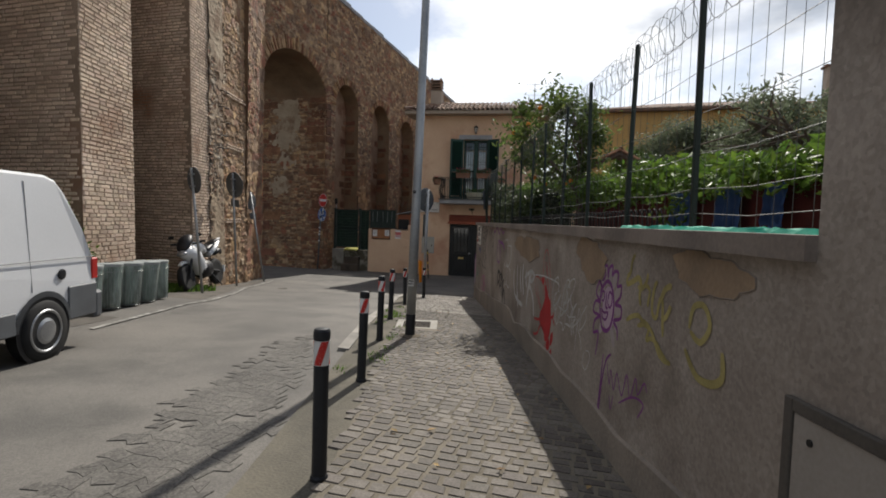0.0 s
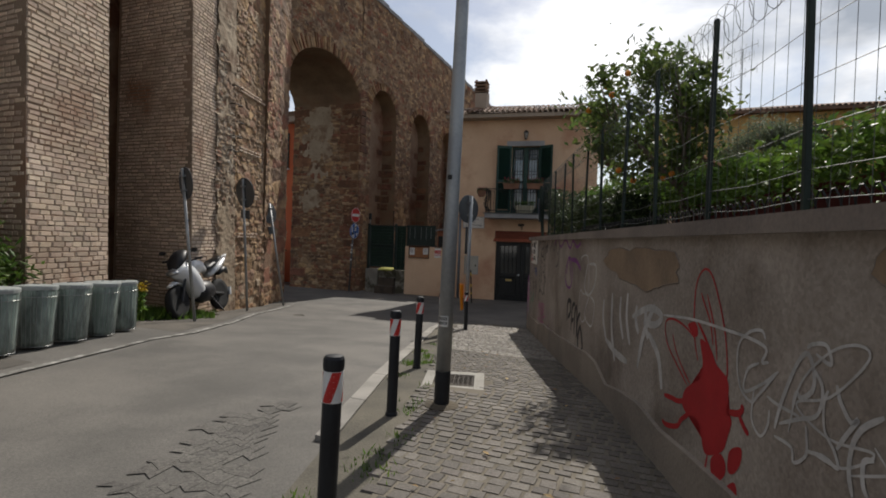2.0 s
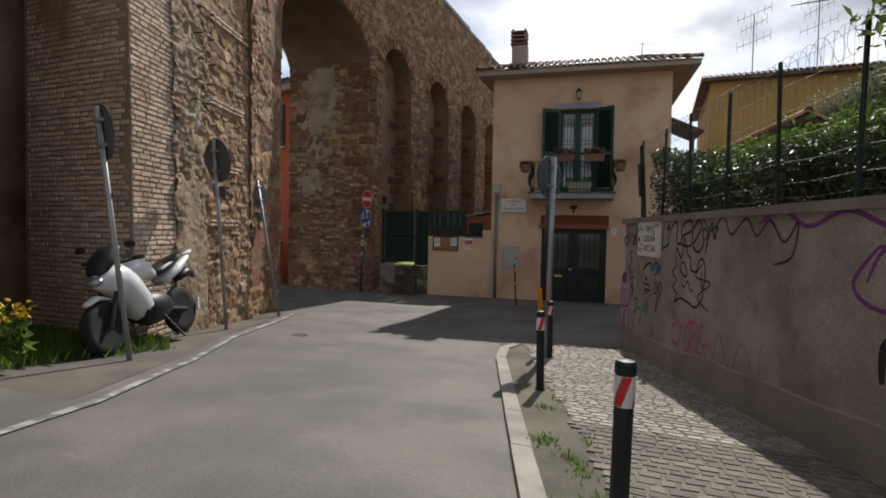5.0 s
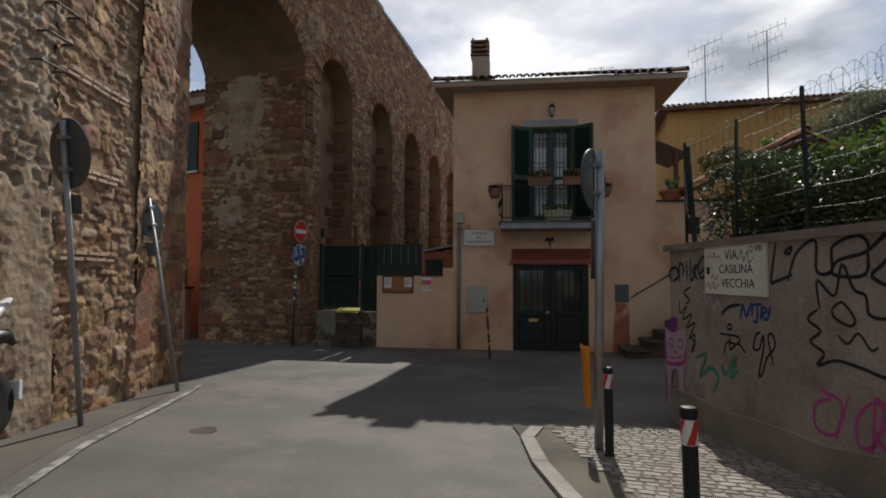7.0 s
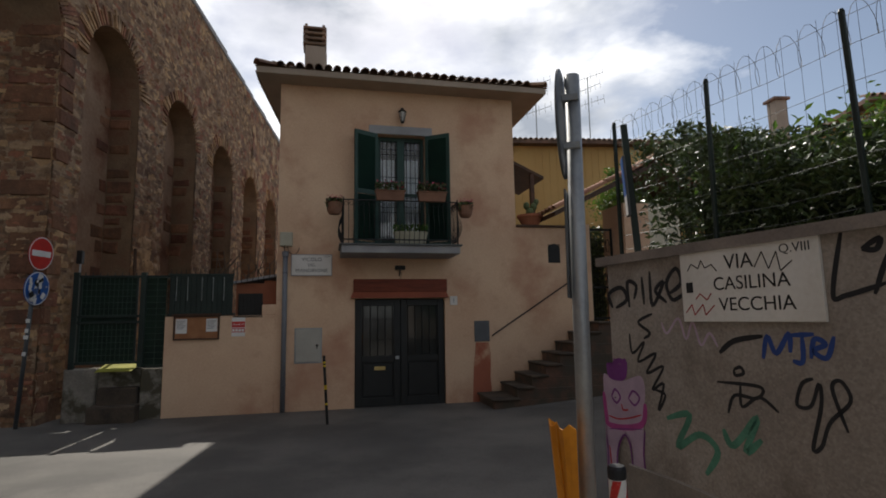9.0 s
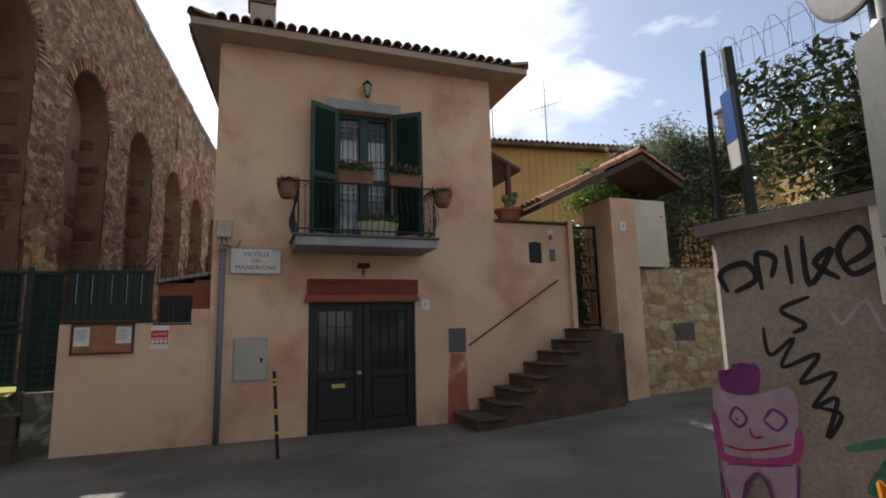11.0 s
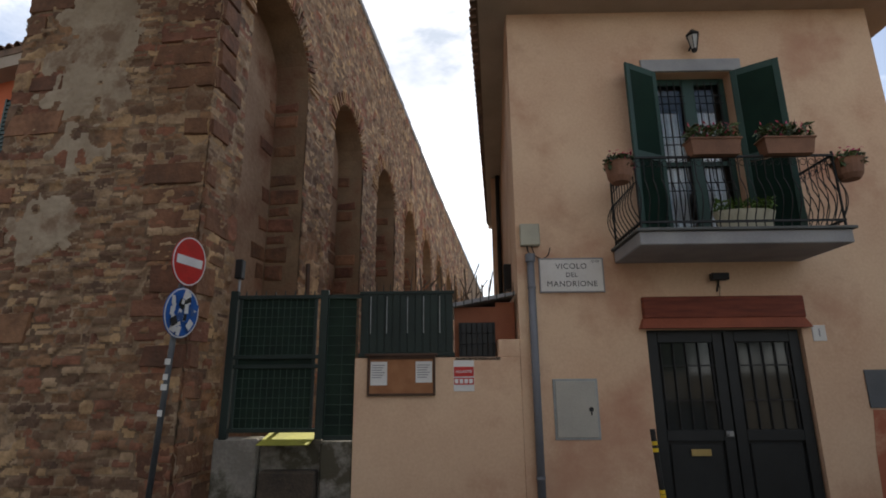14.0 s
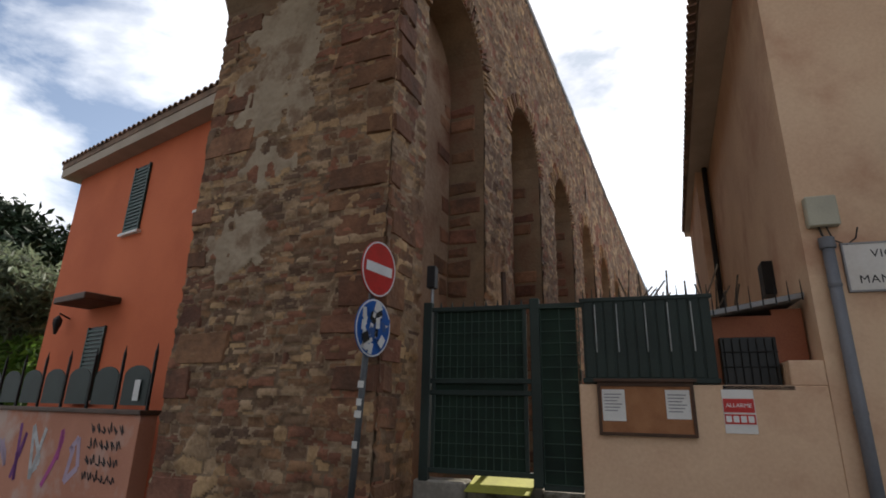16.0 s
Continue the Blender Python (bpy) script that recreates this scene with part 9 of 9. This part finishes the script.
tagged(o, "dark coping of the orange wall", "coping", kind="structure").matrix_world = OWM
of = thing("panel_fence", OWM, "black iron fence with arched sheet panels on the wall", "fence")
for k in range(16):
    x0 = 0.12 + k * 0.88
    bm = B()
    slab(bm, [(x0 + .05, .93), (x0 + .75, .93), (x0 + .75, 1.36)] + [(x0 + .4 + .35 * math.cos(a), 1.36 + .16 * math.sin(a)) for a in np.linspace(0.2, 2.94, 8)] + [(x0 + .05, 1.36)], lambda u, v, w: Vector((u, -.14 + w, v)), 0.015)
    bmesh.ops.recalc_face_normals(bm, faces=bm.faces)
    part("panel", bm, GATEGREEN, of, "dark sheet panel with arched top")
    part("post", box(B(), x0 - .03, x0 + .0, -.15, -.11, .87, 1.72), IRON, of)
    part("spike", rod(B(), (x0 - .015, -.13, 1.72), (x0 - .015, -.13, 1.84), .02, .003, 6), IRON, of)
pn = thing("paper_notice", OWM, "small white notice fixed to the fence panel", "notice")
part("sheet", box(B(), 0.35, 0.5, -0.108, -0.1, 1.0, 1.3), PAPER, pn)
gf = thing("graffiti", OWM, "pink, grey and black sprayed letters on the orange wall", "graffiti")
rnd = random.Random(12)
for k in range(9):
    bm = B()
    x = 1.7 + k * 0.62
    pts = [(x + rnd.uniform(-.25, .25), rnd.uniform(-0.35, 0.62)) for _ in range(6)]
    for (a, b), (c, d) in zip(pts, pts[1:]):
        dv = Vector((c - a, d - b)).normalized() * 0.05
        bm.faces.new([bm.verts.new((u, 0.004 + k * .0003, v)) for u, v in ((a - dv.y, b + dv.x), (a + dv.y, b - dv.x), (c + dv.y, d - dv.x), (c - dv.y, d + dv.x))])
    part("spray_line", bm, SPRAY[("lilac", "pink", "white", "purple")[k % 4]], gf)
for row in range(4):
    bm = B()
    for j in range(6):
        x, z = 0.35 + j * 0.16, 0.55 - row * 0.22
        pts = [(x, z), (x + rnd.uniform(.02, .12), z + rnd.uniform(.05, .14)), (x + rnd.uniform(.0, .1), z - .03), (x + .13, z + rnd.uniform(-.02, .1))]
        for (a, b), (c, d) in zip(pts, pts[1:]):
            dv = Vector((c - a, d - b)).normalized() * 0.011
            bm.faces.new([bm.verts.new((u, 0.008, v)) for u, v in ((a - dv.y, b + dv.x), (a + dv.y, b - dv.x), (c + dv.y, d - dv.x), (c - dv.y, d + dv.x))])
    part("spray_line", bm, SPRAY["black"], gf)
tree("olive_tree", (-28.3, 24.4, -0.5), (0.2, 2.4), ((-28.3, 24.3, 4.1), (2.7, 2.0, 1.35)), 100, 14000, OLIVE, 0.08, 101, "grey-green olive tree beyond the orange house", "olive trees", 2.0)
tree("dark_tree", (-34.0, 26.3, -0.5), (0.3, 3.5), ((-34.0, 26.2, 6.5), (3.6, 2.8, 2.0)), 130, 16000, PINE, 0.13, 111, "large dark tree behind the olive trees")
bank = thing("green_bank", (-28, 24, 0), "grassy green bank beyond the fence", "bank")
bank.matrix_world = Matrix.Identity(4)
leaves("grass", GRASS, bank, 9000, lambda q: (q.uniform(-36, -23.6), q.uniform(23.5, 27), -0.2 + 3.0 * q.random()), 0.12, 7, "long green grass", 2.0)
bm = B()
box(bm, -40, -24.0, 24.9, 40, -1.2, 1.9)
part("soil", bm, GRASS, bank)
# roadside plants by the buttresses
bush = thing("roadside_bush", (0, 0, 0), "bright green wild bush against the brick buttress", "bush")
leaves("leaves", IVY, bush, 7000, blob((-8.7, 4.55, 0.95), (0.85, 0.75, 0.95), 55, 6, 0.35), 0.032, 8, "narrow bright green leaves", 2.2)
bm = B()
rnd = random.Random(2)
for k in range(14):
    tube(bm, [(-8.7 + rnd.uniform(-.2, .2), 4.55 + rnd.uniform(-.2, .2), 0.0), (-8.7 + rnd.uniform(-.6, .6), 4.55 + rnd.uniform(-.5, .5), rnd.uniform(.9, 1.8))], 0.012, 4)
o = part("stems", bm, BARK, bush)
grass = thing("grass_patch", (0, 0, 0), "patch of bright grass between the buttresses", "grass")
grass["kind"] = "stuff"


def blades(name, n, where, h, seed, parent, material=GRASS):
    q = random.Random(seed)
    vs, fs = [], []
    for _ in range(n):
        x, y = where(q)
        z = ground(x, y) - 0.01
        a, hh = q.uniform(0, 6.28), h * q.uniform(0.5, 1.4)
        dx, dy, lx, ly = 0.012 * math.cos(a), 0.012 * math.sin(a), q.gauss(0, .35) * hh, q.gauss(0, .35) * hh
        k = len(vs)
        vs += [(x - dx, y - dy, z), (x + dx, y + dy, z), (x + lx, y + ly, z + hh)]
        fs.append((k, k + 1, k + 2))
    return raw(name, vs, fs, material, parent, "stuff", "grass blades")


blades("blades", 5000, lambda q: (q.uniform(-11.8, -8.75), q.uniform(7.05, 9.38)), 0.16, 5, grass)
blades("blades", 900, lambda q: (q.uniform(-9.6, -9.0) - 0.2, q.uniform(9.3, 9.8)), 0.1, 9, grass)
bm = B()
q = random.Random(6)
tufts = thing("weed_tufts", (0, 0, 0), "small weeds growing along the kerb", "weeds")
tufts["kind"] = "stuff"
SP = [(q.uniform(-2.25, -1.7), q.uniform(1.5, 9.5)) for _ in range(22)] + [(-2.05, 6.9), (-2.1, 6.7), (-2.0, 7.4), (-2.15, 8.0)]
blades("weeds", 1500, lambda r: (lambda s: (wall_x(s[1]) + s[0] + r.gauss(0, .05), s[1] + r.gauss(0, .07)))(r.choice(SP)), 0.06, 11, tufts)
yf = thing("yellow_flowers", (0, 0, 0), "clump of yellow wild flowers behind the bins", "flowers")
leaves("stems", GRASS, yf, 350, blob((-8.55, 7.25, 0.32), (0.3, 0.22, 0.3), 14, 3, 0.2), 0.04, 4, "green stems", 2.2)
leaves("blossoms", YELLOW, yf, 110, blob((-8.55, 7.25, 0.55), (0.28, 0.22, 0.16), 12, 9, 0.4), 0.028, 10, "yellow blossoms", 1.0)
# litter: a few dry leaves on the pavement
lf = thing("dry_leaves", (0, 0, 0), "few dry leaves lying on the pavement", "leaves")
lf["kind"] = "stuff"
q = random.Random(14)
vs, fs = [], []
for _ in range(60):
    y = q.uniform(0.5, 12.5)
    x = wall_x(y) - q.uniform(0.05, 1.7)
    a, s, z = q.uniform(0, 6.28), q.uniform(.015, .04), ground(x, y) + PAVE_UP + 0.022
    k = len(vs)
    vs += [(x + s * math.cos(a), y + s * math.sin(a), z), (x - .5 * s * math.sin(a), y + .5 * s * math.cos(a), z + .006), (x - s * math.cos(a), y - s * math.sin(a), z), (x + .5 * s * math.sin(a), y - .5 * s * math.cos(a), z + .004)]
    fs.append((k, k + 1, k + 2, k + 3))
raw("leaf_litter", vs, fs, surface("dry_leaf", (0.3, 0.2, 0.09), (0.18, 0.11, 0.05), 5, .8, 0, vary=.4), lf, "stuff", "dry fallen leaves")

# ---- pieces: cobbles, bricks and stones ----
cob_near, cob_far = [], []
q = random.Random(33)
y = -3.0
U = Vector((1, 0, 0))
while y < 13.35:
    h = q.uniform(0.092, 0.118)
    width = 1.80 if y < 12.8 else 1.8 - (y - 12.8) * 1.2
    x = wall_x(y) - width - q.uniform(0, .12)
    while x < wall_x(y) - 0.06:
        w = q.uniform(0.09, 0.165)
        sl = (ground(0, y + h) - ground(0, y)) / h
        dr = (Vector((-SLOPE * 0.15, 1, sl))).normalized()
        inside_grate = abs(x + w / 2 + 2.14) < 0.38 and abs(y + h / 2 - 6.0) < 0.34
        if not inside_grate:
            p = (Vector((x + 0.007, y + 0.006, ground(x, y) + PAVE_UP - 0.005)), (U + Vector((0, q.uniform(-.03, .03), 0))).normalized(), dr, Vector((0, 0, 1)), w - 0.010, h - 0.009, q.uniform(0.007, 0.010))
            (cob_near if 1.9 < y < 4.1 and len(cob_near) < 300 else cob_far).append(p)
        x += w
    y += h
joined("cobbles", [p for p in cob_far if p[0].y < 8.6], COBBLE, pavement, "grey-brown cobbles", 0.006)
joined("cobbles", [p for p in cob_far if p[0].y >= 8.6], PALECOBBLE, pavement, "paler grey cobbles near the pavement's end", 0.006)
singles("cobble", cob_near, COBBLE, pavement)

brick_near, brick_far = [], []


def butt_faces(k, z1):
    (x0, y0), (x1, y1) = BUTT[k][0], BUTT[k][1]
    zb = min(ground(x0, y0), ground(x1, y1)) - 0.05
    V = Vector((-0.33, 0, TOP - 0.6 - zb + 0.25))
    U = Vector((x1 - x0, y1 - y0, 0))
    return Vector((x0, y0, zb)), U, V, zb


for k, z1 in (("A", 8.0), ("B", 9.0), ("C", 6.5)):
    O, U, V, zb = butt_faces(k, z1)
    wid = U.length if k != "B" else 1.05
    N = U.normalized().cross(V.normalized()) * 1
    if N.x < 0:
        N = -N
    br = courses(O, U, V, N, wid, z1 - zb, (0.070, 0.086), (0.11, 0.30), 0.012, 0.011, jitter=0.005, seed=len(k) + ord(k))
    if k == "A":
        low = [p for p in br if p[0].z < 3.2][:300]
        ids = {id(p) for p in low}
        brick_near += low
        brick_far += [p for p in br if id(p) not in ids]
    else:
        brick_far += br
    # shaded face toward -y
    ww = 3.6 if k != "B" else 2.4
    O2 = Vector((O.x - ww, O.y, zb))
    shrink = lambda u, v, ww=ww: u < ww - 0.02 - 0.029 * v
    brick_far += courses(O2, (1, 0, 0), (0, 0, 1), (0, -1, 0), ww, z1 - zb, (0.070, 0.086), (0.11, 0.30), 0.012, 0.011, shrink, jitter=0.005, seed=7 + ord(k))
joined("bricks", brick_far, BRICK, aqueduct, "pale weathered bricks", 0.006)
singles("brick", brick_near, BRICK, butt["A"])
# rubble on the broken part of buttress B
O, U, V, zb = butt_faces("B", 9)
N = U.normalized().cross(V.normalized())
N = N if N.x > 0 else -N
Un = U.normalized()
relief("rubble", O + Un * 0.96 + N * 0.004, U, V, N, 0.98, 9.8, 0.028, lambda u, v: u > 0.16 * noise.noise((v * 2.3, 7.0, 0)) + 0.05, PALES, PALEMORTAR, butt["B"], "uneven pale rubble stones and old plaster",
       77, (0.17, 0.08), (0.32, 0.2), 0.42, 0.055, PATCH, lambda u, v: 0.10 + 0.22 * np.sin(v * 0.9 + 1.2) - 0.30 * np.abs(u - 0.55))
relief("rubble", O + Un * 1.9 + N * 0.002, U, V, N, U.length - 1.9, 9.8, 0.028, lambda u, v: u > 0.14 * noise.noise((v * 1.9, 2.0, 0)) + 0.06, [PALES[2], PALES[3], TUFFS[1], TUFFS[4], TUFFS[0]], LIMEMORTAR, butt["B"],
       "brown rubble stones", 78, (0.24, 0.11), (0.38, 0.22), 0.45, 0.045)
# string courses of flat bricks and iron rungs in the rubble
band_bricks = []
for z, u0, u1 in ((1.42, 2.0, 3.1), (2.46, 2.3, 3.2), (3.65, 2.1, 3.4), (5.2, 2.1, 3.5)):
    for row in range(2):
        u = u0 + 0.07 * row
        while u < u1:
            w = q.uniform(0.18, 0.28)
            band_bricks.append((O + Un * u + Vector((-0.029 * (z - zb), 0, z - zb + 0.075 * row)) + N * 0.02, Un, Vector((0, 0, 1)), N, w - 0.012, 0.045, q.uniform(0.045, 0.06)))
            u += w
singles("band_brick", band_bricks, BRICK, butt["B"])
for z, u in ((3.56, 1.5), (3.93, 1.62), (4.32, 1.75), (4.75, 1.7), (5.2, 1.72)):
    rung = thing("iron_rung", (0, 0, 0), "rusty iron rung set in the rubble buttress", "rung", "rungs in the buttress")
    a = O + Un * u + Vector((-0.029 * (z - zb), 0, z - zb))
    b = a + Un * 0.42 + Vector((0, 0, 0.02))
    part("bar", tube(B(), [a - N * 0.05, a + N * 0.15, a + N * 0.17 + Un * 0.02, b + N * 0.17 - Un * 0.02, b + N * 0.15, b - N * 0.05], 0.012, 6), MATS["rusty_iron"], rung)
# block pier
O = Vector((-10.75, 13.0, -0.75))
U = Vector((-1.0, 2.2, 0))
N = Vector((2.2, 1.0, 0)).normalized()
relief("blocks", O, U, (0, 0, 1), N, U.length, 12.3, 0.03, None, TUFFS + [TUFFS[2]], LIMEMORTAR, pier, "brown tuff blocks and rubble", 81, (0.30, 0.14), (0.60, 0.36), 0.5, 0.04)

# long face beyond the through arch


def clear(u, v, y0, z0, margin=0.34):
    y, z = y0 + u, z0 + v
    for yc, r, sp in BLIND[:9] + [ho]:
        rise = 1.6 if r > 2 else r
        if abs(y - yc) < r - 0.0 and z < sp:
            return False
        if z >= sp and ((y - yc) / (r + margin)) ** 2 + ((z - sp) / (rise + margin)) ** 2 < 1:
            return False
    return True


z0 = -0.85
def face(u, v, y0):
    return clear(u, v, y0, z0, 0.30) and z0 + v < top_at(y0 + u) - 0.03


relief("stones", (AX, 19.93, z0), (0, 1, 0), (0, 0, 1), (1, 0, 0), 14.0, 12.75, 0.045, lambda u, v: face(u, v, 19.93), TUFFS, LIMEMORTAR, aqueduct, "brown tuff stones", 91, (0.27, 0.12), (0.5, 0.3), 0.36, 0.045)
relief("stones", (AX, 15.2, z0), (0, 1, 0), (0, 0, 1), (1, 0, 0), 4.74, 12.75, 0.05, lambda u, v: face(u, v, 15.2), TUFFS, LIMEMORTAR, aqueduct, "brown tuff stones", 92, (0.27, 0.12), (0.5, 0.3), 0.36, 0.04)
relief("stones", (AX, 33.92, z0), (0, 1, 0), (0, 0, 1), (1, 0, 0), 26.0, 12.4, 0.10, lambda u, v: face(u, v, 33.92), TUFFS, LIMEMORTAR, aqueduct, "brown tuff stones", 93, (0.45, 0.24), (0.7, 0.4), 0.4, 0.05)
# end face of the pier beside the through arch
def old_plaster(u, v):
    return np.maximum(0.34 - ((u - 1.25) / 1.15) ** 2 - ((v - 6.6) / 2.6) ** 2, 0.16 - ((u - 0.95) / 0.9) ** 2 - ((v - 3.9) / 1.0) ** 2)


relief("stones", (BX, 19.95, z0), (1, 0, 0), (0, 0, 1), (0, -1, 0), AX - BX + 0.01, 8.8, 0.028, None, TUFFS, LIMEMORTAR, aqueduct, "brown tuff stones round a plaster patch", 95,
       (0.25, 0.105), (0.42, 0.26), 0.30, 0.042, PATCH, old_plaster)
# big reddish quoins at both corners of the pier, each a block of its own
q = random.Random(61)
for edge_x, side in ((AX + 0.012, -1), (BX - 0.01, 1)):
    z = z0 - 0.05
    quoin = []
    while z < 7.55:
        h = q.uniform(0.26, 0.48)
        w = q.uniform(0.38, 0.62) if len(quoin) % 2 else q.uniform(0.65, 1.05)
        if q.random() < 0.8:
            out = q.uniform(0.045, 0.075)
            x = edge_x + q.uniform(-0.01, 0.045) * -side
            quoin.append((Vector((x - w if side < 0 else x, 19.97, z)), Vector((1, 0, 0)), Vector((0, 0, 1)), Vector((0, -1, 0)), w, h - q.uniform(0.015, 0.04), out))
            if side < 0:
                w2 = q.uniform(0.22, 0.75)
                quoin.append((Vector((AX - 0.01, 19.94, z)), Vector((0, 1, 0)), Vector((0, 0, 1)), Vector((1, 0, 0)), w2, h - q.uniform(0.015, 0.04), q.uniform(0.05, 0.08)))
        else:
            quoin.append(None)
        z += h
    singles("quoin", [p for p in quoin if p], REDTUFF, aqueduct)
# brick rings over the arches
ring = []
for yc, r, sp in BLIND[:9] + [ho]:
    rise = 1.6 if r > 2 else r
    n = int(math.pi * r / 0.10)
    for k in range(n):
        a = math.pi * (k + 0.5) / n
        d = Vector((0, -math.cos(a) * r, math.sin(a) * rise))
        rad = Vector((0, -math.cos(a) / r, math.sin(a) / rise)).normalized()
        tan = Vector((0, rad.z, -rad.y))
        c = Vector((AX, yc, sp)) + d
        w = math.pi * r / n * 0.82
        ring.append((c - tan * w / 2 + rad * 0.005, tan, rad, Vector((1, 0, 0)), w, q.uniform(0.30, 0.58), q.uniform(0.03, 0.07)))
joined("arch_bricks", ring, [TUFFS[1], TUFFS[4], TUFFS[0], TUFFS[2]], aqueduct, "narrow radial arch bricks", 0.008)
# quoin blocks inside the blind arches
quo = []
for yc, r, sp in BLIND[:8]:
    z = -0.8
    while z < sp - 0.3:
        h = q.uniform(0.25, 0.4)
        if q.random() < 0.62:
            quo.append((Vector((AX - 0.7, yc + r - 0.0, z)), Vector((1, 0, 0)), Vector((0, 0, 1)), Vector((0, -1, 0)), q.uniform(0.35, 0.65), h - 0.03, q.uniform(0.015, 0.04)))
        if q.random() < 0.6:
            w = q.uniform(0.25, 0.6)
            quo.append((Vector((AX - 0.70, yc + r - w, z)), Vector((0, 1, 0)), Vector((0, 0, 1)), Vector((1, 0, 0)), w, h - 0.03, q.uniform(0.012, 0.03)))
        z += h
joined("quoins", quo, REDTUFF, aqueduct, "reddish quoin blocks", 0.03)
# honey stones of the retaining wall
HONEYS = [surface("honey_stone_" + n, a, b, 2.5, 0.9, 0.7, 30, bump_dist=0.015) for n, a, b in (
    ("yellow", (0.58, 0.43, 0.21), (0.42, 0.29, 0.13)), ("pale", (0.64, 0.53, 0.34), (0.48, 0.37, 0.21)), ("brown", (0.42, 0.285, 0.145), (0.28, 0.185, 0.095)), ("buff", (0.53, 0.41, 0.24), (0.38, 0.275, 0.145)))]
o = relief("stones", SWM @ Vector((0, -0.002, -1.0)), SWM.to_3x3() @ Vector((1, 0, 0)), (0, 0, 1), SWM.to_3x3() @ Vector((0, -1, 0)), 8.8, 3.18, 0.032, None, HONEYS, MATS["pale_mortar"], stone_wall,
           "irregular honey-coloured wall stones", 97, (0.20, 0.155), (0.31, 0.235), 0.45, 0.03, power=2, joint=0.016)
o.matrix_parent_inverse = stone_wall.matrix_world.inverted()
